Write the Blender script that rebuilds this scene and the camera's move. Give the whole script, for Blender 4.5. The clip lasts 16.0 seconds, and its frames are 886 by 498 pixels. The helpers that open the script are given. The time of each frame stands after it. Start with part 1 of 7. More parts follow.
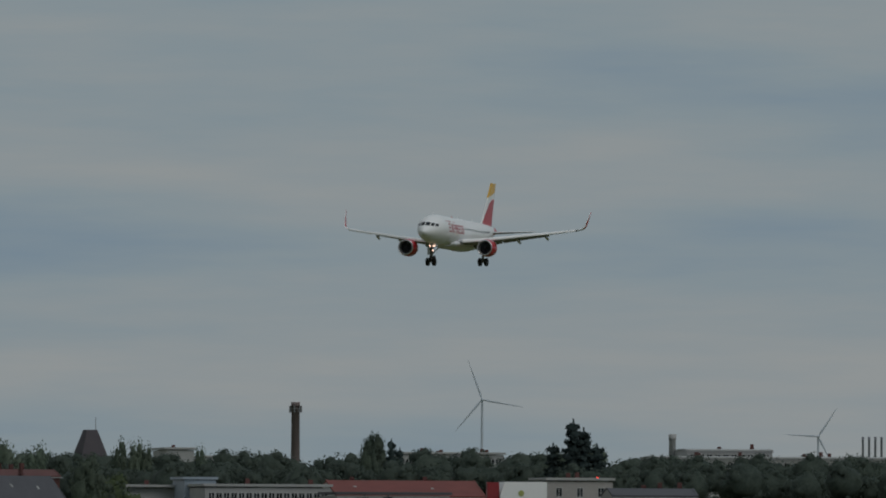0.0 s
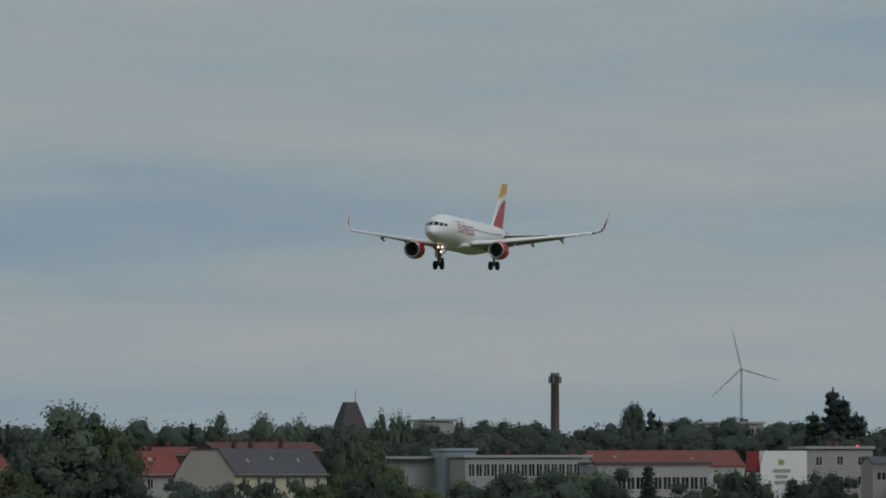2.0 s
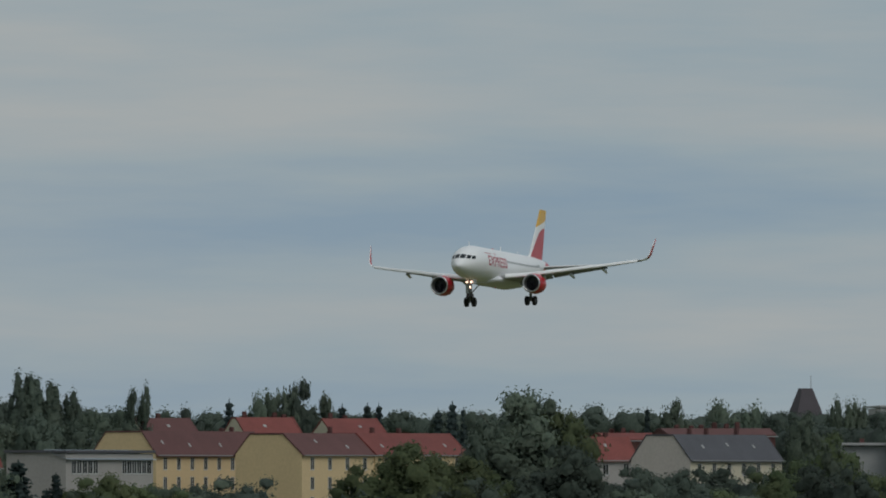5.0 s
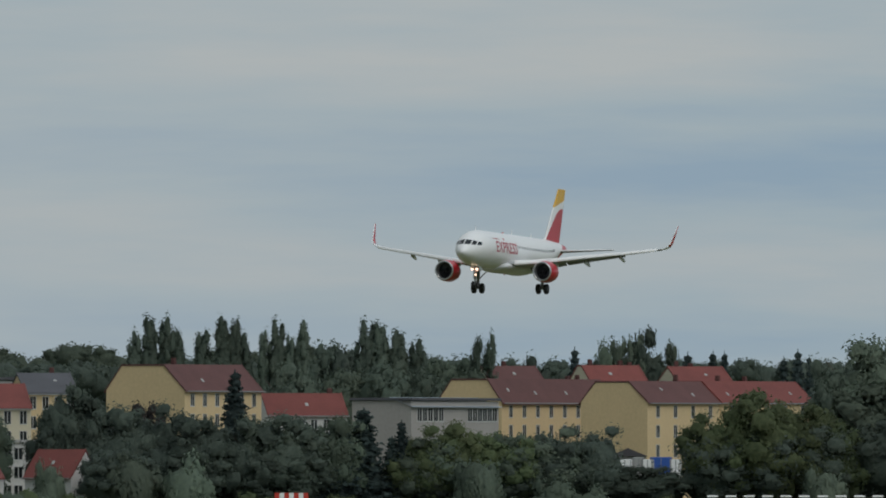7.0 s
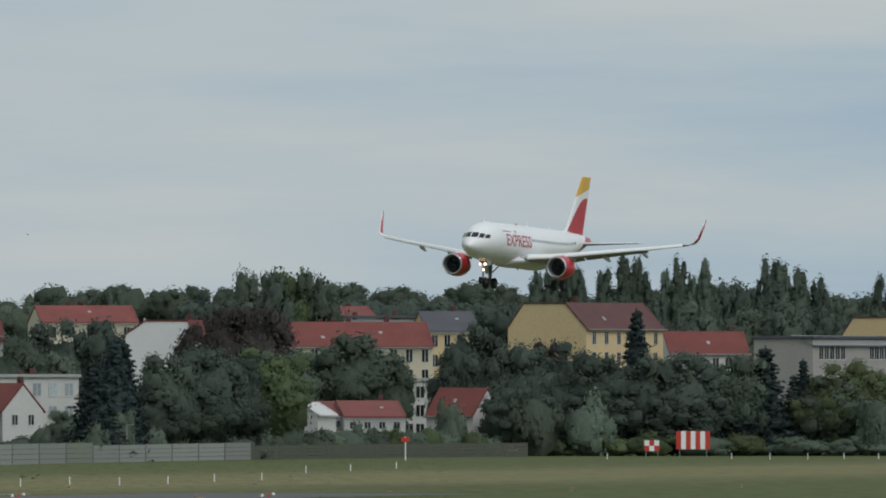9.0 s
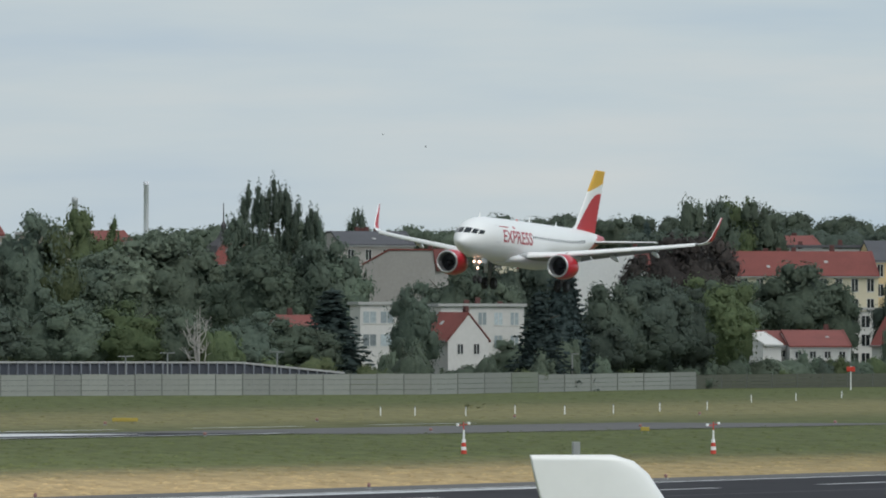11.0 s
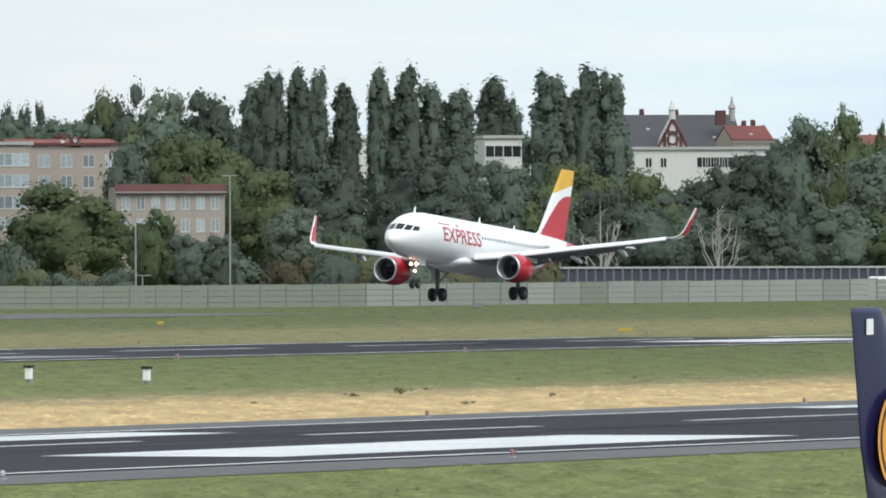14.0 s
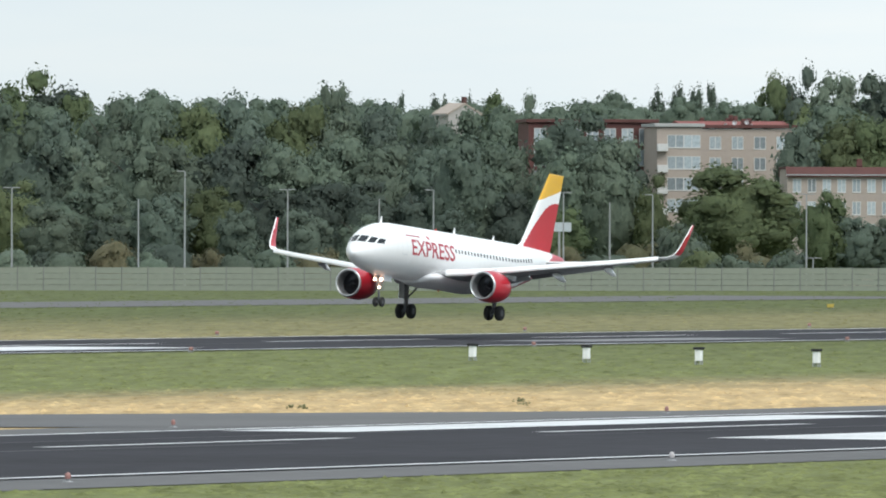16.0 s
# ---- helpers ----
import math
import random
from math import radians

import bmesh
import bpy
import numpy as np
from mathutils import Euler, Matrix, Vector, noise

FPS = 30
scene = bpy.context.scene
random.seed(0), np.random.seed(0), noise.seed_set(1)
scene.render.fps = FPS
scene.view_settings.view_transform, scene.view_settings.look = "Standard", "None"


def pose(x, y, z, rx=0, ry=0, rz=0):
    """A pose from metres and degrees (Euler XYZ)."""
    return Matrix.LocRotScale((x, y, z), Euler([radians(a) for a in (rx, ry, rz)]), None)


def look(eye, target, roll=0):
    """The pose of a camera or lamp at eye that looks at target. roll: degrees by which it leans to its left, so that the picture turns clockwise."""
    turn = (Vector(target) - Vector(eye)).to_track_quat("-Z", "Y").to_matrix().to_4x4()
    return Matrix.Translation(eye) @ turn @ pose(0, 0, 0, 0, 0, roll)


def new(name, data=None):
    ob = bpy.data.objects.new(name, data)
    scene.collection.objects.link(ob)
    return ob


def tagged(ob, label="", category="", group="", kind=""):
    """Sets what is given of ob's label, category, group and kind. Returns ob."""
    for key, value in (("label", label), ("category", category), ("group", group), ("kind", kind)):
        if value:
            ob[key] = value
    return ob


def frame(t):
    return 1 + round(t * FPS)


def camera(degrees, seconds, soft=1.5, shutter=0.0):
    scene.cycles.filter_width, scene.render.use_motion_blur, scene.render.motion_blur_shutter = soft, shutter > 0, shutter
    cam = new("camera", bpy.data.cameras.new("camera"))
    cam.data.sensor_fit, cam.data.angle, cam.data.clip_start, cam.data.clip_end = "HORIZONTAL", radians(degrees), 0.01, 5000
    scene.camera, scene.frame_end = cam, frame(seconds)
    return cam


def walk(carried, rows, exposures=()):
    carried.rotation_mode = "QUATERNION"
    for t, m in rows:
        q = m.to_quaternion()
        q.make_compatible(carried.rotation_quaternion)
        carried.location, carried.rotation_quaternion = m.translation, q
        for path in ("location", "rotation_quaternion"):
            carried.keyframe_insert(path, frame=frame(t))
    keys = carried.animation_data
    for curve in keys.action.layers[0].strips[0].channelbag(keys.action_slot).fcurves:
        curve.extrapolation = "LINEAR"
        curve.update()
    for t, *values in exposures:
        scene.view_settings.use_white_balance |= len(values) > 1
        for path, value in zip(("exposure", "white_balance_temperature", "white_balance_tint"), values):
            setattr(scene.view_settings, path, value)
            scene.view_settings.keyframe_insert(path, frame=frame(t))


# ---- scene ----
# The eye stands on a terrace beside an airfield and pans after a landing airliner.
# World: x runs along the runways (away from the eye to the right), y across them, z up.
FOCAL, EYE, LEVEL, BASE = 28500.0, 10.5, 353.0, 16.0


def spot(u, d):
    """The place on the ground at bearing u (steps of 1/28500 rad to the right of the base bearing) and d metres off."""
    a = radians(BASE) - u / FOCAL
    return d * math.cos(a), d * math.sin(a)


def rise(v, d):
    """The height of a thing that stands d metres off and shows v steps below the base elevation."""
    return EYE + d * (LEVEL - v) / FOCAL


def facing(u):
    """The turn in degrees that makes a thing's front (its -y side) face the eye."""
    return BASE - math.degrees(u / FOCAL) - 90


cam = camera(3.1512, 16.0, soft=1.9)
# seconds, bearing, elevation, lean
PAN = [
    (0.0, 1875.3, -168.3, 0.31), (0.5, 1785.8, -150.0, 0.02), (1.0, 1671.3, -129.1, -0.25), (1.5, 1540.9, -113.8, -0.19),
    (2.0, 1418.5, -115.5, -0.14), (2.5, 1296.2, -120.5, -0.02), (3.0, 1176.5, -107.2, -0.10), (3.2, 1125.3, -97.8, 0.08),
    (5.3, 521.2, -77.8, 0.04), (5.5, 456.3, -63.8, 0.14), (6.0, 311.0, -37.3, 0.09), (6.5, 162.0, -13.9, 0.06),
    (7.0, 0.0, 0.0, 0.03), (7.5, -169.5, 17.7, -0.03), (8.0, -340.2, 43.2, -0.23), (8.2, -414.5, 55.1, -0.16),
    (10.3, -1199.8, 195.6, -0.07), (10.5, -1282.3, 204.6, -0.06), (11.0, -1498.7, 235.0, 0.05), (11.5, -1718.1, 260.7, 0.02),
    (12.0, -1942.4, 285.9, 0.07), (12.5, -2165.6, 315.8, -0.02), (13.0, -2390.5, 347.3, 0.02), (13.5, -2617.3, 377.1, -0.12),
    (14.0, -2858.2, 402.2, -0.18), (14.5, -3128.6, 418.4, -0.19), (15.0, -3449.7, 425.1, 0.17), (15.5, -3747.3, 426.8, 0.26),
    (16.0, -4044.9, 433.6, 0.19),
]
walk(
    cam,
    [(t, pose(0, 0, EYE, 90 + math.degrees((LEVEL - v) / FOCAL), 0, facing(u)) @ pose(0, 0, 0, 0, 0, lean)) for t, u, v, lean in PAN],
    exposures=[(0.0, -1.05), (1.5, -0.8), (3.2, -0.7), (5.5, -0.6), (8.0, -0.33), (10.5, 0.0), (11.5, 0.14), (12.0, 0.28), (13.0, 0.54), (16.0, 0.74)],
)

# seconds, x, y, z of the airliner's middle, its roll, nose-up pitch and crab in degrees
FLIGHT = [
    (0.0, 2206.1, 476.3, 53.98, 0.31, 1.80, -3.62), (0.5, 2171.6, 477.2, 52.09, 0.40, 2.04, -3.41),
    (1.0, 2137.5, 478.2, 50.43, 0.57, 2.08, -3.10), (1.5, 2103.2, 479.3, 48.88, 0.79, 2.42, -2.79),
    (2.0, 2069.7, 480.4, 47.26, 1.03, 2.68, -2.50), (2.5, 2036.3, 481.4, 45.74, 0.69, 2.81, -2.24),
    (3.0, 2001.7, 482.0, 44.22, 0.08, 3.08, -2.10), (5.5, 1836.3, 486.9, 36.94, -1.11, 2.26, -2.39),
    (6.0, 1804.3, 488.2, 35.47, -0.83, 2.27, -2.40), (6.5, 1770.6, 489.4, 33.92, -0.02, 1.94, -2.38),
    (7.0, 1735.3, 489.9, 32.40, 0.80, 1.84, -2.32), (7.5, 1699.9, 490.4, 30.80, 1.32, 1.44, -2.33),
    (8.0, 1665.5, 491.2, 29.00, 1.46, 1.38, -2.26), (10.5, 1505.3, 497.9, 19.29, 2.24, 2.76, -3.37),
    (11.0, 1475.1, 499.9, 17.50, 2.26, 2.53, -3.05), (11.5, 1443.5, 501.5, 15.70, 1.24, 2.47, -2.65),
    (12.0, 1410.8, 502.5, 13.84, 0.45, 3.13, -2.59), (12.5, 1377.9, 503.6, 12.11, 0.11, 3.72, -2.30),
    (13.0, 1344.0, 504.4, 10.69, -0.80, 3.65, -2.48), (13.5, 1309.1, 504.8, 9.43, -0.87, 3.98, -3.01),
    (14.0, 1273.4, 505.0, 8.31, -0.83, 4.46, -3.43), (14.5, 1238.0, 505.5, 7.45, -0.71, 4.67, -3.29),
    (15.0, 1203.1, 506.1, 6.86, -0.58, 4.41, -2.80), (15.5, 1168.8, 506.9, 6.44, -0.04, 4.32, -2.16),
    (16.0, 1135.2, 508.1, 6.13, 0.83, 4.19, -1.70),
]

# ---- sky and sun: a layered overcast, soft light ----
SUN_RISE, SUN_TURN = radians(48), radians(215)
world = bpy.data.worlds.new("overcast_sky")
scene.world = world
world.use_nodes = True
wn, wl = world.node_tree.nodes, world.node_tree.links
wn.clear()
w_out, w_bg, w_bg2 = wn.new("ShaderNodeOutputWorld"), wn.new("ShaderNodeBackground"), wn.new("ShaderNodeBackground")
w_add, w_sky = wn.new("ShaderNodeAddShader"), wn.new("ShaderNodeTexSky")
w_sky.sky_type, w_sky.sun_disc, w_sky.sun_elevation, w_sky.sun_rotation = "NISHITA", False, SUN_RISE, SUN_TURN
wl.new(w_sky.outputs[0], w_bg.inputs[0])
w_bg.inputs[1].default_value = 0.006
w_co, w_map = wn.new("ShaderNodeTexCoord"), wn.new("ShaderNodeMapping")
w_map.inputs["Scale"].default_value = (26.0, 26.0, 210.0)
w_map.inputs["Rotation"].default_value = (0.0, 0.012, 0.0)
wl.new(w_co.outputs["Generated"], w_map.inputs[0])
w_n1, w_n2 = wn.new("ShaderNodeTexNoise"), wn.new("ShaderNodeTexNoise")
w_n1.inputs["Scale"].default_value, w_n1.inputs["Detail"].default_value, w_n1.inputs["Roughness"].default_value = 0.75, 6.0, 0.55
w_n2.inputs["Scale"].default_value, w_n2.inputs["Detail"].default_value, w_n2.inputs["Roughness"].default_value = 0.33, 3.0, 0.45
wl.new(w_map.outputs[0], w_n1.inputs[0])
wl.new(w_map.outputs[0], w_n2.inputs[0])
w_r1, w_mix = wn.new("ShaderNodeValToRGB"), wn.new("ShaderNodeMix")
w_mix.data_type = "FLOAT"
w_mix.inputs[0].default_value = 0.36
wl.new(w_n1.outputs[0], w_mix.inputs[2])
wl.new(w_n2.outputs[0], w_mix.inputs[3])
wl.new(w_mix.outputs[0], w_r1.inputs[0])
ramp = w_r1.color_ramp
ramp.elements[0].position, ramp.elements[0].color = 0.37, (0.322, 0.45, 0.572, 1)
ramp.elements[1].position, ramp.elements[1].color = 0.64, (0.535, 0.578, 0.592, 1)
mid = ramp.elements.new(0.5)
mid.color = (0.424, 0.524, 0.585, 1)
w_sep, w_far, w_pale = wn.new("ShaderNodeSeparateXYZ"), wn.new("ShaderNodeMapRange"), wn.new("ShaderNodeMix")
w_far.interpolation_type = "SMOOTHSTEP"
w_far.inputs[1].default_value, w_far.inputs[2].default_value, w_far.inputs[4].default_value = 0.24, 0.34, 0.4
w_pale.data_type = "RGBA"
w_pale.inputs[7].default_value = (0.575, 0.602, 0.602, 1)
wl.new(w_co.outputs["Generated"], w_sep.inputs[0])
wl.new(w_sep.outputs["Y"], w_far.inputs[0])
wl.new(w_far.outputs[0], w_pale.inputs[0])
wl.new(w_r1.outputs[0], w_pale.inputs[6])
w_side, w_dim = wn.new("ShaderNodeMapRange"), wn.new("ShaderNodeMix")
w_side.interpolation_type = "SMOOTHSTEP"
w_side.inputs[1].default_value, w_side.inputs[2].default_value, w_side.inputs[4].default_value = 0.34, 0.43, 0.65
w_dim.data_type = "RGBA"
w_dim.inputs[7].default_value = (0.42, 0.462, 0.478, 1)
wl.new(w_sep.outputs["Y"], w_side.inputs[0])
wl.new(w_side.outputs[0], w_dim.inputs[0])
wl.new(w_pale.outputs[2], w_dim.inputs[6])
wl.new(w_dim.outputs[2], w_bg2.inputs[0])
w_bg2.inputs[1].default_value = 1.0
wl.new(w_bg.outputs[0], w_add.inputs[0])
wl.new(w_bg2.outputs[0], w_add.inputs[1])
wl.new(w_add.outputs[0], w_out.inputs[0])

sun = new("sun", bpy.data.lights.new("sun", "SUN"))
sun.data.energy, sun.data.angle, sun.data.color = 1.6, radians(40), (1.0, 0.97, 0.93)
sun.matrix_world = look((0, 0, 0), (-math.sin(SUN_TURN) * math.cos(SUN_RISE), -math.cos(SUN_TURN) * math.cos(SUN_RISE), -math.sin(SUN_RISE)))


# ---- materials ----
def material(name, color, rough=0.7, metal=0.0, vary=0.15, scale=1.0, bump=0.0, by_object=0.0, emit=0.0, spec=0.5):
    """A surface with mottling at two scales, and a shift from object to object."""
    m = bpy.data.materials.new(name)
    m.use_nodes = True
    n, l = m.node_tree.nodes, m.node_tree.links
    b = n["Principled BSDF"]
    b.inputs["Roughness"].default_value, b.inputs["Metallic"].default_value = rough, metal
    b.inputs["Specular IOR Level"].default_value = spec
    co = n.new("ShaderNodeTexCoord")
    big, small = n.new("ShaderNodeTexNoise"), n.new("ShaderNodeTexNoise")
    big.inputs["Scale"].default_value, small.inputs["Scale"].default_value = 0.35 * scale, 5.0 * scale
    big.inputs["Detail"].default_value = small.inputs["Detail"].default_value = 4
    l.new(co.outputs["Object"], big.inputs[0])
    l.new(co.outputs["Object"], small.inputs[0])
    add = n.new("ShaderNodeMath")
    add.operation = "ADD"
    l.new(big.outputs[0], add.inputs[0])
    l.new(small.outputs[0], add.inputs[1])
    ran = n.new("ShaderNodeMapRange")
    ran.inputs[1].default_value, ran.inputs[2].default_value = 0.6, 1.4
    ran.inputs[3].default_value, ran.inputs[4].default_value = 1 - vary, 1 + vary
    l.new(add.outputs[0], ran.inputs[0])
    mul = n.new("ShaderNodeVectorMath")
    mul.operation = "SCALE"
    mul.inputs[0].default_value = color[:3]
    l.new(ran.outputs[0], mul.inputs["Scale"])
    out = mul.outputs[0]
    if by_object:
        info, r2, m2 = n.new("ShaderNodeObjectInfo"), n.new("ShaderNodeMapRange"), n.new("ShaderNodeVectorMath")
        r2.inputs[3].default_value, r2.inputs[4].default_value = 1 - by_object, 1 + by_object
        l.new(info.outputs["Random"], r2.inputs[0])
        m2.operation = "SCALE"
        l.new(out, m2.inputs[0])
        l.new(r2.outputs[0], m2.inputs["Scale"])
        out = m2.outputs[0]
    l.new(out, b.inputs["Base Color"])
    if bump:
        bp = n.new("ShaderNodeBump")
        bp.inputs["Strength"].default_value, bp.inputs["Distance"].default_value = bump, 0.05
        l.new(small.outputs[0], bp.inputs["Height"])
        l.new(bp.outputs[0], b.inputs["Normal"])
    if emit:
        b.inputs["Emission Color"].default_value = (*color[:3], 1)
        b.inputs["Emission Strength"].default_value = emit
    return m


def foliage(name, dark, light):
    """Leaves: mottled at the size of boughs and of tufts, each tree its own tone."""
    m = bpy.data.materials.new(name)
    m.use_nodes = True
    n, l = m.node_tree.nodes, m.node_tree.links
    b = n["Principled BSDF"]
    b.inputs["Roughness"].default_value = 0.6
    b.inputs["Specular IOR Level"].default_value = 0.16
    geo, info, co = n.new("ShaderNodeNewGeometry"), n.new("ShaderNodeObjectInfo"), n.new("ShaderNodeTexCoord")
    big, fine = n.new("ShaderNodeTexNoise"), n.new("ShaderNodeTexNoise")
    big.inputs["Scale"].default_value, big.inputs["Detail"].default_value, big.inputs["Roughness"].default_value = 0.55, 6, 0.7
    fine.inputs["Scale"].default_value, fine.inputs["Detail"].default_value, fine.inputs["Roughness"].default_value = 2.2, 5, 0.75
    l.new(co.outputs["Object"], big.inputs[0])
    l.new(co.outputs["Object"], fine.inputs[0])
    part_of, total = n.new("ShaderNodeMath"), n.new("ShaderNodeMath")
    part_of.operation, part_of.inputs[1].default_value = "MULTIPLY", 0.3
    l.new(geo.outputs["Random Per Island"], part_of.inputs[0])
    total.operation = "ADD"
    l.new(part_of.outputs[0], total.inputs[0])
    l.new(big.outputs[0], total.inputs[1])
    both = n.new("ShaderNodeMath")
    both.operation, both.inputs[1].default_value = "MULTIPLY_ADD", 2.0
    l.new(fine.outputs[0], both.inputs[0])
    l.new(total.outputs[0], both.inputs[2])
    ran = n.new("ShaderNodeMapRange")
    ran.inputs[1].default_value, ran.inputs[2].default_value = 1.2, 2.1
    l.new(both.outputs[0], ran.inputs[0])
    mix = n.new("ShaderNodeMix")
    mix.data_type = "RGBA"
    mix.inputs[6].default_value, mix.inputs[7].default_value = (*dark, 1), (*light, 1)
    l.new(ran.outputs[0], mix.inputs[0])
    hsv = n.new("ShaderNodeHueSaturation")
    rv, rh = n.new("ShaderNodeMapRange"), n.new("ShaderNodeMapRange")
    rv.inputs[3].default_value, rv.inputs[4].default_value = 0.74, 1.3
    rh.inputs[3].default_value, rh.inputs[4].default_value = 0.482, 0.512
    frac, times = n.new("ShaderNodeMath"), n.new("ShaderNodeMath")
    frac.operation, times.operation = "FRACT", "MULTIPLY"
    times.inputs[1].default_value = 7.31
    l.new(info.outputs["Random"], times.inputs[0])
    l.new(times.outputs[0], frac.inputs[0])
    l.new(info.outputs["Random"], rv.inputs[0])
    l.new(frac.outputs[0], rh.inputs[0])
    l.new(rv.outputs[0], hsv.inputs["Value"])
    l.new(rh.outputs[0], hsv.inputs["Hue"])
    l.new(mix.outputs[2], hsv.inputs["Color"])
    l.new(hsv.outputs[0], b.inputs["Base Color"])
    bp = n.new("ShaderNodeBump")
    bp.inputs["Strength"].default_value, bp.inputs["Distance"].default_value = 0.5, 0.35
    l.new(fine.outputs[0], bp.inputs["Height"])
    l.new(bp.outputs[0], b.inputs["Normal"])
    through_leaf, both_ways = n.new("ShaderNodeBsdfTranslucent"), n.new("ShaderNodeMixShader")
    both_ways.inputs[0].default_value = 0.36
    l.new(hsv.outputs[0], through_leaf.inputs["Color"])
    l.new(b.outputs[0], both_ways.inputs[1])
    l.new(through_leaf.outputs[0], both_ways.inputs[2])
    l.new(both_ways.outputs[0], n["Material Output"].inputs["Surface"])
    return m


WHITE = material("white_paint", (0.86, 0.86, 0.85), 0.3, vary=0.03, scale=0.5)
BELLY = material("grey_paint", (0.72, 0.73, 0.74), 0.4, vary=0.06)
# wing grey darkened to stand for the shade below wings, flaps and tailplane
SHADE_GREY = material("wing_shade_grey", (0.26, 0.27, 0.28), 0.5, vary=0.08)
RED = material("red_paint", (0.5, 0.02, 0.035), 0.28, vary=0.05)
YELLOW = material("yellow_paint", (0.75, 0.42, 0.03), 0.3, vary=0.04)
DARK = material("dark_glass", (0.02, 0.022, 0.025), 0.12, vary=0.05)
BLACK = material("black_void", (0.012, 0.012, 0.013), 0.6, vary=0.1)
METAL = material("bare_metal", (0.6, 0.6, 0.6), 0.3, 0.9, vary=0.06)
FAN = material("fan_metal", (0.12, 0.12, 0.13), 0.35, 0.8, vary=0.15, scale=4)
RUBBER = material("rubber", (0.018, 0.018, 0.018), 0.85, vary=0.2, scale=4)
STRUT = material("gear_steel", (0.24, 0.245, 0.25), 0.45, 0.3, vary=0.1)
LAMP = material("landing_lamp", (1.0, 0.66, 0.5), 0.3, vary=0.0, emit=4.0)
TEXTRED = material("lettering_red", (0.42, 0.03, 0.05), 0.4, vary=0.03)
ASPHALT = material("runway_asphalt", (0.042, 0.041, 0.046), 0.95, vary=0.3, scale=0.12, spec=0.08)
SHOULDER = material("shoulder_asphalt", (0.14, 0.137, 0.136), 0.95, vary=0.15, scale=0.15, spec=0.1)
LINE = material("runway_paint", (0.6, 0.6, 0.6), 0.7, vary=0.3, scale=0.4)
BARK = material("bark", (0.09, 0.075, 0.06), 0.9, vary=0.3, scale=3)
DEADWOOD = material("dead_wood", (0.4, 0.38, 0.35), 0.9, vary=0.15, scale=3)
# the extra blue in these three greens partly stands in for distance haze
LEAF = foliage("leaves", (0.104, 0.136, 0.102), (0.162, 0.206, 0.148))
LEAF_DEEP = foliage("deep_green_leaves", (0.068, 0.09, 0.074), (0.111, 0.14, 0.11))
LEAF_POPLAR = foliage("poplar_leaves", (0.09, 0.12, 0.094), (0.14, 0.18, 0.136))
LEAF_LIGHT = foliage("light_leaves", (0.088, 0.118, 0.06), (0.146, 0.182, 0.088))
LEAF_FIR = foliage("needles", (0.036, 0.054, 0.054), (0.062, 0.088, 0.082))
LEAF_BROWN = foliage("bronze_leaves", (0.052, 0.048, 0.046), (0.1, 0.086, 0.076))
LEAF_DRY = foliage("dry_leaves", (0.105, 0.108, 0.06), (0.17, 0.162, 0.09))
GLASS = material("window_glass", (0.03, 0.033, 0.036), 0.12, vary=0.3, scale=0.6, by_object=0.5, spec=0.22)
CURTAIN = material("curtained_glass", (0.34, 0.39, 0.41), 0.15, vary=0.35, scale=0.5, by_object=0.45)
FRAME = material("window_frame", (0.55, 0.55, 0.53), 0.5, vary=0.05)
TILE_RED = material("red_roof_tiles", (0.19, 0.052, 0.043), 0.8, vary=0.22, scale=0.8, by_object=0.15)
TILE_BROWN = material("brown_roof_tiles", (0.12, 0.052, 0.048), 0.8, vary=0.2, scale=0.8)
TILE_GREY = material("grey_roof_felt", (0.085, 0.085, 0.095), 0.8, vary=0.2, scale=0.8)
TILE_DARK = material("dark_slate", (0.055, 0.05, 0.055), 0.6, vary=0.2, scale=0.8)
STUCCO_Y = material("yellow_stucco", (0.64, 0.485, 0.28), 0.9, vary=0.1, scale=0.4)
STUCCO_C = material("cream_stucco", (0.6, 0.55, 0.42), 0.9, vary=0.08, scale=0.4)
STUCCO_G = material("grey_stucco", (0.36, 0.34, 0.32), 0.9, vary=0.1, scale=0.4)
STUCCO_T = material("tan_stucco", (0.37, 0.315, 0.27), 0.9, vary=0.08, scale=0.4)
STUCCO_W = material("white_stucco", (0.58, 0.57, 0.55), 0.9, vary=0.07, scale=0.4)
BRICK = material("dark_red_brick", (0.105, 0.045, 0.04), 0.9, vary=0.2, scale=1.5)
CONCRETE = material("concrete", (0.38, 0.38, 0.37), 0.9, vary=0.12, scale=0.6)
FENCE_GREY = material("weathered_fence", (0.27, 0.28, 0.255), 0.85, vary=0.1, scale=0.5, by_object=0.12)
FENCE_GREEN = material("mesh_fence_green", (0.205, 0.225, 0.18), 0.85, vary=0.12, scale=0.5)
FENCE_POST = material("dark_fence_post", (0.15, 0.16, 0.145), 0.7, vary=0.1)
HUB = material("wheel_hub", (0.07, 0.07, 0.075), 0.6, vary=0.1)
POST = material("galvanised_post", (0.3, 0.31, 0.31), 0.6, 0.2, vary=0.1)
# distance haze put into the colour of the turbines' white steel
HAZE_WHITE = material("hazed_white_steel", (0.48, 0.53, 0.58), 0.7, vary=0.03)
BLUE_LIVERY = material("dark_blue_paint", (0.014, 0.013, 0.062), 0.28, vary=0.2, spec=0.45)
ORANGE = material("orange_yellow_paint", (0.85, 0.35, 0.015), 0.3, vary=0.03)
SIGN_YELLOW = material("sign_yellow", (0.58, 0.44, 0.08), 0.5, vary=0.05)
SIGN_RED = material("signal_red", (0.55, 0.045, 0.025), 0.5, vary=0.05)


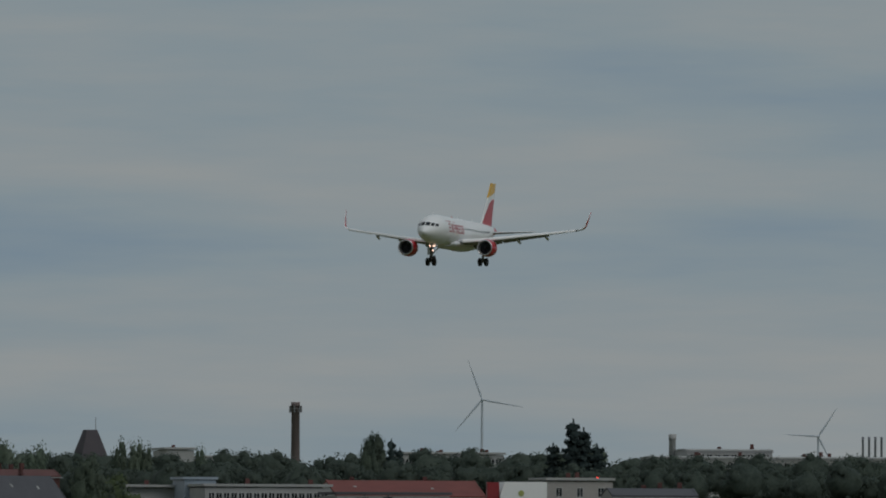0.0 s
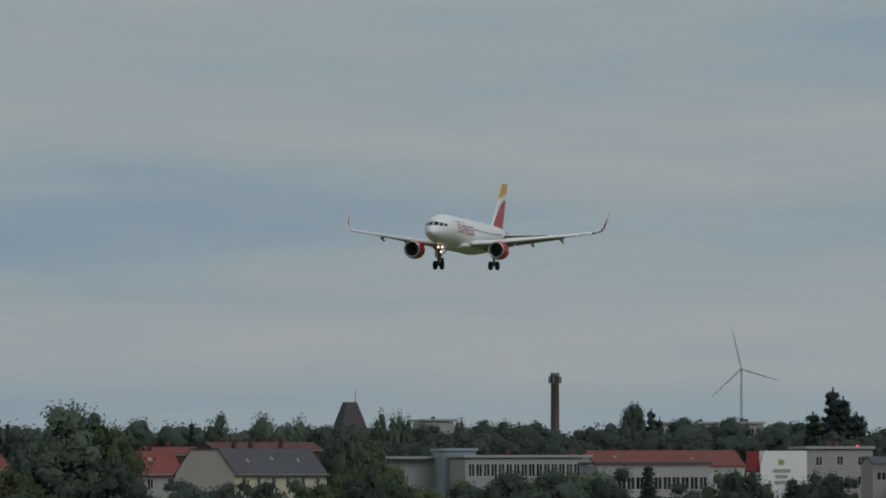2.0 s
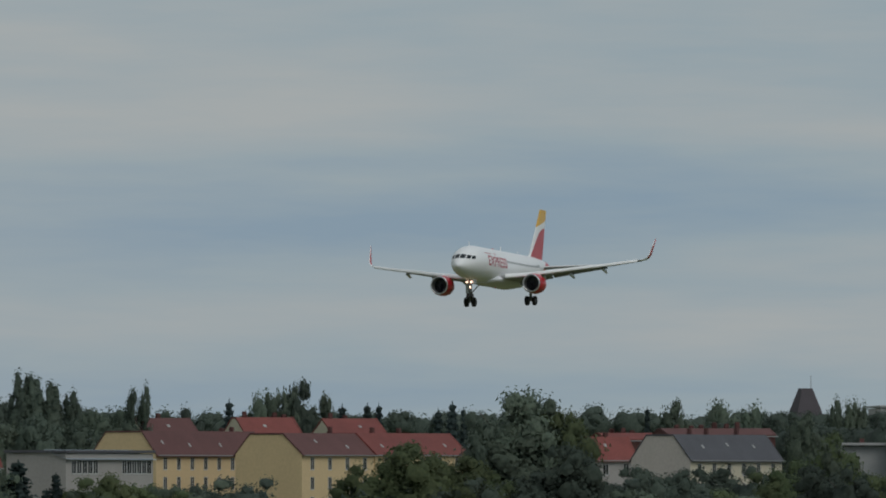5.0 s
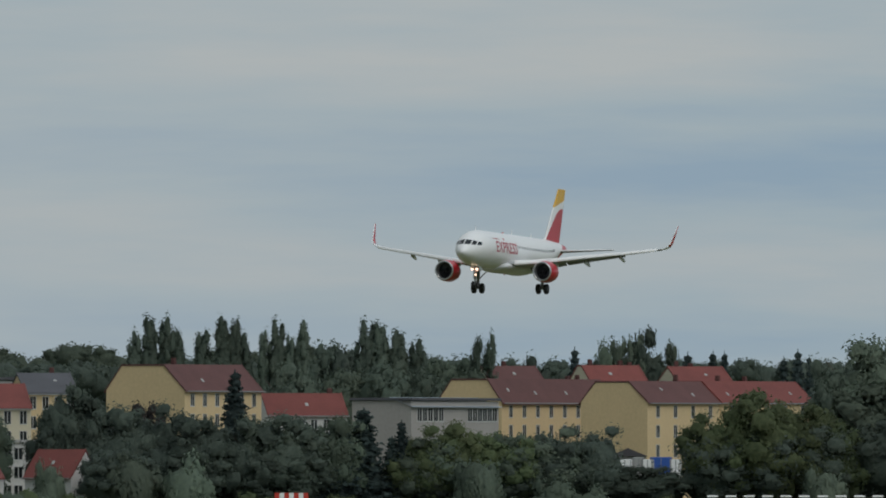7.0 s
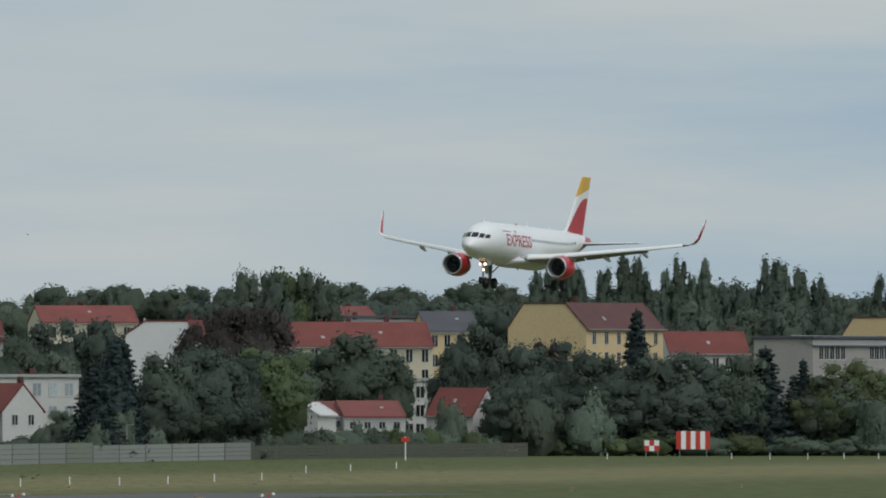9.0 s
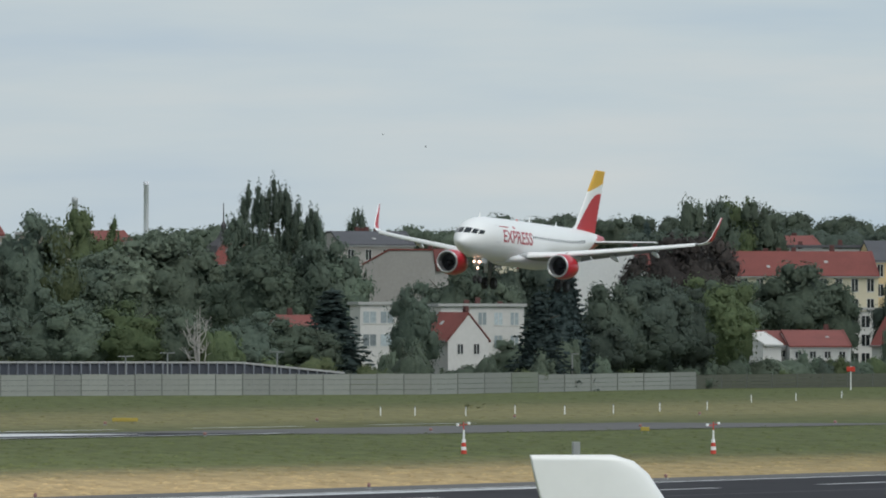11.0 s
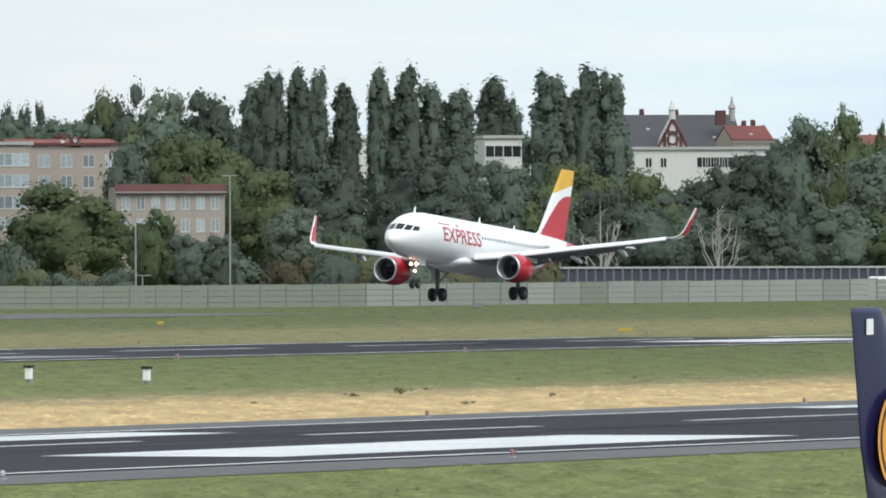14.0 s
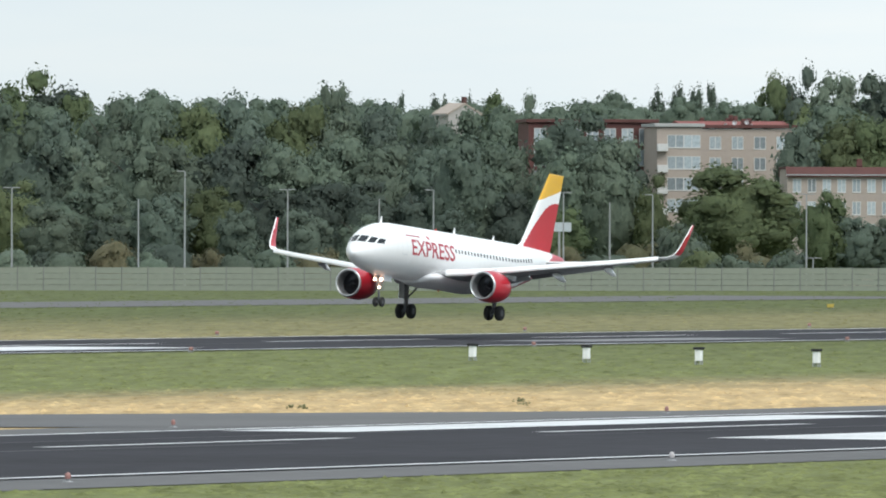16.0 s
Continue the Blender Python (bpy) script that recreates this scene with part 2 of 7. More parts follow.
def ground_material(tufts=False):
    """Mown airfield grass, with bands of dry straw along the runways and bare patches."""
    m = bpy.data.materials.new("grass_tufts" if tufts else "airfield_grass")
    m.use_nodes = True
    n, l = m.node_tree.nodes, m.node_tree.links
    b = n["Principled BSDF"]
    b.inputs["Roughness"].default_value = 0.95
    b.inputs["Specular IOR Level"].default_value = 0.1
    co = n.new("ShaderNodeNewGeometry")
    sep = n.new("ShaderNodeSeparateXYZ")
    l.new(co.outputs["Position"], sep.inputs[0])
    warp = n.new("ShaderNodeTexNoise")
    wm = n.new("ShaderNodeMapping")
    wm.inputs["Scale"].default_value = (0.012, 0.05, 0.05)
    l.new(co.outputs["Position"], wm.inputs[0])
    l.new(wm.outputs[0], warp.inputs[0])
    warp.inputs["Scale"].default_value, warp.inputs["Detail"].default_value, warp.inputs["Roughness"].default_value = 1.0, 5, 0.6
    off = n.new("ShaderNodeMath")
    off.operation, off.inputs[1].default_value, off.inputs[2].default_value = "MULTIPLY_ADD", 34.0, -17.0
    l.new(warp.outputs[0], off.inputs[0])
    yy = n.new("ShaderNodeMath")
    l.new(sep.outputs["Y"], yy.inputs[0])
    l.new(off.outputs[0], yy.inputs[1])
    ran = n.new("ShaderNodeMapRange")
    ran.inputs[1].default_value, ran.inputs[2].default_value = 200.0, 900.0
    l.new(yy.outputs[0], ran.inputs[0])
    rp = n.new("ShaderNodeValToRGB").color_ramp
    node = [q for q in n if q.type == "VALTORGB"][0]
    l.new(ran.outputs[0], node.inputs[0])
    green, straw, dull = (0.146, 0.161, 0.064, 1), (0.465, 0.335, 0.175, 1), (0.215, 0.19, 0.098, 1)
    stops = [(0, green), (0.166, green), (0.172, straw), (0.222, straw), (0.25, dull), (0.275, green), (0.4, green), (0.44, dull), (0.48, (0.44, 0.35, 0.19, 1)), (0.55, (0.44, 0.35, 0.19, 1)), (0.6, dull), (0.64, green), (1.0, green)]
    rp.elements[0].position, rp.elements[0].color = stops[0]
    rp.elements[1].position, rp.elements[1].color = stops[-1]
    for p, c in stops[1:-1]:
        e = rp.elements.new(p)
        e.color = c
    fine, fm = n.new("ShaderNodeTexNoise"), n.new("ShaderNodeMapping")
    turn = n.new("ShaderNodeMapping")
    turn.inputs["Rotation"].default_value = (0, 0, radians(-23))
    fm.inputs["Scale"].default_value = (0.05, 0.5, 0.2)
    l.new(co.outputs["Position"], turn.inputs[0])
    l.new(turn.outputs[0], fm.inputs[0])
    l.new(fm.outputs[0], fine.inputs[0])
    fine.inputs["Scale"].default_value, fine.inputs["Detail"].default_value, fine.inputs["Roughness"].default_value = 1.0, 5, 0.65
    r2 = n.new("ShaderNodeMapRange")
    r2.inputs[1].default_value, r2.inputs[2].default_value, r2.inputs[3].default_value, r2.inputs[4].default_value = 0.34, 0.66, 0.8, 1.22
    l.new(fine.outputs[0], r2.inputs[0])
    mul = n.new("ShaderNodeVectorMath")
    mul.operation = "SCALE"
    along, lush = n.new("ShaderNodeMapRange"), n.new("ShaderNodeMix")
    along.inputs[1].default_value, along.inputs[2].default_value, along.inputs[4].default_value = 930.0, 1200.0, 0.72
    lush.data_type = "RGBA"
    lush.inputs[7].default_value = (0.084, 0.098, 0.041, 1)
    l.new(sep.outputs["X"], along.inputs[0])
    l.new(along.outputs[0], lush.inputs[0])
    l.new(node.outputs[0], lush.inputs[6])
    l.new(lush.outputs[2], mul.inputs[0])
    l.new(r2.outputs[0], mul.inputs["Scale"])
    l.new(mul.outputs[0], b.inputs["Base Color"])
    if tufts:
        each, vary, again = n.new("ShaderNodeNewGeometry"), n.new("ShaderNodeMapRange"), n.new("ShaderNodeVectorMath")
        vary.inputs[3].default_value, vary.inputs[4].default_value = 0.82, 1.25
        l.new(each.outputs["Random Per Island"], vary.inputs[0])
        again.operation = "SCALE"
        l.new(mul.outputs[0], again.inputs[0])
        l.new(vary.outputs[0], again.inputs["Scale"])
        l.new(again.outputs[0], b.inputs["Base Color"])
    return m


GRASS = ground_material()
TUFTS = ground_material(True)


# ---- mesh helpers ----
def mesh_of(bm, name, mats, smooth=False):
    me = bpy.data.meshes.new(name)
    bm.normal_update()
    bm.to_mesh(me)
    bm.free()
    for m in mats if isinstance(mats, (list, tuple)) else [mats]:
        me.materials.append(m)
    if smooth:
        for p in me.polygons:
            p.use_smooth = True
    return me


def part(name, bm, mats, parent, label="", smooth=False):
    ob = new(name, mesh_of(bm, name, mats, smooth))
    ob.parent = parent
    if label:
        tagged(ob, label)
    return ob


def share(name, me, parent, m=None, label=""):
    ob = new(name, me)
    ob.parent = parent
    if m is not None:
        ob.matrix_basis = m
    if label:
        tagged(ob, label)
    return ob


def thing(name, label, category, group="", kind="", m=None):
    ob = tagged(new(name), label, category, group, kind)
    if m is not None:
        ob.matrix_basis = m
    return ob


def box(bm, x0, x1, y0, y1, z0, z1, bevel=0.0, mat=0):
    vs = [bm.verts.new(p) for p in ((x0, y0, z0), (x1, y0, z0), (x1, y1, z0), (x0, y1, z0), (x0, y0, z1), (x1, y0, z1), (x1, y1, z1), (x0, y1, z1))]
    fs = [bm.faces.new([vs[i] for i in q]) for q in ((3, 2, 1, 0), (4, 5, 6, 7), (0, 1, 5, 4), (1, 2, 6, 5), (2, 3, 7, 6), (3, 0, 4, 7))]
    for q in fs:
        q.material_index = mat
    if bevel:
        bmesh.ops.bevel(bm, geom=list({e for q in fs for e in q.edges}), offset=bevel, segments=1, affect="EDGES")
    return vs


def tube(bm, a, b, r0, r1, n=8, caps=True, mat=0):
    """A tapered round bar from a to b."""
    a, b = Vector(a), Vector(b)
    q = (b - a).to_track_quat("Z", "Y")
    rings = []
    for c, r in ((a, r0), (b, r1)):
        rings.append([bm.verts.new(c + q @ Vector((r * math.cos(k * math.tau / n), r * math.sin(k * math.tau / n), 0))) for k in range(n)])
    for k in range(n):
        bm.faces.new((rings[0][k], rings[0][(k + 1) % n], rings[1][(k + 1) % n], rings[1][k])).material_index = mat
    if caps:
        bm.faces.new(rings[0][::-1]).material_index = mat
        bm.faces.new(rings[1]).material_index = mat


def loft(bm, rings, closed=True, caps=True, mat=0):
    vs = [[bm.verts.new(p) for p in r] for r in rings]
    n = len(vs[0])
    for a, b in zip(vs, vs[1:]):
        for k in range(n if closed else n - 1):
            f = bm.faces.new((a[k], a[(k + 1) % n], b[(k + 1) % n], b[k]))
            f.material_index = mat
    if caps:
        bm.faces.new(vs[0][::-1]).material_index = mat
        bm.faces.new(vs[-1]).material_index = mat
    return vs


def revolve(bm, profile, center, n=32, mat=0, axis="X"):
    """A body turned round the x or z axis through center; profile: (along, radius)."""
    rings = []
    for s, r in profile:
        ring = []
        for k in range(n):
            a = k * math.tau / n
            p = (s, r * math.cos(a), r * math.sin(a)) if axis == "X" else (r * math.cos(a), r * math.sin(a), s)
            ring.append(Vector(center) + Vector(p))
        rings.append(ring)
    return loft(bm, rings, True, False, mat)


def poly_mesh(name, verts, faces, mats, smooth=False):
    me = bpy.data.meshes.new(name)
    me.from_pydata(verts, [], faces)
    for m in mats if isinstance(mats, (list, tuple)) else [mats]:
        me.materials.append(m)
    me.update()
    return me


# ---- ground, runways and their paint ----
def sheet(name, corners, z, mat, label, category, kind="structure", thick=0.0):
    bm = bmesh.new()
    vs = [bm.verts.new((x, y, z)) for x, y in corners]
    bm.faces.new(vs)
    return tagged(new(name, mesh_of(bm, name, mat)), label, category, kind=kind)


sheet("ground", [(-7000, -7000), (7000, -7000), (7000, 7000), (-7000, 7000)], 0, GRASS, "mown airfield grass with dry straw-coloured bands", "ground")


def strip(name, x0, x1, near, far, z, mat, label, category, kind="structure", steps=12):
    """A long flat strip between two lines (a, b): y = a + b * x."""
    bm = bmesh.new()
    rows = []
    for k in range(steps + 1):
        x = x0 + (x1 - x0) * k / steps
        rows.append((bm.verts.new((x, near[0] + near[1] * x, z)), bm.verts.new((x, far[0] + far[1] * x, z))))
    for a, b in zip(rows, rows[1:]):
        bm.faces.new((a[0], b[0], b[1], a[1]))
    return tagged(new(name, mesh_of(bm, name, mat)), label, category, kind=kind)


NEAR_A, NEAR_B, FAR_A, FAR_B = (251.0, 0.021), (304.0, 0.014), (493.0, -0.012), (545.0, -0.016)
strip("runway_shoulder_near", -600, 1500, (NEAR_A[0] - 9, NEAR_A[1]), (NEAR_B[0] + 8, NEAR_B[1]), 0.03, SHOULDER, "grey asphalt shoulder beside the near runway", "runway shoulder")
strip("runway_near", -600, 1500, NEAR_A, NEAR_B, 0.06, ASPHALT, "dark rubber-stained asphalt runway with white markings", "runway")
strip("runway_end_paving", 1345, 1500, (466, 0.0), (498, 0.0), 0.045, SHOULDER, "worn grey paving at the far runway's end", "pavement")
strip("runway_far", -600, 1345, FAR_A, FAR_B, 0.06, ASPHALT, "dark asphalt runway on which the airliner lands", "runway")
strip("taxiway_far", 900, 1700, (690, 0), (730, 0), 0.04, SHOULDER, "narrow grey taxiway in the far grass", "taxiway")


# ---- the airliner: nose at x = 0, tail aft along +x, right wing along +y, z from the cabin's axis ----
BODY = [(0.0, 0.03, 0.03, -0.62), (0.12, 0.26, 0.25, -0.6), (0.35, 0.5, 0.48, -0.56), (0.7, 0.76, 0.73, -0.5), (1.2, 1.03, 1.0, -0.4), (1.8, 1.29, 1.28, -0.29),
        (2.5, 1.52, 1.56, -0.17), (3.3, 1.72, 1.79, -0.08), (4.4, 1.88, 1.96, -0.01), (6.0, 1.975, 2.07, 0.0), (12.0, 1.975, 2.07, 0.0), (22.0, 1.975, 2.07, 0.0),
        (24.5, 1.965, 2.05, 0.02), (27.0, 1.86, 1.86, 0.2), (30.0, 1.52, 1.46, 0.57), (33.0, 1.04, 0.99, 0.94), (35.5, 0.57, 0.58, 1.2), (37.0, 0.28, 0.34, 1.3), (37.57, 0.1, 0.18, 1.33)]


def body_at(x):
    for a, b in zip(BODY, BODY[1:]):
        if x <= b[0]:
            k = (x - a[0]) / (b[0] - a[0])
            return [a[i] + k * (b[i] - a[i]) for i in (1, 2, 3)]
    return BODY[-1][1:]


def skin(x, turn, lift=0.0):
    """A point on the fuselage skin; turn in degrees from straight up towards the left wing."""
    w, hh, c = body_at(x)
    a = radians(turn)
    return Vector((x, -(w + lift) * math.sin(a), c + (hh + lift) * math.cos(a)))


def patch(bm, x0, x1, a0, a1, lift=0.012, nx=3, na=3, slant=0.0, mat=0):
    """A piece of the fuselage skin from x0 to x1 and between two turns; slant shifts the lower edge aft."""
    g = []
    for i in range(nx + 1):
        row = []
        for j in range(na + 1):
            f = j / na
            row.append(bm.verts.new(skin(x0 + (x1 - x0) * i / nx + slant * f, a0 + (a1 - a0) * f, lift)))
        g.append(row)
    for i in range(nx):
        for j in range(na):
            q = (g[i][j], g[i + 1][j], g[i + 1][j + 1], g[i][j + 1])
            bm.faces.new(q if a1 > a0 else q[::-1]).material_index = mat


def aerofoil(le, chord, thick, n=9, twist=0.0):
    """Section points round a wing profile in the x-z plane, leading edge at le."""
    pts = []
    xs = [0.5 * (1 - math.cos(math.pi * k / n)) for k in range(n + 1)]
    yt = lambda s: 5 * thick * (0.2969 * math.sqrt(s) - 0.126 * s - 0.3516 * s * s + 0.2843 * s**3 - 0.1015 * s**4)
    for s in xs[::-1]:
        pts.append((s, yt(s) * 1.05 + 0.01 * math.sin(math.pi * s)))
    for s in xs[1:-1]:
        pts.append((s, -yt(s) * 0.85 + 0.01 * math.sin(math.pi * s)))
    ca, sa = math.cos(twist), math.sin(twist)
    return [Vector((le[0] + chord * (s * ca + z * sa), le[1], le[2] + chord * (z * ca - s * sa))) for s, z in pts]


WING = [(1.6, 11.7, 6.6, -1.42, 0.135), (4.0, 13.0, 5.3, -1.2, 0.125), (6.4, 14.35, 4.0, -0.86, 0.115), (10.0, 16.35, 3.05, -0.3, 0.11), (13.5, 18.3, 2.2, 0.2, 0.105), (16.6, 20.05, 1.6, 0.7, 0.1)]


def wing_at(y):
    for a, b in zip(WING, WING[1:]):
        if y <= b[0]:
            k = (y - a[0]) / (b[0] - a[0])
            return [a[i] + k * (b[i] - a[i]) for i in (1, 2, 3, 4)]
    return WING[-1][1:]


def wheel(name, parent, x, y, z, r, w):
    bm = bmesh.new()
    prof = [(-w / 2, r * 0.62), (-w / 2, r * 0.88), (-w * 0.34, r * 0.98), (0, r), (w * 0.34, r * 0.98), (w / 2, r * 0.88), (w / 2, r * 0.62)]
    rings = [[(x + p * math.cos(k * math.tau / 24), y + s, z + p * math.sin(k * math.tau / 24)) for k in range(24)] for s, p in prof]
    loft(bm, rings)
    tyre = part(name, bm, RUBBER, parent, "black rubber tyre", True)
    bm = bmesh.new()
    for s in (-1, 1):
        tube(bm, (x, y + s * w * 0.3, z), (x, y + s * w * 0.52, z), r * 0.55, r * 0.42, 16)
    part("hub", bm, HUB, tyre)


def airliner():
    root = thing("airliner", "white twin-engine airliner with red and yellow tail, gear and flaps down", "airplane")
    # fuselage
    xs = [0, 0.06, 0.12, 0.22, 0.35, 0.5, 0.7, 0.95, 1.2, 1.5, 1.8, 2.15, 2.5, 2.9, 3.3, 3.8, 4.4, 5.2, 6.0] + [6 + 0.5 * k for k in range(1, 63)] + [37.3, 37.57]
    bm = bmesh.new()
    rings = [[skin(max(x, 0.001), k * 7.5) for k in range(48)] for x in xs]
    loft(bm, rings)
    for f in bm.faces:
        c = f.calc_center_median()
        f.material_index = 1 if c.x > 30.2 + 2.6 * c.z else 0
        f.smooth = True
    me = mesh_of(bm, "fuselage", [WHITE, RED])
    hull = new("fuselage", me)
    hull.parent = root
    hull.location = (-17, 0, 0)
    P = hull
    # belly fairing
    bm = bmesh.new()
    rings = []
    for x, w, dz in ((10.4, 1.2, -1.75), (11.4, 1.9, -1.7), (13.0, 2.25, -1.6), (17.0, 2.35, -1.55), (20.0, 2.2, -1.6), (21.8, 1.4, -1.75)):
        rings.append([(x, w * math.cos(k * math.tau / 24), dz + (0.85 if w > 2 else 0.5) * math.sin(k * math.tau / 24)) for k in range(24)])
    loft(bm, rings)
    part("belly_fairing", bm, [BELLY], root, "grey wing-root belly fairing", True).location = (-17, 0, 0)
    # cockpit windows, three a side, laid on the curved nose
    def on_nose(y, z):
        x = 0.3
        while x < 5:
            w, hh, c = body_at(x)
            if (y / w) ** 2 + ((z - c) / hh) ** 2 <= 1:
                break
            x += 0.01
        return Vector((x - 0.018, y * 1.008, z + 0.012))

    for s in (1, -1):
        for p0, p1, p2, p3 in (((0.05, 0.3), (0.64, 0.27), (0.66, 0.76), (0.06, 0.83)), ((0.74, 0.26), (1.12, 0.23), (1.15, 0.66), (0.77, 0.74)), ((1.2, 0.23), (1.5, 0.24), (1.47, 0.6), (1.22, 0.64))):
            bm = bmesh.new()
            g = []
            for i in range(6):
                f = i / 5
                lo = (p0[0] + (p1[0] - p0[0]) * f, p0[1] + (p1[1] - p0[1]) * f)
                hi = (p3[0] + (p2[0] - p3[0]) * f, p3[1] + (p2[1] - p3[1]) * f)
                g.append([bm.verts.new(on_nose(s * (lo[0] + (hi[0] - lo[0]) * k / 3), lo[1] + (hi[1] - lo[1]) * k / 3)) for k in range(4)])
            for i in range(5):
                for k in range(3):
                    bm.faces.new((g[i][k], g[i + 1][k], g[i + 1][k + 1], g[i][k + 1]))
            share("cockpit_window", mesh_of(bm, "cockpit_window", DARK), P)
    # cabin windows
    bm = bmesh.new()
    vs = [bm.verts.new((0.12 * math.cos(k * math.tau / 10), 0, 0.175 * math.sin(k * math.tau / 10))) for k in range(10)]
    bm.faces.new(vs)
    pane = mesh_of(bm, "cabin_window", DARK)
    for s in (1, -1):
        for k in range(38):
            x = 7.6 + 0.56 * k
            if s > 0 and x < 14.2:
                continue
            p = skin(x, s * 75.5, 0.014)
            share("cabin_window", pane, P, Matrix.Translation(p) @ Matrix.Rotation(radians(s * -14), 4, "X"))
    # doors as fine outlines
    for s in (1, -1):
        for x in (5.0, 30.2):
            bm = bmesh.new()
            for a0, a1, q0, q1 in ((52, 100, 0, 0.03), (52, 100, 0.8, 0.83), (51, 53, 0, 0.83), (99, 101, 0, 0.83)):
                patch(bm, x + q0, x + q1, s * a0, s * a1, 0.008, 1, 6)
            share("cabin_door", mesh_of(bm, "cabin_door", BELLY), P)
    # lettering on the left side, and the small mark above it
    cu = bpy.data.curves.new("lettering", "FONT")
    cu.body, cu.size, cu.resolution_u, cu.offset = "EXPRESS", 1.5, 3, 0.018
    tmp = new("lettering_source", cu)
    me = bpy.data.meshes.new_from_object(tmp.evaluated_get(bpy.context.evaluated_depsgraph_get()))
    bpy.data.objects.remove(tmp)
    bm = bmesh.new()
    bm.from_mesh(me)
    for k in range(1, 10):
        bmesh.ops.bisect_plane(bm, geom=bm.verts[:] + bm.edges[:] + bm.faces[:], plane_co=(0, k * 0.12, 0), plane_no=(0, 1, 0))
    x_lo, x_hi = min(v.co.x for v in bm.verts), max(v.co.x for v in bm.verts)
    y_lo, y_hi = min(v.co.y for v in bm.verts), max(v.co.y for v in bm.verts)
    for v in bm.verts:
        z = -0.3 + 1.22 * (v.co.y - y_lo) / (y_hi - y_lo)
        x = 6.6 + 7.5 * (v.co.x - x_lo) / (x_hi - x_lo)
        v.co = (x, -(1.975 * math.sqrt(1 - (z / 2.07) ** 2) + 0.015), z)
    part("lettering", bm, TEXTRED, P, "dark red lettering on the white cabin side")
    bm = bmesh.new()
    patch(bm, 6.0, 8.4, 54, 57, 0.012, 6, 1)
    part("small_mark", bm, TEXTRED, P, "small red mark above the lettering")
    bm = bmesh.new()
    patch(bm, 9.6, 10.0, 50, 58, 0.012, 2, 2, 0.15)
    part("red_accent", bm, RED, P)
    # aerials
    for x, hh in ((4.6, 0.55), (17.5, 0.5), (24.5, 0.35)):
        bm = bmesh.new()
        p = skin(x, 0)
        loft(bm, [[p + Vector((dx, dy, -0.05)) for dx, dy in ((0, 0), (0.25, 0.03), (0.5, 0), (0.25, -0.03))], [p + Vector((0.25 + dx, dy, hh)) for dx, dy in ((0, 0), (0.1, 0.012), (0.2, 0), (0.1, -0.012))]])
        share("aerial", mesh_of(bm, "aerial", WHITE), P)
    bm = bmesh.new()
    revolve(bm, [(0, 0.12), (0.1, 0.1), (0.16, 0.01)], skin(14.5, 0), 10, axis="Z")
    share("beacon", mesh_of(bm, "beacon", SIGN_RED), P)
    bm = bmesh.new()
    revolve(bm, [(0, 0.1), (-0.1, 0.09), (-0.15, 0.01)], (15.5, 0, -2.42), 10, axis="Z")
    share("beacon", mesh_of(bm, "beacon", SIGN_RED), P)
    # wings
    for s in (1, -1):
        bm = bmesh.new()
        rings = [[Vector((p.x, s * p.y, p.z)) for p in aerofoil((x, y, z), c, t, 10, radians(2))] for y, x, c, z, t in WING]
        loft(bm, rings)
        bmesh.ops.recalc_face_normals(bm, faces=bm.faces[:])
        bm.normal_update()
        # downward faces take the grey that has the shade in its colour
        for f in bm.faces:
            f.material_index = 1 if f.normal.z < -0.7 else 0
            f.smooth = True
        w = new("wing", mesh_of(bm, "wing", [BELLY, SHADE_GREY]))
        w.parent = root
        w.location = (-17, 0, 0)
        # slats along the leading edge
        for y0, y1 in ((2.4, 6.2), (6.22, 9.2), (9.22, 12.0), (12.02, 14.4), (14.42, 16.5)):
            bm = bmesh.new()
            rings = []
            for y in (y0, (y0 + y1) / 2, y1):
                x, c, z, t = wing_at(y)
                d = 0.1 * c + 0.5
                sec = [(0.05, 0.1), (-0.25, 0.02), (-0.42, -0.2), (-0.45, -0.36), (-0.36, -0.48), (-0.22, -0.42), (-0.12, -0.24), (0.02, -0.04)]
                rings.append([Vector((x + d * 0.9 * a, s * y, z + d * 0.9 * b + 0.04 * c)) for a, b in sec])
            loft(bm, rings)
            bmesh.ops.recalc_face_normals(bm, faces=bm.faces[:])
            part("slat", bm, WHITE, w, "white leading-edge slat")
        # flaps, lowered
        for y0, y1 in ((2.1, 6.3), (6.45, 12.6)):
            bm = bmesh.new()
            rings = []
            for y in (y0, (y0 + y1) / 2, y1):
                x, c, z, t = wing_at(y)
                fc = 0.2 * c
                rings.append([Vector((p.x, s * p.y, p.z)) for p in aerofoil((x + 0.95 * c, y, z - 0.02 * c - 0.04), fc, 0.14, 6, radians(20))])
            loft(bm, rings)
            bmesh.ops.recalc_face_normals(bm, faces=bm.faces[:])
            part("flap", bm, SHADE_GREY, w, "lowered trailing-edge flap in the underside's shade-dark grey", True)
        # flap track fairings
        for y, ln in ((4.3, 2.6), (8.6, 2.5), (12.3, 2.2)):
            x, c, z, t = wing_at(y)
            bm = bmesh.new()
            x0, z0 = x + 0.62 * c, z - 0.05 * c - 0.12
            rings = []
            for k, r in ((0, 0.03), (0.15, 0.15), (0.4, 0.22), (0.7, 0.2), (0.9, 0.11), (1, 0.02)):
                dz = -0.12 - 0.55 * max(0, k - 0.35)
                rings.append([(x0 + ln * k, s * y + r * 0.75 * math.cos(j * math.tau / 10), z0 + dz + r * 1.15 * math.sin(j * math.tau / 10)) for j in range(10)])
            loft(bm, rings)
            bmesh.ops.recalc_face_normals(bm, faces=bm.faces[:])
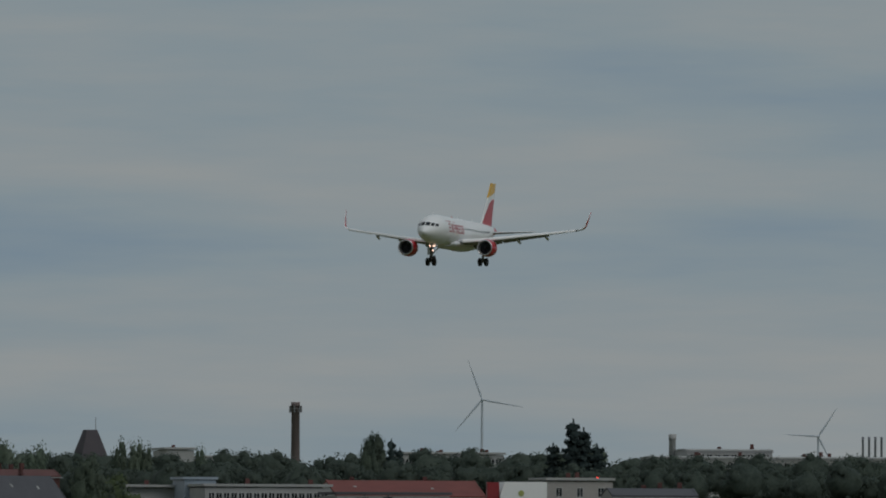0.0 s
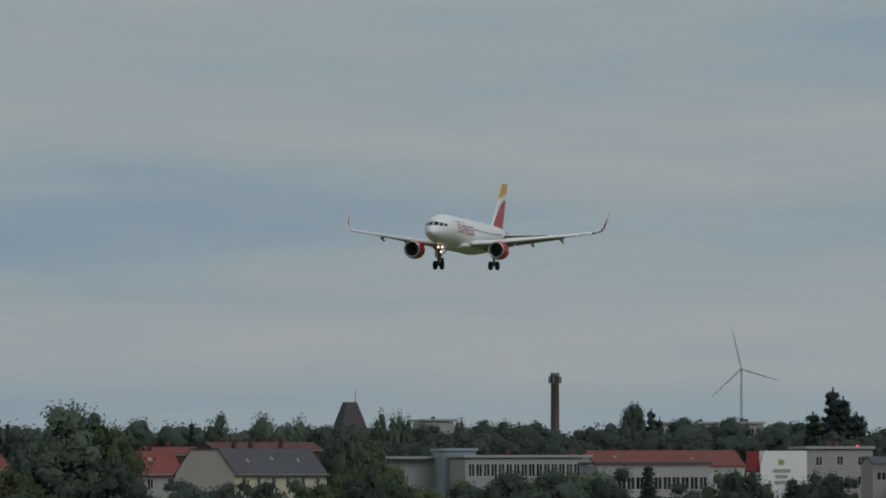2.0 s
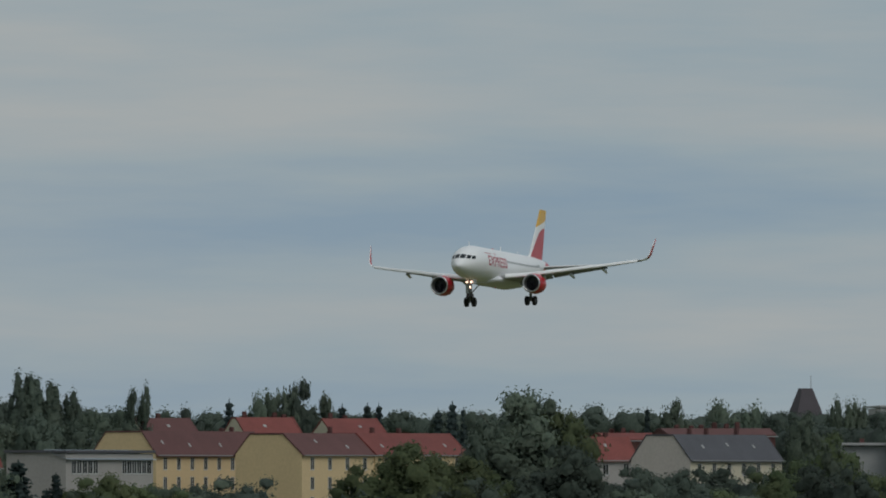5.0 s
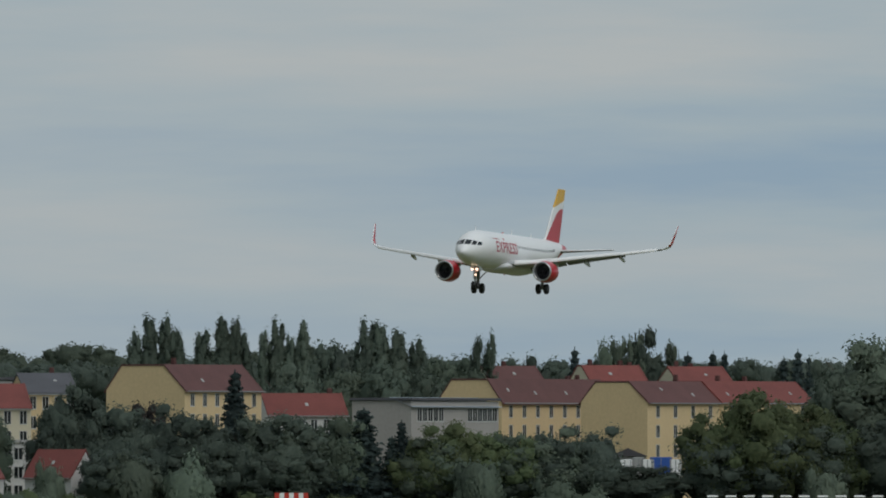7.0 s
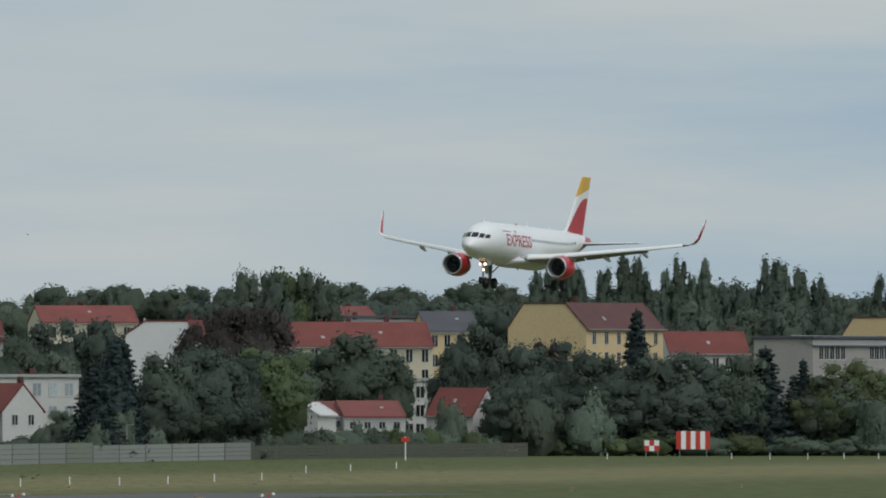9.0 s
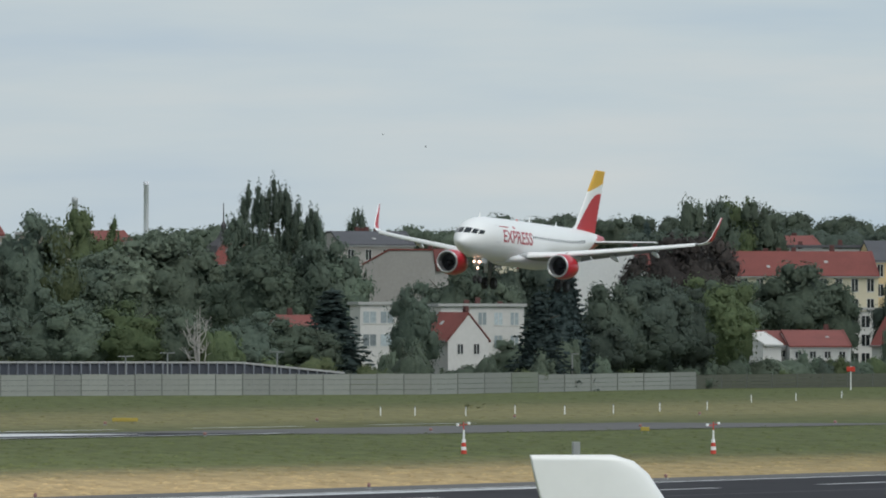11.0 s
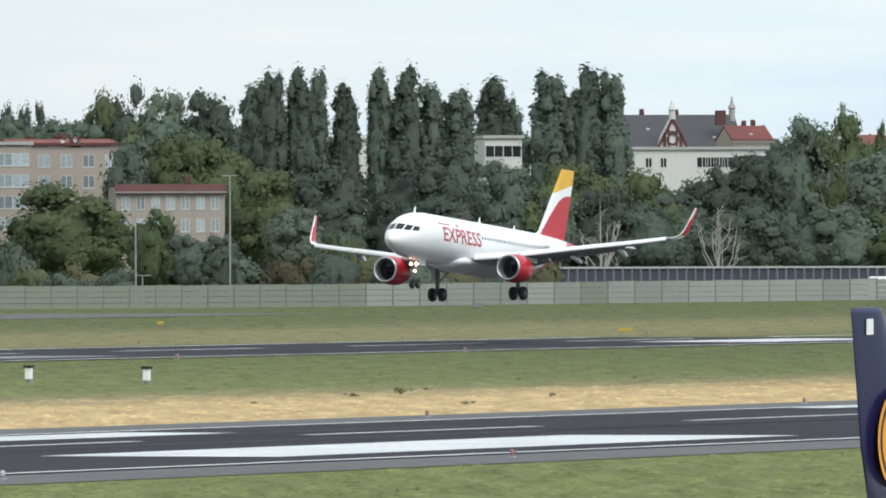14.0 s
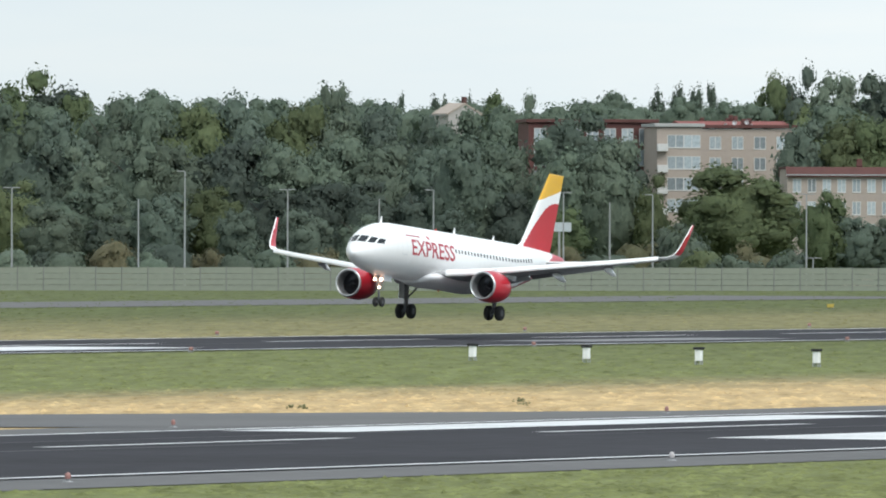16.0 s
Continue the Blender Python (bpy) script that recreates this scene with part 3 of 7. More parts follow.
            part("flap_fairing", bm, BELLY, w, "grey canoe-shaped flap fairing", True)
        # upturned wing tip
        bm = bmesh.new()
        rings = []
        for y, x, c, z, tilt in ((16.6, 20.05, 1.6, 0.7, 7), (17.05, 20.4, 1.42, 0.79, 25), (17.38, 20.75, 1.25, 1.02, 52), (17.58, 21.15, 1.08, 1.45, 72), (17.75, 21.95, 0.78, 2.45, 79), (17.9, 22.75, 0.42, 3.44, 82)):
            a = radians(tilt)
            ring = []
            for p in aerofoil((0, 0, 0), c, 0.09, 8):
                ring.append(Vector((x + p.x, s * (y - p.z * math.sin(a)), z + p.z * math.cos(a))))
            rings.append(ring)
        loft(bm, rings)
        bmesh.ops.recalc_face_normals(bm, faces=bm.faces[:])
        for f in bm.faces:
            c = f.calc_center_median()
            f.material_index = 1 if c.z > 1.15 and c.x > 20.95 + 0.826 * (c.z - 1.02) else 0
            f.smooth = True
        part("sharklet", bm, [WHITE, RED], w, "red upturned wing tip")
        # engine with pylon
        cx, cy, cz = 11.3, s * 5.75, -2.25
        bm = bmesh.new()
        revolve(bm, [(0.12, 1.1), (0.5, 1.17), (1.1, 1.22), (1.9, 1.22), (2.7, 1.1), (3.3, 0.93), (3.28, 0.86), (2.4, 0.9)], (cx, cy, cz), 36)
        bmesh.ops.recalc_face_normals(bm, faces=bm.faces[:])
        e = part("engine", bm, RED, root, "red engine cowling with bare metal lip", True)
        e.location = (-17, 0, 0)
        bm = bmesh.new()
        revolve(bm, [(0.18, 0.9), (0.05, 0.945), (0.0, 1.0), (0.04, 1.06), (0.13, 1.105)], (cx, cy, cz), 36)
        part("inlet_lip", bm, METAL, e, "polished metal inlet lip", True)
        bm = bmesh.new()
        revolve(bm, [(0.18, 0.9), (0.6, 0.88), (1.2, 0.9)], (cx, cy, cz), 36)
        part("inlet_duct", bm, STRUT, e, "", True)
        bm = bmesh.new()
        bm.faces.new([bm.verts.new((cx + 1.3, cy + 0.9 * math.cos(k * math.tau / 24), cz + 0.9 * math.sin(k * math.tau / 24))) for k in range(24)])
        part("fan_disc", bm, FAN, e, "dark disc behind the fan")
        for k in range(24):
            a, b = k * math.tau / 24, (k + 0.62) * math.tau / 24
            ps = [(1.05, r * math.cos(q), r * math.sin(q)) for q, r in ((a, 0.25), (a + 0.12, 0.89), (b + 0.2, 0.89), (b, 0.25))]
            ps = [Vector((cx + dx + (0.12 if j > 1 else 0), cy + yy, cz + zz)) for j, (dx, yy, zz) in enumerate(ps)]
            bm = bmesh.new()
            rings = [[bm.verts.new(p + Vector((dx, 0, 0))) for p in ps] for dx in (0, 0.015)]
            bm.faces.new(rings[0])
            bm.faces.new(rings[1][::-1])
            for j in range(4):
                bm.faces.new((rings[0][j], rings[1][j], rings[1][(j + 1) % 4], rings[0][(j + 1) % 4]))
            part("fan_blade", bm, FAN, e)
        bm = bmesh.new()
        revolve(bm, [(0.72, 0.01), (0.8, 0.11), (0.95, 0.2), (1.1, 0.26)], (cx, cy, cz), 20)
        part("spinner", bm, FAN, e, "", True)
        bm = bmesh.new()
        revolve(bm, [(2.4, 0.7), (3.3, 0.66), (4.1, 0.5), (4.15, 0.44), (4.15, 0.3), (4.9, 0.02)], (cx, cy, cz), 28)
        part("exhaust", bm, STRUT, e, "metal exhaust nozzle", True)
        bm = bmesh.new()
        loft(bm, [[(cx + 0.9, cy - 0.1, cz + 1.15), (cx + 0.9, cy + 0.1, cz + 1.15), (cx + 5.6, cy + 0.16, cz + 0.7), (cx + 5.6, cy - 0.16, cz + 0.7)],
                  [(cx + 2.6, cy - 0.08, cz + 1.5), (cx + 2.6, cy + 0.08, cz + 1.5), (cx + 5.8, cy + 0.12, cz + 1.25), (cx + 5.8, cy - 0.12, cz + 1.25)]])
        bmesh.ops.recalc_face_normals(bm, faces=bm.faces[:])
        part("pylon", bm, BELLY, e, "grey engine pylon")
        # tailplane
        bm = bmesh.new()
        rings = [[Vector((p.x, s * p.y, p.z)) for p in aerofoil((x, y, z), c, t, 8)] for y, x, c, z, t in ((0.5, 31.6, 3.9, 0.8, 0.1), (6.22, 35.1, 1.4, 1.2, 0.1))]
        loft(bm, rings)
        bmesh.ops.recalc_face_normals(bm, faces=bm.faces[:])
        bm.normal_update()
        # shade below the tailplane put into the colour likewise
        for f in bm.faces:
            f.material_index = 1 if f.normal.z < -0.05 else 0
        part("tailplane", bm, [WHITE, SHADE_GREY], root, "white tailplane half with shade painted on its underside", True).location = (-17, 0, 0)
    # fin with its bands of colour
    bm = bmesh.new()
    rings = []
    for k in range(81):
        f = k / 80
        zz = 1.55 + f * 6.46
        le, te = 29.2 + f * 5.15 - 1.2 * max(0, 0.12 - f) / 0.12, 35.0 + f * 1.95
        rings.append([Vector((p.x, p.z, zz)) for p in aerofoil((le, 0, 0), te - le, 0.09, 36)])
    loft(bm, rings)
    bmesh.ops.recalc_face_normals(bm, faces=bm.faces[:])
    for f in bm.faces:
        c = f.calc_center_median()
        fz = (c.z - 1.55) / 6.46
        le, te = 29.2 + fz * 5.15, 35.0 + fz * 1.95
        fx = (c.x - le) / (te - le)
        red_top = 0.66 * (1 - math.exp(-5.0 * max(0.0, fx - 0.02)))
        f.material_index = 2 if fz > 0.66 + 0.15 * fx else 1 if fz < red_top else 0
        f.smooth = True
    part("fin", bm, [WHITE, RED, YELLOW], root, "red, white and yellow tail fin").location = (-17, 0, 0)
    # landing gear
    ng = bmesh.new()
    tube(ng, (5.0, 0, -1.9), (5.15, 0, -4.05), 0.11, 0.08, 12)
    tube(ng, (6.2, 0, -1.95), (5.1, 0, -3.1), 0.06, 0.06, 8)
    tube(ng, (5.15, -0.28, -4.05), (5.15, 0.28, -4.05), 0.06, 0.06, 8)
    nose = part("nose_gear", ng, STRUT, root, "steel nose gear leg", True)
    nose.location = (-17, 0, 0)
    for s in (1, -1):
        wheel("nose_tyre", nose, 5.15, s * 0.27, -4.05, 0.38, 0.22)
        bm = bmesh.new()
        box(bm, 5.0, 6.3, s * 0.42 - 0.02, s * 0.42 + 0.02, -2.45, -1.95, 0.01)
        part("gear_door", bm, BELLY, nose, "small grey gear door")
    for y, z, r in ((-0.27, -2.35, 0.14), (0.27, -2.35, 0.12), (-0.12, -2.95, 0.11)):
        bm = bmesh.new()
        revolve(bm, [(0.0, 0.005), (-0.03, r * 0.7), (0.02, r), (0.14, r * 0.8)], (4.8, y, z), 16)
        bmesh.ops.recalc_face_normals(bm, faces=bm.faces[:])
        part("landing_lamp", bm, LAMP, nose, "glowing landing lamp", True)
    for s in (1, -1):
        bm = bmesh.new()
        tube(bm, (17.6, s * 3.75, -1.3), (17.7, s * 3.8, -3.95), 0.22, 0.16, 14)
        tube(bm, (17.6, s * 2.4, -1.7), (17.7, s * 3.75, -3.0), 0.07, 0.07, 8)
        tube(bm, (17.7, s * 3.8 - 0.5, -3.98), (17.7, s * 3.8 + 0.5, -3.98), 0.09, 0.09, 10)
        leg = part("main_gear", bm, STRUT, root, "steel main gear leg", True)
        leg.location = (-17, 0, 0)
        for d in (-0.46, 0.46):
            wheel("main_tyre", leg, 17.7, s * 3.8 + d, -3.98, 0.585, 0.42)
        bm = bmesh.new()
        box(bm, 17.0, 18.3, s * 4.12 - 0.03, s * 4.12 + 0.03, -3.0, -1.2, 0.02)
        part("gear_door", bm, WHITE, leg, "white main gear door")
    return root


AIRLINER = airliner()


# ---- trees: a trunk with limbs, and a crown of many small tufts of leaves ----
class Heap:
    """Corners, faces and shading directions of a growing crown, rounded about its heart."""

    def __init__(self, heart=(0, 0, 0), spread=(1, 1, 1), unity=0.0):
        self.verts, self.faces, self.norms = [], [], []
        self.heart, self.spread, self.unity = heart, spread, unity

    def shade(self, p, n):
        """The direction of a tuft's leaves: partly its bough's, partly the whole crown's."""
        h, w = self.heart, self.spread
        out = Vector(((p[0] - h[0]) / w[0], (p[1] - h[1]) / w[1], (p[2] - h[2]) / w[2]))
        return tuple((n * (1 - self.unity) + out * self.unity + Vector((0, 0, 0.15))).normalized())

    def mesh(self, name, mats=()):
        me = bpy.data.meshes.new(name)
        me.from_pydata(self.verts, [], self.faces)
        for m in mats:
            me.materials.append(m)
        for p in me.polygons:
            p.use_smooth = True
        me.normals_split_custom_set_from_vertices(self.norms)
        me.update()
        return me


def flakes(rng, heap, centre, radii, count, size, shell=0.8, reach=1.1):
    """Small three-cornered tufts of leaves over an egg-shaped bough."""
    for _ in range(count):
        n = Vector((rng.gauss(0, 1), rng.gauss(0, 1), rng.gauss(0, 1))).normalized()
        r = shell + (reach - shell) * rng.random() ** 1.2
        r *= 1 + 0.15 * noise.noise(Vector(centre) * 0.7 + n * 2.2)
        p = Vector((centre[0] + n.x * radii[0] * r, centre[1] + n.y * radii[1] * r, centre[2] + n.z * radii[2] * r))
        face = (n + Vector((rng.uniform(-0.6, 0.6), rng.uniform(-0.6, 0.6), rng.uniform(-0.4, 0.6)))).normalized()
        a = Matrix.Rotation(rng.uniform(0, math.tau), 3, face) @ face.orthogonal().normalized()
        b = face.cross(a)
        s = size * rng.uniform(0.6, 1.4)
        i = len(heap.verts)
        heap.verts.extend(tuple(q) for q in (p + a * s, p - a * s * rng.uniform(0.3, 0.8) + b * s * rng.uniform(0.5, 0.9), p - a * s * rng.uniform(0.3, 0.8) - b * s * rng.uniform(0.5, 0.9)))
        shade = heap.shade(p, n * 0.85 + face * 0.3)
        heap.norms.extend((shade, shade, shade))
        heap.faces.append((i, i + 1, i + 2))


def core(heap, centre, radii, rings=5, seg=8, fill=0.88, lump=0.5):
    """The lumpy closed mass of a bough."""
    i0 = len(heap.verts)
    for j in range(rings + 1):
        a = math.pi * j / rings
        for k in range(seg):
            b = (k + 0.5 * (j % 2)) * math.tau / seg
            n = Vector((math.sin(a) * math.cos(b), math.sin(a) * math.sin(b), math.cos(a)))
            q = fill * (1 + lump * noise.noise(Vector(centre) * 1.3 + n * 1.6) + 0.5 * lump * noise.noise(Vector(centre) + n * 4.5))
            p = (centre[0] + n.x * radii[0] * q, centre[1] + n.y * radii[1] * q, centre[2] + n.z * radii[2] * q)
            heap.verts.append(p)
            heap.norms.append(heap.shade(p, n))
    for j in range(rings):
        for k in range(seg):
            a, b = i0 + j * seg + k, i0 + j * seg + (k + 1) % seg
            heap.faces.append((a, a + seg, b + seg, b))


def limbs(rng, height, girth, spread, crown_from, n):
    bm = bmesh.new()
    tops = [Vector((0, 0, -0.3))]
    for k in range(1, 5):
        tops.append(Vector((rng.uniform(-0.02, 0.02) * height, rng.uniform(-0.02, 0.02) * height, height * 0.8 * k / 4)))
    for k, (a, b) in enumerate(zip(tops, tops[1:])):
        tube(bm, a, b, girth * (1 - k / 4.6), girth * (1 - (k + 1) / 4.6), 7, False)
    for k in range(n):
        z = height * rng.uniform(crown_from, 0.7)
        a = rng.uniform(0, math.tau)
        r = spread * rng.uniform(0.5, 0.85)
        tube(bm, (0, 0, z), (r * math.cos(a), r * math.sin(a), z + r * rng.uniform(0.4, 1.1)), girth * 0.35, girth * 0.1, 5, False)
    return bm


def crown_mesh(kind, seed):
    rng = random.Random(seed)
    heap = Heap()
    if kind == "broad":  # 17 m high, 12 m wide
        heap = Heap((0, 0, 8.0), (6.0, 6.0, 8.5), 0.64)
        lean = Vector((rng.uniform(-0.6, 0.6), rng.uniform(-0.6, 0.6), 0))
        core(heap, (0, 0, 7.8), (4.6, 4.6, 6.2), 9, 12, 0.82, 0.4)
        flakes(rng, heap, (0, 0, 7.8), (4.4, 4.4, 6.0), 700, 0.3, 0.8, 1.1)
        for k in range(30):
            n = Vector((rng.gauss(0, 1), rng.gauss(0, 1), rng.gauss(0.15, 1))).normalized()
            r = rng.uniform(0.72, 1.0)
            q = rng.uniform(1.1, 2.3)
            c = Vector((n.x * 4.7 * r, n.y * 4.7 * r, 8.2 + n.z * (7.0 if n.z > 0 else 6.2) * r)) + lean * (n.z + 0.5)
            core(heap, c, (q, q, q * 0.8), 5, 7, 0.66, 0.5)
            flakes(rng, heap, c, (q, q, q * 0.8), int(62 * q * q ** 0.5), 0.26, 0.62, 1.24)
    elif kind == "poplar":  # 27 m high, 4 m wide
        heap = Heap((0, 0, 12.5), (2.6, 2.6, 30.0), 0.58)
        core(heap, (0, 0, 12.4), (1.7, 1.7, 12.4), 16, 12, 0.86, 0.4)
        flakes(rng, heap, (0, 0, 12.4), (1.75, 1.75, 11.6), 350, 0.24, 0.85, 1.1)
        for k in range(46):
            f = (k + rng.random()) / 46
            z = 2.0 + 22.6 * f
            w = 1.95 * (1 - max(0.0, (f - 0.7) / 0.3) ** 2.0 * 0.7) * min(1.0, 0.7 + 1.2 * f)
            a = k * 2.4 + rng.uniform(-0.4, 0.4)
            o = w * rng.uniform(0.4, 1.0)
            q = rng.uniform(0.55, 1.0) * (1 - 0.25 * f)
            c = (o * math.cos(a), o * math.sin(a), z)
            h = rng.uniform(2.0, 3.4) if f < 0.78 else rng.uniform(1.9, 2.6)
            core(heap, c, (q, q, q * h), 5, 6, 0.7, 0.4)
            flakes(rng, heap, c, (q, q, q * h), 80, 0.21, 0.68, 1.2)
    elif kind == "fir":  # 16 m high, 6 m wide
        heap = Heap((0, 0, 5.0), (3.0, 3.0, 12.0), 0.4)
        for k in range(24):
            f = k / 23
            z, w = 1.0 + 14.3 * f, 3.1 * (1 - f) ** 0.9 + 0.15
            n = max(4, int(11 * (1 - f)))
            for j in range(n):
                a = j * math.tau / n + rng.uniform(-0.3, 0.3) + k
                r = w * rng.uniform(0.7, 1.05)
                for i in range(3):
                    g = 0.35 + 0.3 * i
                    flakes(rng, heap, (r * g * math.cos(a), r * g * math.sin(a), z - 0.3 * r * g), (0.5, 0.5, 0.3), 9, 0.27, 0.3)
            core(heap, (0, 0, z), (w * 0.62, w * 0.62, 1.0), 4, 10, 0.95, 0.5)
    elif kind == "bush":  # 4.5 m high, 7 m wide
        heap = Heap((0, 0, 1.0), (3.4, 3.4, 3.4), 0.6)
        core(heap, (0, 0, 1.4), (2.5, 2.5, 1.8), 7, 12, 0.9, 0.4)
        flakes(rng, heap, (0, 0, 1.4), (2.4, 2.4, 1.7), 140, 0.22, 0.85, 1.1)
        for k in range(15):
            a, r = k * 2.4, rng.uniform(0.6, 2.7)
            q = rng.uniform(0.6, 1.15)
            c = (r * math.cos(a), r * math.sin(a), rng.uniform(0.5, 3.3) * (1 - 0.08 * r * r / 2.2))
            core(heap, c, (q, q, q * 0.85), 4, 6, 0.7, 0.45)
            flakes(rng, heap, c, (q, q, q), 80, 0.2, 0.68, 1.2)
    elif kind == "loose":  # thin open crown, 18 m high, 8 m wide
        heap = Heap((0, 0, 10.5), (3.5, 3.5, 8.5), 0.35)
        for k in range(34):
            a, f = k * 2.4, rng.random()
            z, r = 4.6 + 12.3 * f, rng.uniform(0.2, 2.9) * (1 - 0.5 * f)
            q = rng.uniform(0.6, 1.15)
            c = (r * math.cos(a), r * math.sin(a), z)
            core(heap, c, (q * 0.9, q * 0.9, q * 1.4), 5, 7, 0.66, 0.5)
            flakes(rng, heap, c, (q, q, q * 1.5), 90, 0.22, 0.6, 1.25)
    return heap, kind + "_crown"


SIZES = {"broad": (17.2, 12.2), "poplar": (27.0, 3.7), "fir": (16.0, 3.5), "bush": (4.5, 7.2), "loose": (18.0, 7.0)}
CROWNS, TRUNKS = {}, {}


def crown_of(kind, variant, leaf):
    key = (kind, variant, leaf.name)
    if key not in CROWNS:
        base = (kind, variant)
        if base not in CROWNS:
            heap, called = crown_mesh(kind, 100 * len(kind) + variant)
            hh, ww = SIZES[kind]
            top = sorted(v[2] for v in heap.verts)[int((0.999 if kind == "poplar" else 0.998) * len(heap.verts))]
            reach = sorted(math.hypot(v[0], v[1]) for v in heap.verts)[int(0.96 * len(heap.verts))]
            f, g = ww / 2 / reach, hh / top
            heap.verts = [(x * f, y * f, z * g) for x, y, z in heap.verts]
            CROWNS[base] = heap.mesh(called)
        me = CROWNS[base].copy()
        me.materials.clear()
        me.materials.append(leaf)
        CROWNS[key] = me
    return CROWNS[key]


def trunk_of(kind, variant):
    if (kind, variant) not in TRUNKS:
        rng = random.Random(7 + variant)
        hh = SIZES[kind][0]
        bm = limbs(rng, hh, {"broad": 0.42, "poplar": 0.4, "fir": 0.25, "bush": 0.12, "loose": 0.3}[kind], {"broad": 5, "poplar": 1.6, "fir": 1.5, "bush": 2, "loose": 3}[kind], 0.25, 7)
        TRUNKS[(kind, variant)] = mesh_of(bm, kind + "_trunk", BARK)
    return TRUNKS[(kind, variant)]


WORDS = {
    "broad": ("broadleaf_tree", "dense dark green broadleaf tree", "tree"),
    "poplar": ("poplar", "tall narrow grey-green poplar", "tree"),
    "fir": ("fir_tree", "dark blue-green conical fir", "tree"),
    "bush": ("bush", "rounded green bush in rough grass", "bush"),
    "loose": ("open_tree", "thin open-crowned green tree", "tree"),
}
WHERE = {"fence": "behind the airfield fence", "houses": "among the houses", "far": "on the far skyline"}
PICK = random.Random(5)


FENCE_LINE = [(-4900, 1905), (-4045, 1930), (-3261, 1961), (-2949, 1989), (-2166, 2095), (-1515, 2140), (-1015, 2320), (-525, 2420), (900, 2440), (5000, 2450)]


def fence_off(u):
    """How far off the airfield fence runs at bearing u."""
    for (a, p), (b, q) in zip(FENCE_LINE, FENCE_LINE[1:]):
        if u <= b:
            return p + (q - p) * max(0.0, u - a) / (b - a)
    return 2450


def tree(kind, u, v, d, width, leaf=None, zone="fence", tone=""):
    """A tree at bearing u and d metres off whose top shows at v; width in bearing steps."""
    hh, ww = SIZES[kind]
    d = max(d, fence_off(u) + (16 if kind == "bush" else 24))
    x, y = spot(u, d)
    top = max(1.5, rise(v, d))
    wide = width * d / FOCAL * {"fir": 1.6, "poplar": 1.42}.get(kind, 1.05)
    leaf = leaf or {"broad": LEAF, "poplar": LEAF_POPLAR, "fir": LEAF_FIR, "bush": LEAF, "loose": LEAF}[kind]
    if leaf is LEAF and kind == "broad":
        leaf = PICK.choice((LEAF, LEAF, LEAF, LEAF, LEAF_DEEP, LEAF_DEEP, LEAF_POPLAR, LEAF_POPLAR, LEAF_LIGHT))
    variant = PICK.randrange(4)
    name, label, cat = WORDS[kind]
    root = thing(name, (tone + " " if tone else "") + label + " " + WHERE[zone], cat)
    root.matrix_basis = pose(x, y, 0, 0, 0, PICK.uniform(0, 360)) @ Matrix.Diagonal((wide / ww, wide / ww, top / hh, 1))
    share("trunk", trunk_of(kind, variant), root)
    share("crown", crown_of(kind, variant, leaf), root)
    return root


def belt(kind, u0, u1, n, v0, v1, d0, d1, w0, w1, seed, leaf=None, zone="fence"):
    """A loose row of n trees between two bearings, with tops, distances and widths between the limits."""
    rng = random.Random(seed)
    for k in range(n):
        u = u0 + (u1 - u0) * (k + rng.uniform(0.1, 0.9)) / n
        lf = leaf or (rng.choice([LEAF, LEAF, LEAF_DEEP, LEAF_LIGHT]) if kind in ("broad", "bush") else None)
        tree(kind, u, rng.uniform(v0, v1), rng.uniform(d0, d1), rng.uniform(w0, w1), lf, zone)


def woods(u0, u1, d, v, seed, label, size=1.0, leaf=None):
    """A far wood, one mass of overlapping crowns from the ground up; v: where its tops show."""
    rng = random.Random(seed)
    heap = Heap()
    u = u0
    while u < u1:
        dd = d + rng.uniform(-60, 60)
        x, y = spot(u, dd)
        q = rng.uniform(2.4, 4.2) * size
        top = rise(v + rng.gauss(0, 7), dd) - q * 0.8
        for z in (top, top * 0.72, top * 0.42):
            core(heap, (x, y, z), (q * 1.1, q * 1.1, q), 6, 9, 0.78, 0.45)
            if z > top * 0.5:
                flakes(rng, heap, (x, y, z), (q * 1.1, q * 1.1, q), 230, 0.34 * size ** 0.5, 0.86, 1.08)
                for j in range(6):
                    n = Vector((rng.gauss(0, 1), rng.gauss(0, 1), rng.gauss(0.5, 0.8))).normalized()
                    g = q * rng.uniform(0.3, 0.5)
                    p = (x + n.x * q * 0.8, y + n.y * q * 0.8, z + n.z * q * 0.75)
                    core(heap, p, (g * 1.1, g * 1.1, g), 4, 6, 0.7, 0.5)
                    flakes(rng, heap, p, (g * 1.1, g * 1.1, g), 50, 0.3 * size ** 0.5, 0.7, 1.2)
        u += q * FOCAL / d * rng.uniform(0.8, 1.25)
    return tagged(new("far_woods", heap.mesh("far_woods", [leaf or LEAF])), label, "woods", kind="stuff")


# ---- the tree belts and single trees, from the runway's middle out to the far town ----
woods(1150, 2720, 3150, 204, 11, "dense green woods on the far skyline behind the town", 1.0, LEAF_DEEP)
woods(1100, 2720, 2900, 226, 12, "dark trees between the far houses", 1.0, LEAF_DEEP)
woods(-50, 1200, 3150, 206, 13, "green trees on the far skyline", 1.0, LEAF_DEEP)
woods(-1400, 0, 3200, 186, 14, "green trees behind the yellow houses")
woods(-3300, -1350, 3250, 209, 15, "distant green trees behind the school")
woods(-1150, -200, 2960, 207, 18, "dark green trees behind the cream houses", 1.0, LEAF_DEEP)
woods(-4950, -3200, 3000, 179, 16, "wooded far skyline behind the brick blocks", 1.3)
woods(-2500, -1900, 2500, 262, 17, "green trees below the school roofs")
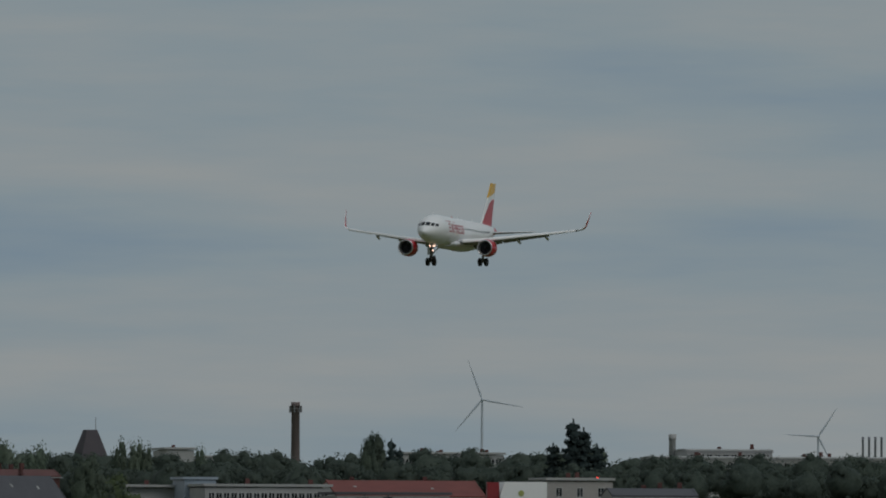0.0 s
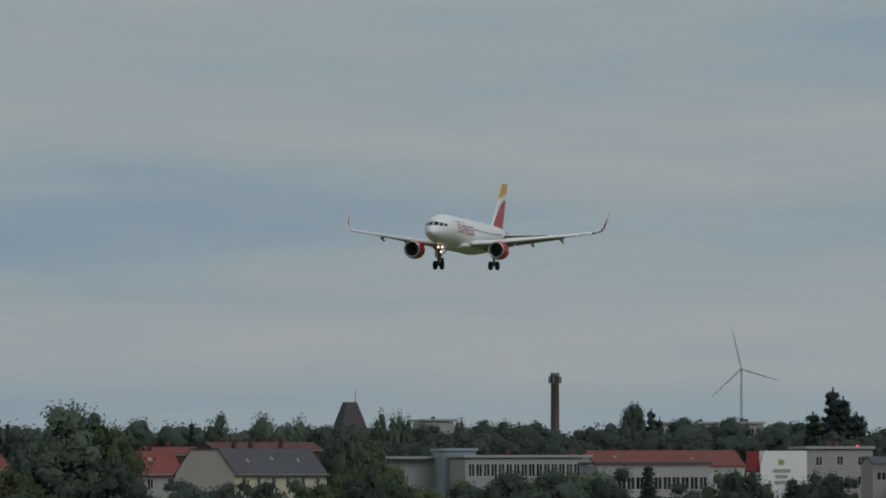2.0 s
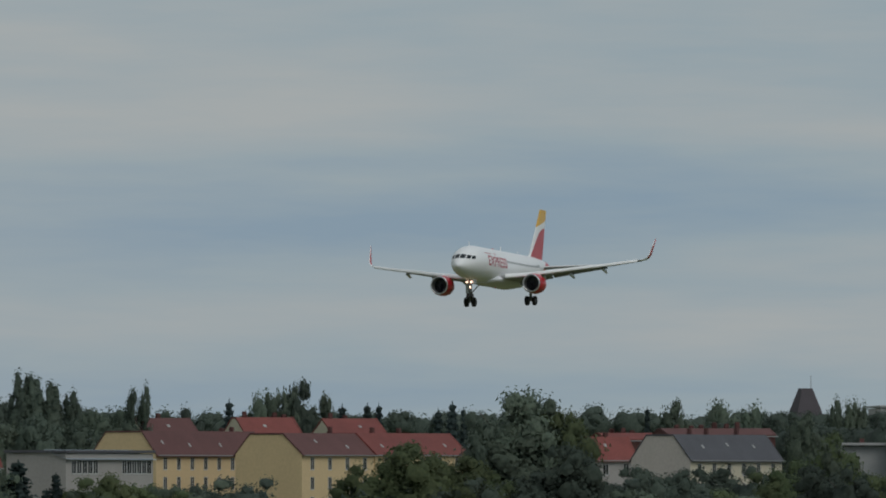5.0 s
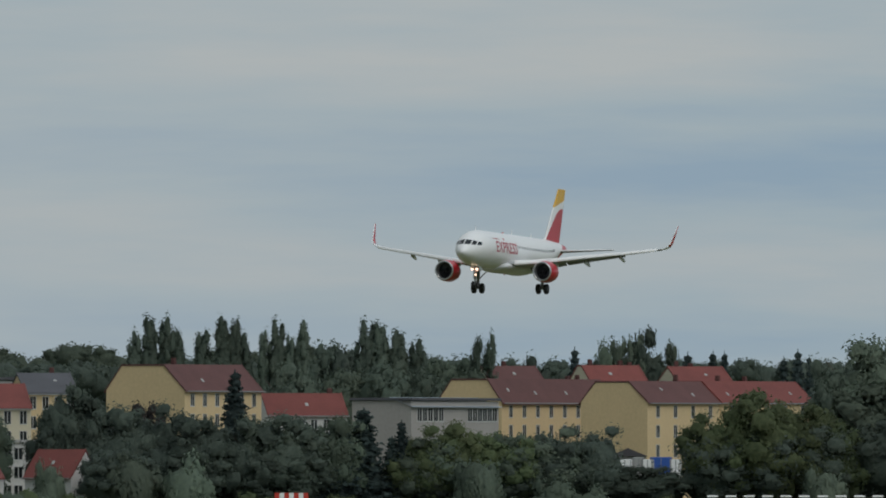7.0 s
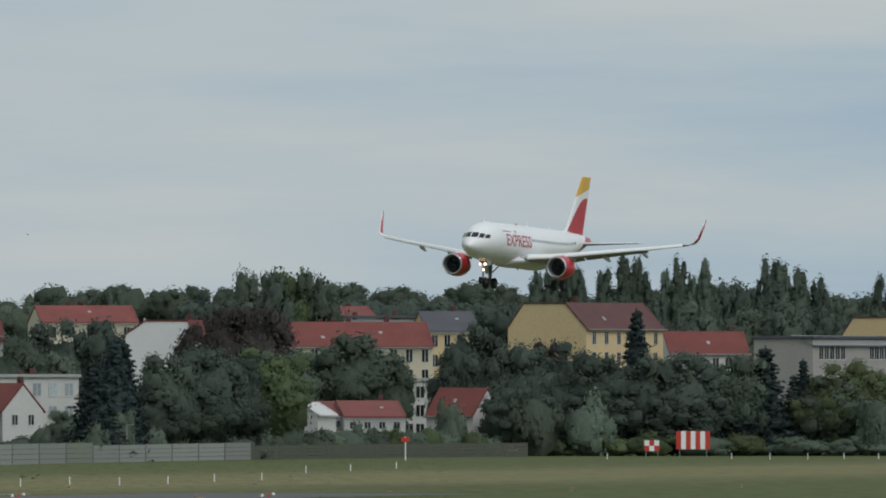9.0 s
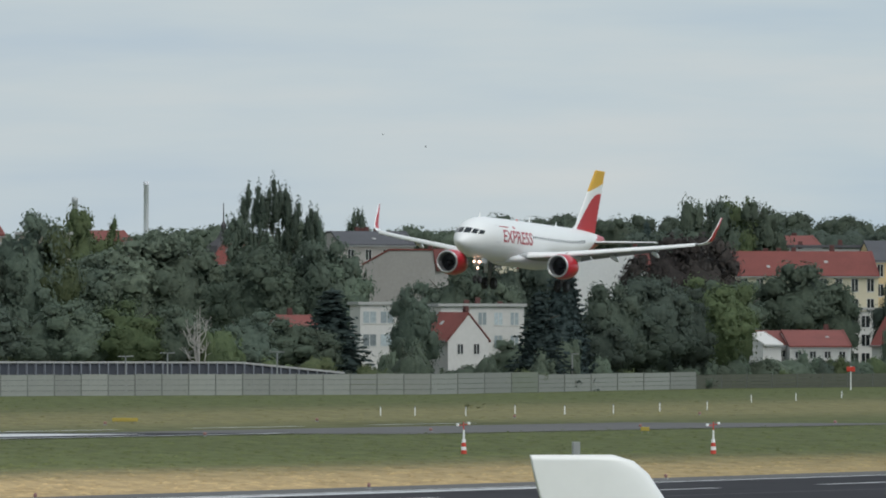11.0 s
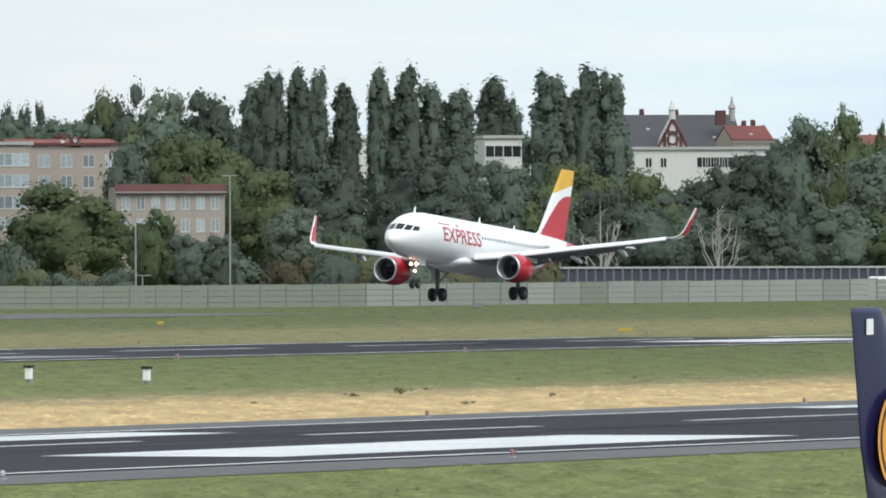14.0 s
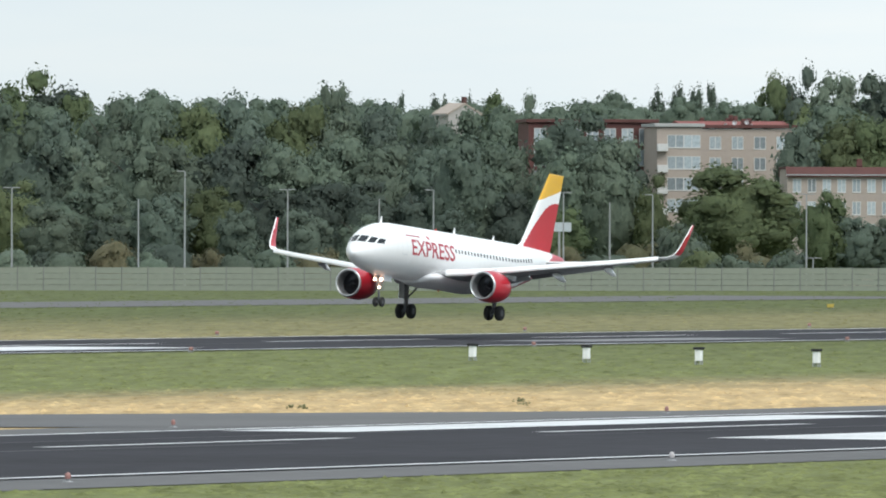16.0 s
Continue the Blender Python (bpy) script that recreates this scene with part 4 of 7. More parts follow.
belt("broad", 2300, 900, 14, 268, 300, 2500, 2600, 90, 130, 17, LEAF_DEEP, "houses")
belt("bush", -650, -1070, 12, 424, 436, 2330, 2334, 50, 80, 21)
belt("bush", -900, -2300, 22, 436, 456, 2180, 2230, 60, 120, 18)
belt("bush", 900, -1000, 22, 428, 446, 2340, 2400, 70, 130, 19)
belt("bush", -2600, -4850, 22, 430, 452, 2000, 2030, 60, 120, 20)
tree("poplar", -3163, 82, 2150, 52)
tree("poplar", -3110, 77, 2150, 52)
tree("poplar", -3080, 82, 2150, 44)
tree("poplar", -3030, 106, 2150, 55)
tree("poplar", -2967, 78, 2150, 50)
tree("poplar", -2920, 74, 2150, 70)
tree("poplar", -2875, 106, 2150, 50)
tree("poplar", -2830, 116, 2150, 65)
tree("poplar", -2670, 86, 2150, 70)
tree("poplar", -2635, 121, 2150, 50)
tree("poplar", -2600, 76, 2150, 60)
tree("poplar", -2560, 86, 2150, 58)
tree("broad", -2755, 251, 2200, 130)
tree("broad", -2720, 258, 2200, 110)
tree("poplar", -2767, 96, 2350, 65)
tree("poplar", -2735, 131, 2350, 40)
tree("poplar", -3190, 103, 2160, 60)
tree("poplar", -3155, 88, 2160, 45)
tree("broad", -2905, 236, 2120, 170)
tree("broad", -3055, 237, 2120, 170)
tree("broad", -2615, 246, 2120, 150)
tree("broad", -2495, 261, 2120, 120)
tree("broad", -3145, 257, 2120, 160)
tree("broad", -2845, 306, 2080, 150)
tree("broad", -2745, 246, 2080, 130)
tree("broad", -2705, 286, 2080, 130)
tree("broad", -2655, 276, 2080, 120)
tree("broad", -3115, 327, 2080, 130)
tree("broad", -2945, 316, 2080, 110)
tree("broad", -2575, 296, 2080, 130)
tree("broad", -2495, 306, 2080, 150)
tree("broad", -3025, 346, 2080, 110)
tree("broad", -2785, 326, 2080, 110)
tree("bush", -2705, 402, 2012, 150, LEAF_DRY)
tree("bush", -2775, 411, 2012, 130, LEAF_DEEP)
tree("bush", -2845, 414, 2012, 130, LEAF_DRY)
tree("bush", -2905, 411, 2012, 130, LEAF)
tree("bush", -2975, 408, 2012, 120, LEAF_DRY)
tree("bush", -3055, 407, 2012, 140, LEAF_DEEP)
tree("bush", -3135, 412, 2012, 130, LEAF_DRY)
tree("bush", -3205, 412, 2012, 130, LEAF)
tree("bush", -3025, 371, 2070, 80, LEAF_LIGHT)
tree("broad", -2235, 171, 2230, 150)
tree("broad", -2190, 196, 2230, 110)
tree("broad", -2295, 236, 2230, 150)
tree("broad", -2355, 256, 2230, 150)
tree("broad", -2415, 276, 2230, 140)
tree("broad", -2455, 326, 2130, 150)
tree("broad", -2375, 336, 2130, 150)
tree("broad", -2295, 326, 2130, 150)
tree("broad", -2215, 336, 2130, 140)
tree("broad", -2135, 326, 2130, 150)
tree("broad", -2055, 326, 2130, 140)
tree("broad", -1975, 336, 2130, 130)
tree("broad", -1885, 376, 2130, 90)
tree("broad", -1845, 346, 2130, 120)
tree("broad", -2045, 206, 2400, 210)
tree("broad", -1960, 201, 2400, 180)
tree("broad", -2085, 236, 2400, 170)
tree("broad", -2135, 266, 2400, 170)
tree("broad", -1925, 246, 2400, 120)
tree("broad", -2140, 161, 2650, 110, None, "houses")
tree("broad", -2075, 181, 2650, 40, None, "houses")
tree("loose", -1845, 121, 2450, 40, LEAF_POPLAR, "houses")
tree("loose", -1825, 116, 2450, 36, LEAF_POPLAR, "houses")
tree("loose", -1797, 104, 2450, 44, LEAF_POPLAR, "houses")
tree("loose", -1775, 121, 2450, 42, LEAF_POPLAR, "houses")
tree("loose", -1865, 171, 2450, 60, LEAF_POPLAR, "houses")
tree("loose", -1760, 146, 2450, 40, LEAF_POPLAR, "houses")
tree("loose", -1735, 156, 2450, 34, LEAF_POPLAR, "houses")
tree("loose", -1720, 161, 2450, 34, LEAF_POPLAR, "houses")
tree("broad", -1815, 226, 2350, 160)
tree("broad", -1705, 216, 2350, 150)
tree("broad", -1675, 246, 2350, 130)
tree("broad", -1855, 256, 2350, 130)
tree("broad", -1755, 266, 2350, 130)
tree("fir", -1695, 306, 2240, 110)
tree("broad", -1785, 346, 2160, 150)
tree("broad", -1735, 376, 2160, 110)
tree("bush", -1895, 376, 2110, 110, LEAF_LIGHT)
tree("bush", -1815, 426, 2110, 100, LEAF_LIGHT)
tree("bush", -1725, 426, 2110, 90, LEAF_LIGHT)
tree("bush", -2275, 426, 2110, 80, LEAF_LIGHT)
tree("broad", -1043, 144, 2700, 90, None, "houses")
tree("broad", -973, 146, 2700, 110, None, "houses")
tree("loose", -1658, 169, 2750, 36, LEAF_POPLAR, "houses")
tree("loose", -1643, 164, 2750, 30, LEAF_POPLAR, "houses")
tree("loose", -1298, 184, 2750, 36, LEAF_POPLAR, "houses")
tree("loose", -1283, 179, 2750, 30, LEAF_POPLAR, "houses")
tree("fir", -1138, 184, 2800, 36, None, "houses")
tree("broad", -1093, 214, 2450, 130, LEAF_BROWN, "houses")
tree("broad", -1033, 214, 2450, 120, LEAF_BROWN, "houses")
tree("broad", -1133, 244, 2450, 110, LEAF_BROWN, "houses")
tree("broad", -1483, 264, 2350, 120, None, "houses")
tree("broad", -1523, 294, 2350, 80, None, "houses")
tree("broad", -1413, 294, 2350, 110, None, "houses")
tree("broad", -1548, 294, 2220, 90)
tree("fir", -1328, 309, 2200, 78)
tree("fir", -1293, 264, 2200, 70)
tree("fir", -1273, 274, 2200, 60)
tree("broad", -1203, 294, 2180, 130)
tree("broad", -1163, 334, 2180, 120)
tree("broad", -1123, 284, 2180, 130)
tree("broad", -1073, 304, 2180, 120)
tree("broad", -1213, 354, 2180, 100)
tree("broad", -1023, 284, 2260, 140, LEAF_LIGHT)
tree("broad", -983, 294, 2260, 90, LEAF_LIGHT)
tree("broad", -863, 258, 2480, 180)
tree("broad", -913, 313, 2480, 100)
tree("broad", -803, 293, 2480, 90)
tree("bush", -1553, 399, 2170, 75)
tree("bush", -1283, 394, 2170, 60)
tree("bush", -1412, 434, 2170, 50)
tree("bush", -1323, 414, 2170, 60)
tree("broad", -995, 148, 2700, 100, None, "houses")
tree("broad", -945, 150, 2700, 110, None, "houses")
tree("broad", -1055, 204, 2700, 130, None, "houses")
tree("broad", -1105, 209, 2700, 120, None, "houses")
tree("broad", -1075, 209, 2500, 170, LEAF_BROWN)
tree("broad", -1025, 239, 2500, 120, LEAF_BROWN)
tree("broad", -1125, 229, 2500, 120, LEAF_BROWN)
tree("broad", -1105, 279, 2420, 130)
tree("broad", -1045, 289, 2420, 120)
tree("broad", -975, 290, 2420, 110)
tree("broad", -1065, 339, 2420, 110)
tree("broad", -1015, 359, 2420, 70)
tree("broad", -670, 241, 2450, 110, LEAF_DEEP)
tree("broad", -645, 261, 2450, 120, LEAF_DEEP)
tree("broad", -695, 291, 2450, 90, LEAF_DEEP)
tree("broad", -605, 281, 2450, 110, LEAF_DEEP)
tree("broad", -555, 276, 2450, 120, LEAF_DEEP)
tree("broad", -495, 274, 2450, 120, LEAF_DEEP)
tree("broad", -525, 271, 2520, 90, LEAF_BROWN)
tree("broad", -605, 291, 2520, 90, LEAF_BROWN)
tree("fir", -368, 217, 2500, 66, None, "houses")
tree("broad", -425, 292, 2430, 130, LEAF_DEEP)
tree("broad", -355, 302, 2430, 140, LEAF_DEEP)
tree("broad", -285, 292, 2430, 150, LEAF_DEEP)
tree("broad", -485, 332, 2430, 130, LEAF_DEEP)
tree("broad", -565, 351, 2430, 120, LEAF_DEEP)
tree("broad", -425, 352, 2430, 140, LEAF_DEEP)
tree("broad", -335, 357, 2430, 140, LEAF_DEEP)
tree("broad", -255, 343, 2430, 130, LEAF_DEEP)
tree("broad", -605, 361, 2430, 90, LEAF_DEEP)
tree("fir", -175, 308, 2400, 66)
tree("fir", -140, 283, 2400, 80)
tree("fir", -200, 323, 2400, 60)
tree("fir", -73, 305, 2440, 46)
tree("fir", -90, 333, 2440, 50)
tree("broad", -25, 313, 2430, 130, LEAF_LIGHT)
tree("broad", -65, 353, 2430, 90, LEAF_LIGHT)
tree("broad", 35, 304, 2430, 90, LEAF_LIGHT)
tree("broad", 75, 339, 2430, 120, LEAF_LIGHT)
tree("broad", 135, 334, 2430, 120, LEAF_LIGHT)
tree("broad", 54, 374, 2430, 110, LEAF_LIGHT)
tree("broad", 205, 314, 2400, 140, LEAF_DEEP)
tree("broad", 275, 313, 2400, 120, LEAF_DEEP)
tree("broad", 175, 349, 2400, 110, LEAF_DEEP)
tree("broad", 255, 355, 2400, 120, LEAF_DEEP)
tree("broad", 115, 364, 2400, 110, LEAF_DEEP)
tree("broad", 316, 383, 2400, 120, LEAF_DEEP)
tree("broad", 376, 384, 2400, 130, LEAF_DEEP)
tree("broad", -26, 383, 2400, 100, LEAF_DEEP)
tree("broad", 478, 365, 2400, 110, LEAF_DEEP)
tree("bush", 64, 376, 2420, 80)
tree("bush", -1066, 429, 2420, 60)
tree("bush", -696, 371, 2420, 55)
tree("bush", -806, 390, 2420, 60)
tree("bush", 264, 417, 2420, 90)
tree("bush", 204, 404, 2420, 90)
tree("poplar", -545, 141, 2850, 30, None, "houses")
tree("poplar", -519, 116, 2850, 34, None, "houses")
tree("poplar", -489, 116, 2850, 36, None, "houses")
tree("poplar", -470, 142, 2850, 28, None, "houses")
tree("poplar", -425, 142, 2850, 36, None, "houses")
tree("poplar", -389, 118, 2850, 36, None, "houses")
tree("poplar", -369, 122, 2850, 30, None, "houses")
tree("poplar", -350, 147, 2850, 28, None, "houses")
tree("poplar", -317, 142, 2850, 24, None, "houses")
tree("poplar", -294, 120, 2850, 34, None, "houses")
tree("poplar", -270, 150, 2850, 22, None, "houses")
tree("poplar", -249, 124, 2850, 28, None, "houses")
tree("poplar", -136, 121, 2850, 40, None, "houses")
tree("poplar", -112, 128, 2850, 40, None, "houses")
tree("poplar", -80, 141, 2850, 40, None, "houses")
tree("poplar", -45, 155, 2850, 36, None, "houses")
tree("loose", 60, 154, 2850, 32, LEAF_POPLAR, "houses")
tree("loose", 85, 144, 2850, 36, LEAF_POPLAR, "houses")
tree("broad", -200, 165, 2900, 100, None, "houses")
tree("broad", -165, 168, 2900, 100, None, "houses")
tree("broad", 5, 194, 2900, 110, None, "houses")
tree("broad", 45, 189, 2900, 90, None, "houses")
tree("broad", 125, 194, 2900, 100, None, "houses")
tree("broad", 175, 189, 2900, 90, None, "houses")
tree("broad", -275, 202, 2780, 130, None, "houses")
tree("broad", -175, 213, 2780, 140, None, "houses")
tree("broad", -85, 203, 2780, 140, None, "houses")
tree("broad", -25, 213, 2780, 110, None, "houses")
tree("broad", 55, 214, 2780, 120, None, "houses")
tree("broad", -365, 212, 2780, 110, None, "houses")
tree("broad", -425, 202, 2780, 100, None, "houses")
tree("broad", -294, 301, 2445, 90)
tree("broad", -249, 297, 2445, 90)
tree("broad", -199, 294, 2445, 90)
tree("broad", -164, 304, 2445, 80)
tree("broad", -344, 294, 2445, 80)
tree("broad", 656, 299, 2400, 110, LEAF_LIGHT)
tree("broad", 716, 304, 2400, 110, LEAF_LIGHT)
tree("broad", 596, 319, 2400, 100, LEAF_LIGHT)
tree("broad", -24, 334, 2400, 110, LEAF_LIGHT)
tree("broad", 76, 324, 2400, 100, LEAF_LIGHT)
tree("bush", 56, 374, 2380, 80)
tree("bush", 206, 404, 2380, 90)
tree("bush", 676, 384, 2380, 80)
tree("bush", -454, 359, 2380, 110)
tree("bush", -554, 359, 2380, 110)
tree("broad", -3845, 237, 2060, 130)
tree("broad", -3750, 234, 2060, 130)
tree("broad", -3679, 301, 2060, 100)
tree("broad", -4020, 214, 2060, 140)
tree("broad", -3376, 329, 2000, 90)
tree("broad", -3311, 371, 2000, 90)
tree("broad", -3251, 375, 2000, 80)
tree("broad", -1548, 354, 2260, 80)
tree("broad", -1513, 394, 2260, 60)
tree("broad", -1378, 394, 2260, 70)
tree("bush", -1593, 414, 2200, 60)
tree("bush", -1548, 394, 2200, 70)
tree("bush", -1422, 424, 2200, 50)
tree("bush", -1222, 424, 2200, 60)
tree("bush", -1042, 419, 2200, 60)
tree("bush", -982, 419, 2200, 60)
tree("bush", -863, 413, 2200, 60)
tree("broad", -1438, 240, 2480, 110, LEAF_DEEP)
tree("broad", -1378, 234, 2480, 110, LEAF_DEEP)
tree("broad", -1318, 232, 2480, 110, LEAF_DEEP)
tree("broad", -1263, 242, 2480, 100, LEAF_DEEP)
tree("broad", 278, 164, 2900, 70, None, "houses")
tree("broad", 313, 158, 2900, 60, None, "houses")
tree("broad", 363, 140, 2900, 80, None, "houses")
tree("broad", 393, 165, 2900, 60, None, "houses")
tree("broad", 338, 155, 2900, 60, None, "houses")
tree("fir", 233, 176, 2900, 40, None, "houses")
tree("fir", 433, 185, 2900, 40, None, "houses")
tree("fir", 478, 183, 2900, 36, None, "houses")
tree("fir", 498, 183, 2900, 34, None, "houses")
tree("fir", 628, 180, 2900, 46, None, "houses")
tree("fir", 603, 193, 2900, 40, None, "houses")
tree("fir", 648, 190, 2900, 30, None, "houses")
tree("broad", 728, 163, 2480, 160)
tree("broad", 773, 158, 2480, 150)
tree("broad", 803, 174, 2480, 120)
tree("broad", 823, 194, 2480, 140)
tree("broad", 683, 195, 2480, 110)
tree("broad", 773, 214, 2480, 220)
tree("broad", 713, 235, 2480, 170)
tree("broad", 578, 250, 2450, 170, LEAF_LIGHT)
tree("broad", 523, 285, 2450, 120, LEAF_LIGHT)
tree("broad", 633, 275, 2450, 140, LEAF_LIGHT)
tree("broad", 470, 290, 2450, 110, LEAF_LIGHT)
tree("broad", 473, 325, 2430, 140, LEAF_DEEP)
tree("broad", 573, 325, 2430, 150, LEAF_DEEP)
tree("broad", 673, 305, 2430, 140, LEAF_DEEP)
tree("broad", 773, 294, 2430, 150, LEAF_DEEP)
tree("broad", 873, 294, 2430, 140, LEAF_DEEP)
tree("broad", 843, 254, 2430, 130, LEAF_DEEP)
tree("broad", 923, 314, 2430, 130, LEAF_DEEP)
tree("fir", 973, 299, 2600, 44, None, "houses")
tree("broad", 1083, 294, 2600, 130, None, "houses")
tree("broad", 1043, 314, 2600, 110, None, "houses")
tree("broad", 1133, 314, 2600, 110, None, "houses")
tree("broad", 1013, 334, 2600, 110, None, "houses")
tree("broad", 1183, 303, 2560, 100, LEAF_LIGHT, "houses")
tree("broad", 1093, 334, 2560, 140, LEAF_LIGHT, "houses")
tree("broad", 1003, 344, 2560, 120, LEAF_LIGHT, "houses")
tree("broad", 1233, 283, 2560, 120, LEAF_LIGHT, "houses")
tree("broad", 953, 334, 2440, 140)
tree("broad", 1053, 344, 2440, 150)
tree("broad", 1153, 344, 2440, 140)
tree("broad", 233, 336, 2440, 110)
tree("broad", 123, 326, 2440, 120)
tree("broad", 193, 316, 2440, 130)
tree("broad", 13, 336, 2440, 120)
tree("broad", -47, 336, 2440, 110)
tree("broad", 1033, 177, 3000, 80, None, "houses")
tree("broad", 1113, 176, 3000, 90, None, "houses")
tree("broad", 1153, 182, 3000, 70, None, "houses")
tree("fir", 973, 189, 3000, 26, None, "houses")
tree("broad", 1262, 200, 2700, 90, None, "houses")
tree("broad", 1284, 234, 2700, 100, None, "houses")
tree("broad", 1310, 234, 2700, 110, None, "houses")
tree("broad", 1262, 274, 2700, 90, None, "houses")
tree("broad", 1330, 275, 2700, 100, None, "houses")
tree("loose", 1306, 170, 3000, 46, None, "far")
tree("loose", 1336, 173, 3000, 40, None, "far")
tree("loose", 1354, 180, 3000, 32, None, "far")
tree("loose", 1451, 183, 3000, 30, None, "far")
tree("broad", 1756, 161, 3000, 50, None, "far")
tree("broad", 1741, 181, 3000, 50, None, "far")
tree("poplar", 1759, 158, 3000, 36, None, "far")
tree("poplar", 1746, 168, 3000, 26, None, "far")
tree("fir", 1786, 171, 3000, 46, None, "far")
tree("fir", 1801, 186, 3000, 40, None, "far")
tree("broad", 2108, 162, 2950, 90, None, "far")
tree("broad", 2086, 182, 2950, 80, None, "far")
tree("broad", 2136, 182, 2950, 80, None, "far")
tree("fir", 2108, 135, 2900, 78, None, "far")
tree("fir", 2072, 177, 2900, 70, None, "far")
tree("fir", 2126, 150, 2900, 74, None, "far")
tree("fir", 2150, 178, 2900, 80, None, "far")
tree("broad", 1456, 295, 2700, 130, LEAF_LIGHT, "houses")
tree("broad", 1536, 290, 2700, 140, LEAF_LIGHT, "houses")
tree("broad", 1396, 305, 2700, 100, LEAF_LIGHT, "houses")
tree("broad", 1606, 285, 2700, 110, LEAF_LIGHT, "houses")
tree("broad", 1656, 281, 2700, 120, LEAF_LIGHT, "houses")
tree("broad", 1676, 276, 2650, 120, None, "houses")
tree("broad", 1926, 281, 2650, 110, None, "houses")
tree("broad", 1706, 306, 2650, 100, None, "houses")
tree("fir", 1781, 268, 2650, 56, None, "houses")
tree("fir", 2036, 292, 2650, 60, None, "houses")
tree("fir", 2296, 293, 2650, 50, None, "houses")
tree("broad", 2056, 297, 2650, 70, None, "houses")
tree("broad", 2096, 307, 2650, 70, None, "houses")
tree("broad", -4810, 180, 2140, 150)
tree("broad", -4710, 195, 2140, 140)
tree("broad", -4630, 170, 2140, 130)
tree("broad", -4550, 184, 2140, 130)
tree("broad", -4480, 179, 2140, 150)
tree("broad", -4400, 159, 2140, 140)
tree("broad", -4310, 173, 2140, 140)
tree("broad", -4230, 193, 2140, 130)
tree("broad", -4150, 178, 2140, 140)
tree("broad", -4090, 198, 2140, 130)
tree("broad", -4020, 187, 2140, 120)
tree("broad", -3950, 202, 2140, 120)
tree("broad", -3790, 192, 2140, 190)
tree("broad", -3740, 232, 2140, 130)
tree("broad", -3829, 252, 2140, 110)
tree("broad", -4770, 245, 2090, 140)
tree("broad", -4679, 255, 2090, 130)
tree("broad", -4590, 234, 2090, 140)
tree("broad", -4510, 244, 2090, 130)
tree("broad", -4420, 234, 2090, 140)
tree("broad", -4330, 244, 2090, 150)
tree("broad", -4240, 233, 2090, 140)
tree("broad", -4150, 243, 2090, 140)
tree("broad", -4059, 253, 2090, 150)
tree("broad", -3980, 242, 2090, 140)
tree("broad", -3899, 272, 2090, 130)
tree("broad", -3829, 312, 2090, 120)
tree("broad", -3719, 321, 2090, 110)
tree("broad", -4799, 315, 2060, 130)
tree("broad", -4709, 335, 2060, 120)
tree("broad", -4619, 325, 2060, 130)
tree("broad", -4529, 334, 2060, 120)
tree("broad", -4439, 324, 2060, 120)
tree("broad", -4359, 324, 2060, 120)
tree("broad", -4269, 313, 2060, 130)
tree("broad", -4179, 313, 2060, 130)
tree("broad", -4089, 323, 2060, 120)
tree("broad", -3999, 322, 2060, 120)
tree("broad", -3919, 332, 2060, 120)
tree("broad", -4739, 355, 2030, 110)
tree("broad", -4629, 375, 2030, 100)
tree("broad", -4559, 344, 2030, 100)
tree("broad", -4409, 364, 2030, 90)
tree("broad", -4289, 363, 2030, 100)
tree("broad", -4189, 373, 2030, 100)
tree("broad", -4029, 363, 2030, 100)
tree("broad", -3639, 386, 2030, 80)
tree("broad", -3519, 281, 2050, 220, LEAF_LIGHT)
tree("broad", -3569, 331, 2050, 120, LEAF_LIGHT)
tree("broad", -3469, 331, 2050, 120, LEAF_LIGHT)
tree("bush", -4629, 420, 2015, 100, LEAF_DRY)
tree("bush", -4529, 424, 2015, 110, LEAF_DEEP)
tree("bush", -4449, 434, 2015, 100, LEAF_DRY)
tree("bush", -4349, 424, 2015, 110, LEAF)
tree("bush", -4269, 433, 2015, 90, LEAF_DRY)
tree("bush", -4129, 423, 2015, 100, LEAF_DEEP)
tree("bush", -3829, 427, 2015, 90, LEAF_DRY)
tree("bush", -3619, 391, 2015, 110, LEAF)
tree("bush", -3499, 421, 2015, 110, LEAF_DRY)
tree("bush", -3369, 430, 2015, 110, LEAF_DEEP)
tree("bush", -3709, 421, 2015, 90, LEAF_DRY)
tree("bush", -4809, 435, 2010, 90)
tree("bush", -4719, 440, 2010, 80)
tree("bush", -4409, 444, 2010, 80)
tree("bush", -4189, 433, 2010, 90)
tree("bush", -3969, 422, 2010, 110)
tree("bush", -3529, 441, 2010, 110)
tree("bush", -3429, 441, 2010, 110)
tree("broad", -3844, 347, 2025, 110, LEAF_LIGHT)
tree("broad", -3390, 204, 2130, 130, None, "houses")
tree("broad", -3330, 195, 2130, 160, None, "houses")
tree("broad", -3260, 198, 2130, 150, None, "houses")
tree("broad", -3425, 230, 2130, 90, None, "houses")
tree("broad", -3329, 290, 2130, 100, None, "houses")
tree("broad", -3379, 330, 2130, 110, None, "houses")
tree("broad", -4800, 120, 3000, 182, None, "far")
tree("broad", -4745, 146, 3000, 150, None, "far")
tree("broad", -4855, 136, 3000, 150, None, "far")
tree("broad", -4690, 160, 3000, 120, None, "far")
tree("broad", -4235, 141, 3000, 98, None, "far")
tree("broad", -3940, 157, 3000, 84, None, "far")
tree("broad", -3905, 160, 3000, 84, None, "far")
tree("broad", -3470, 121, 3000, 98, None, "far")
tree("broad", -3420, 108, 3000, 98, None, "far")
tree("broad", -3350, 120, 3000, 140, None, "far")
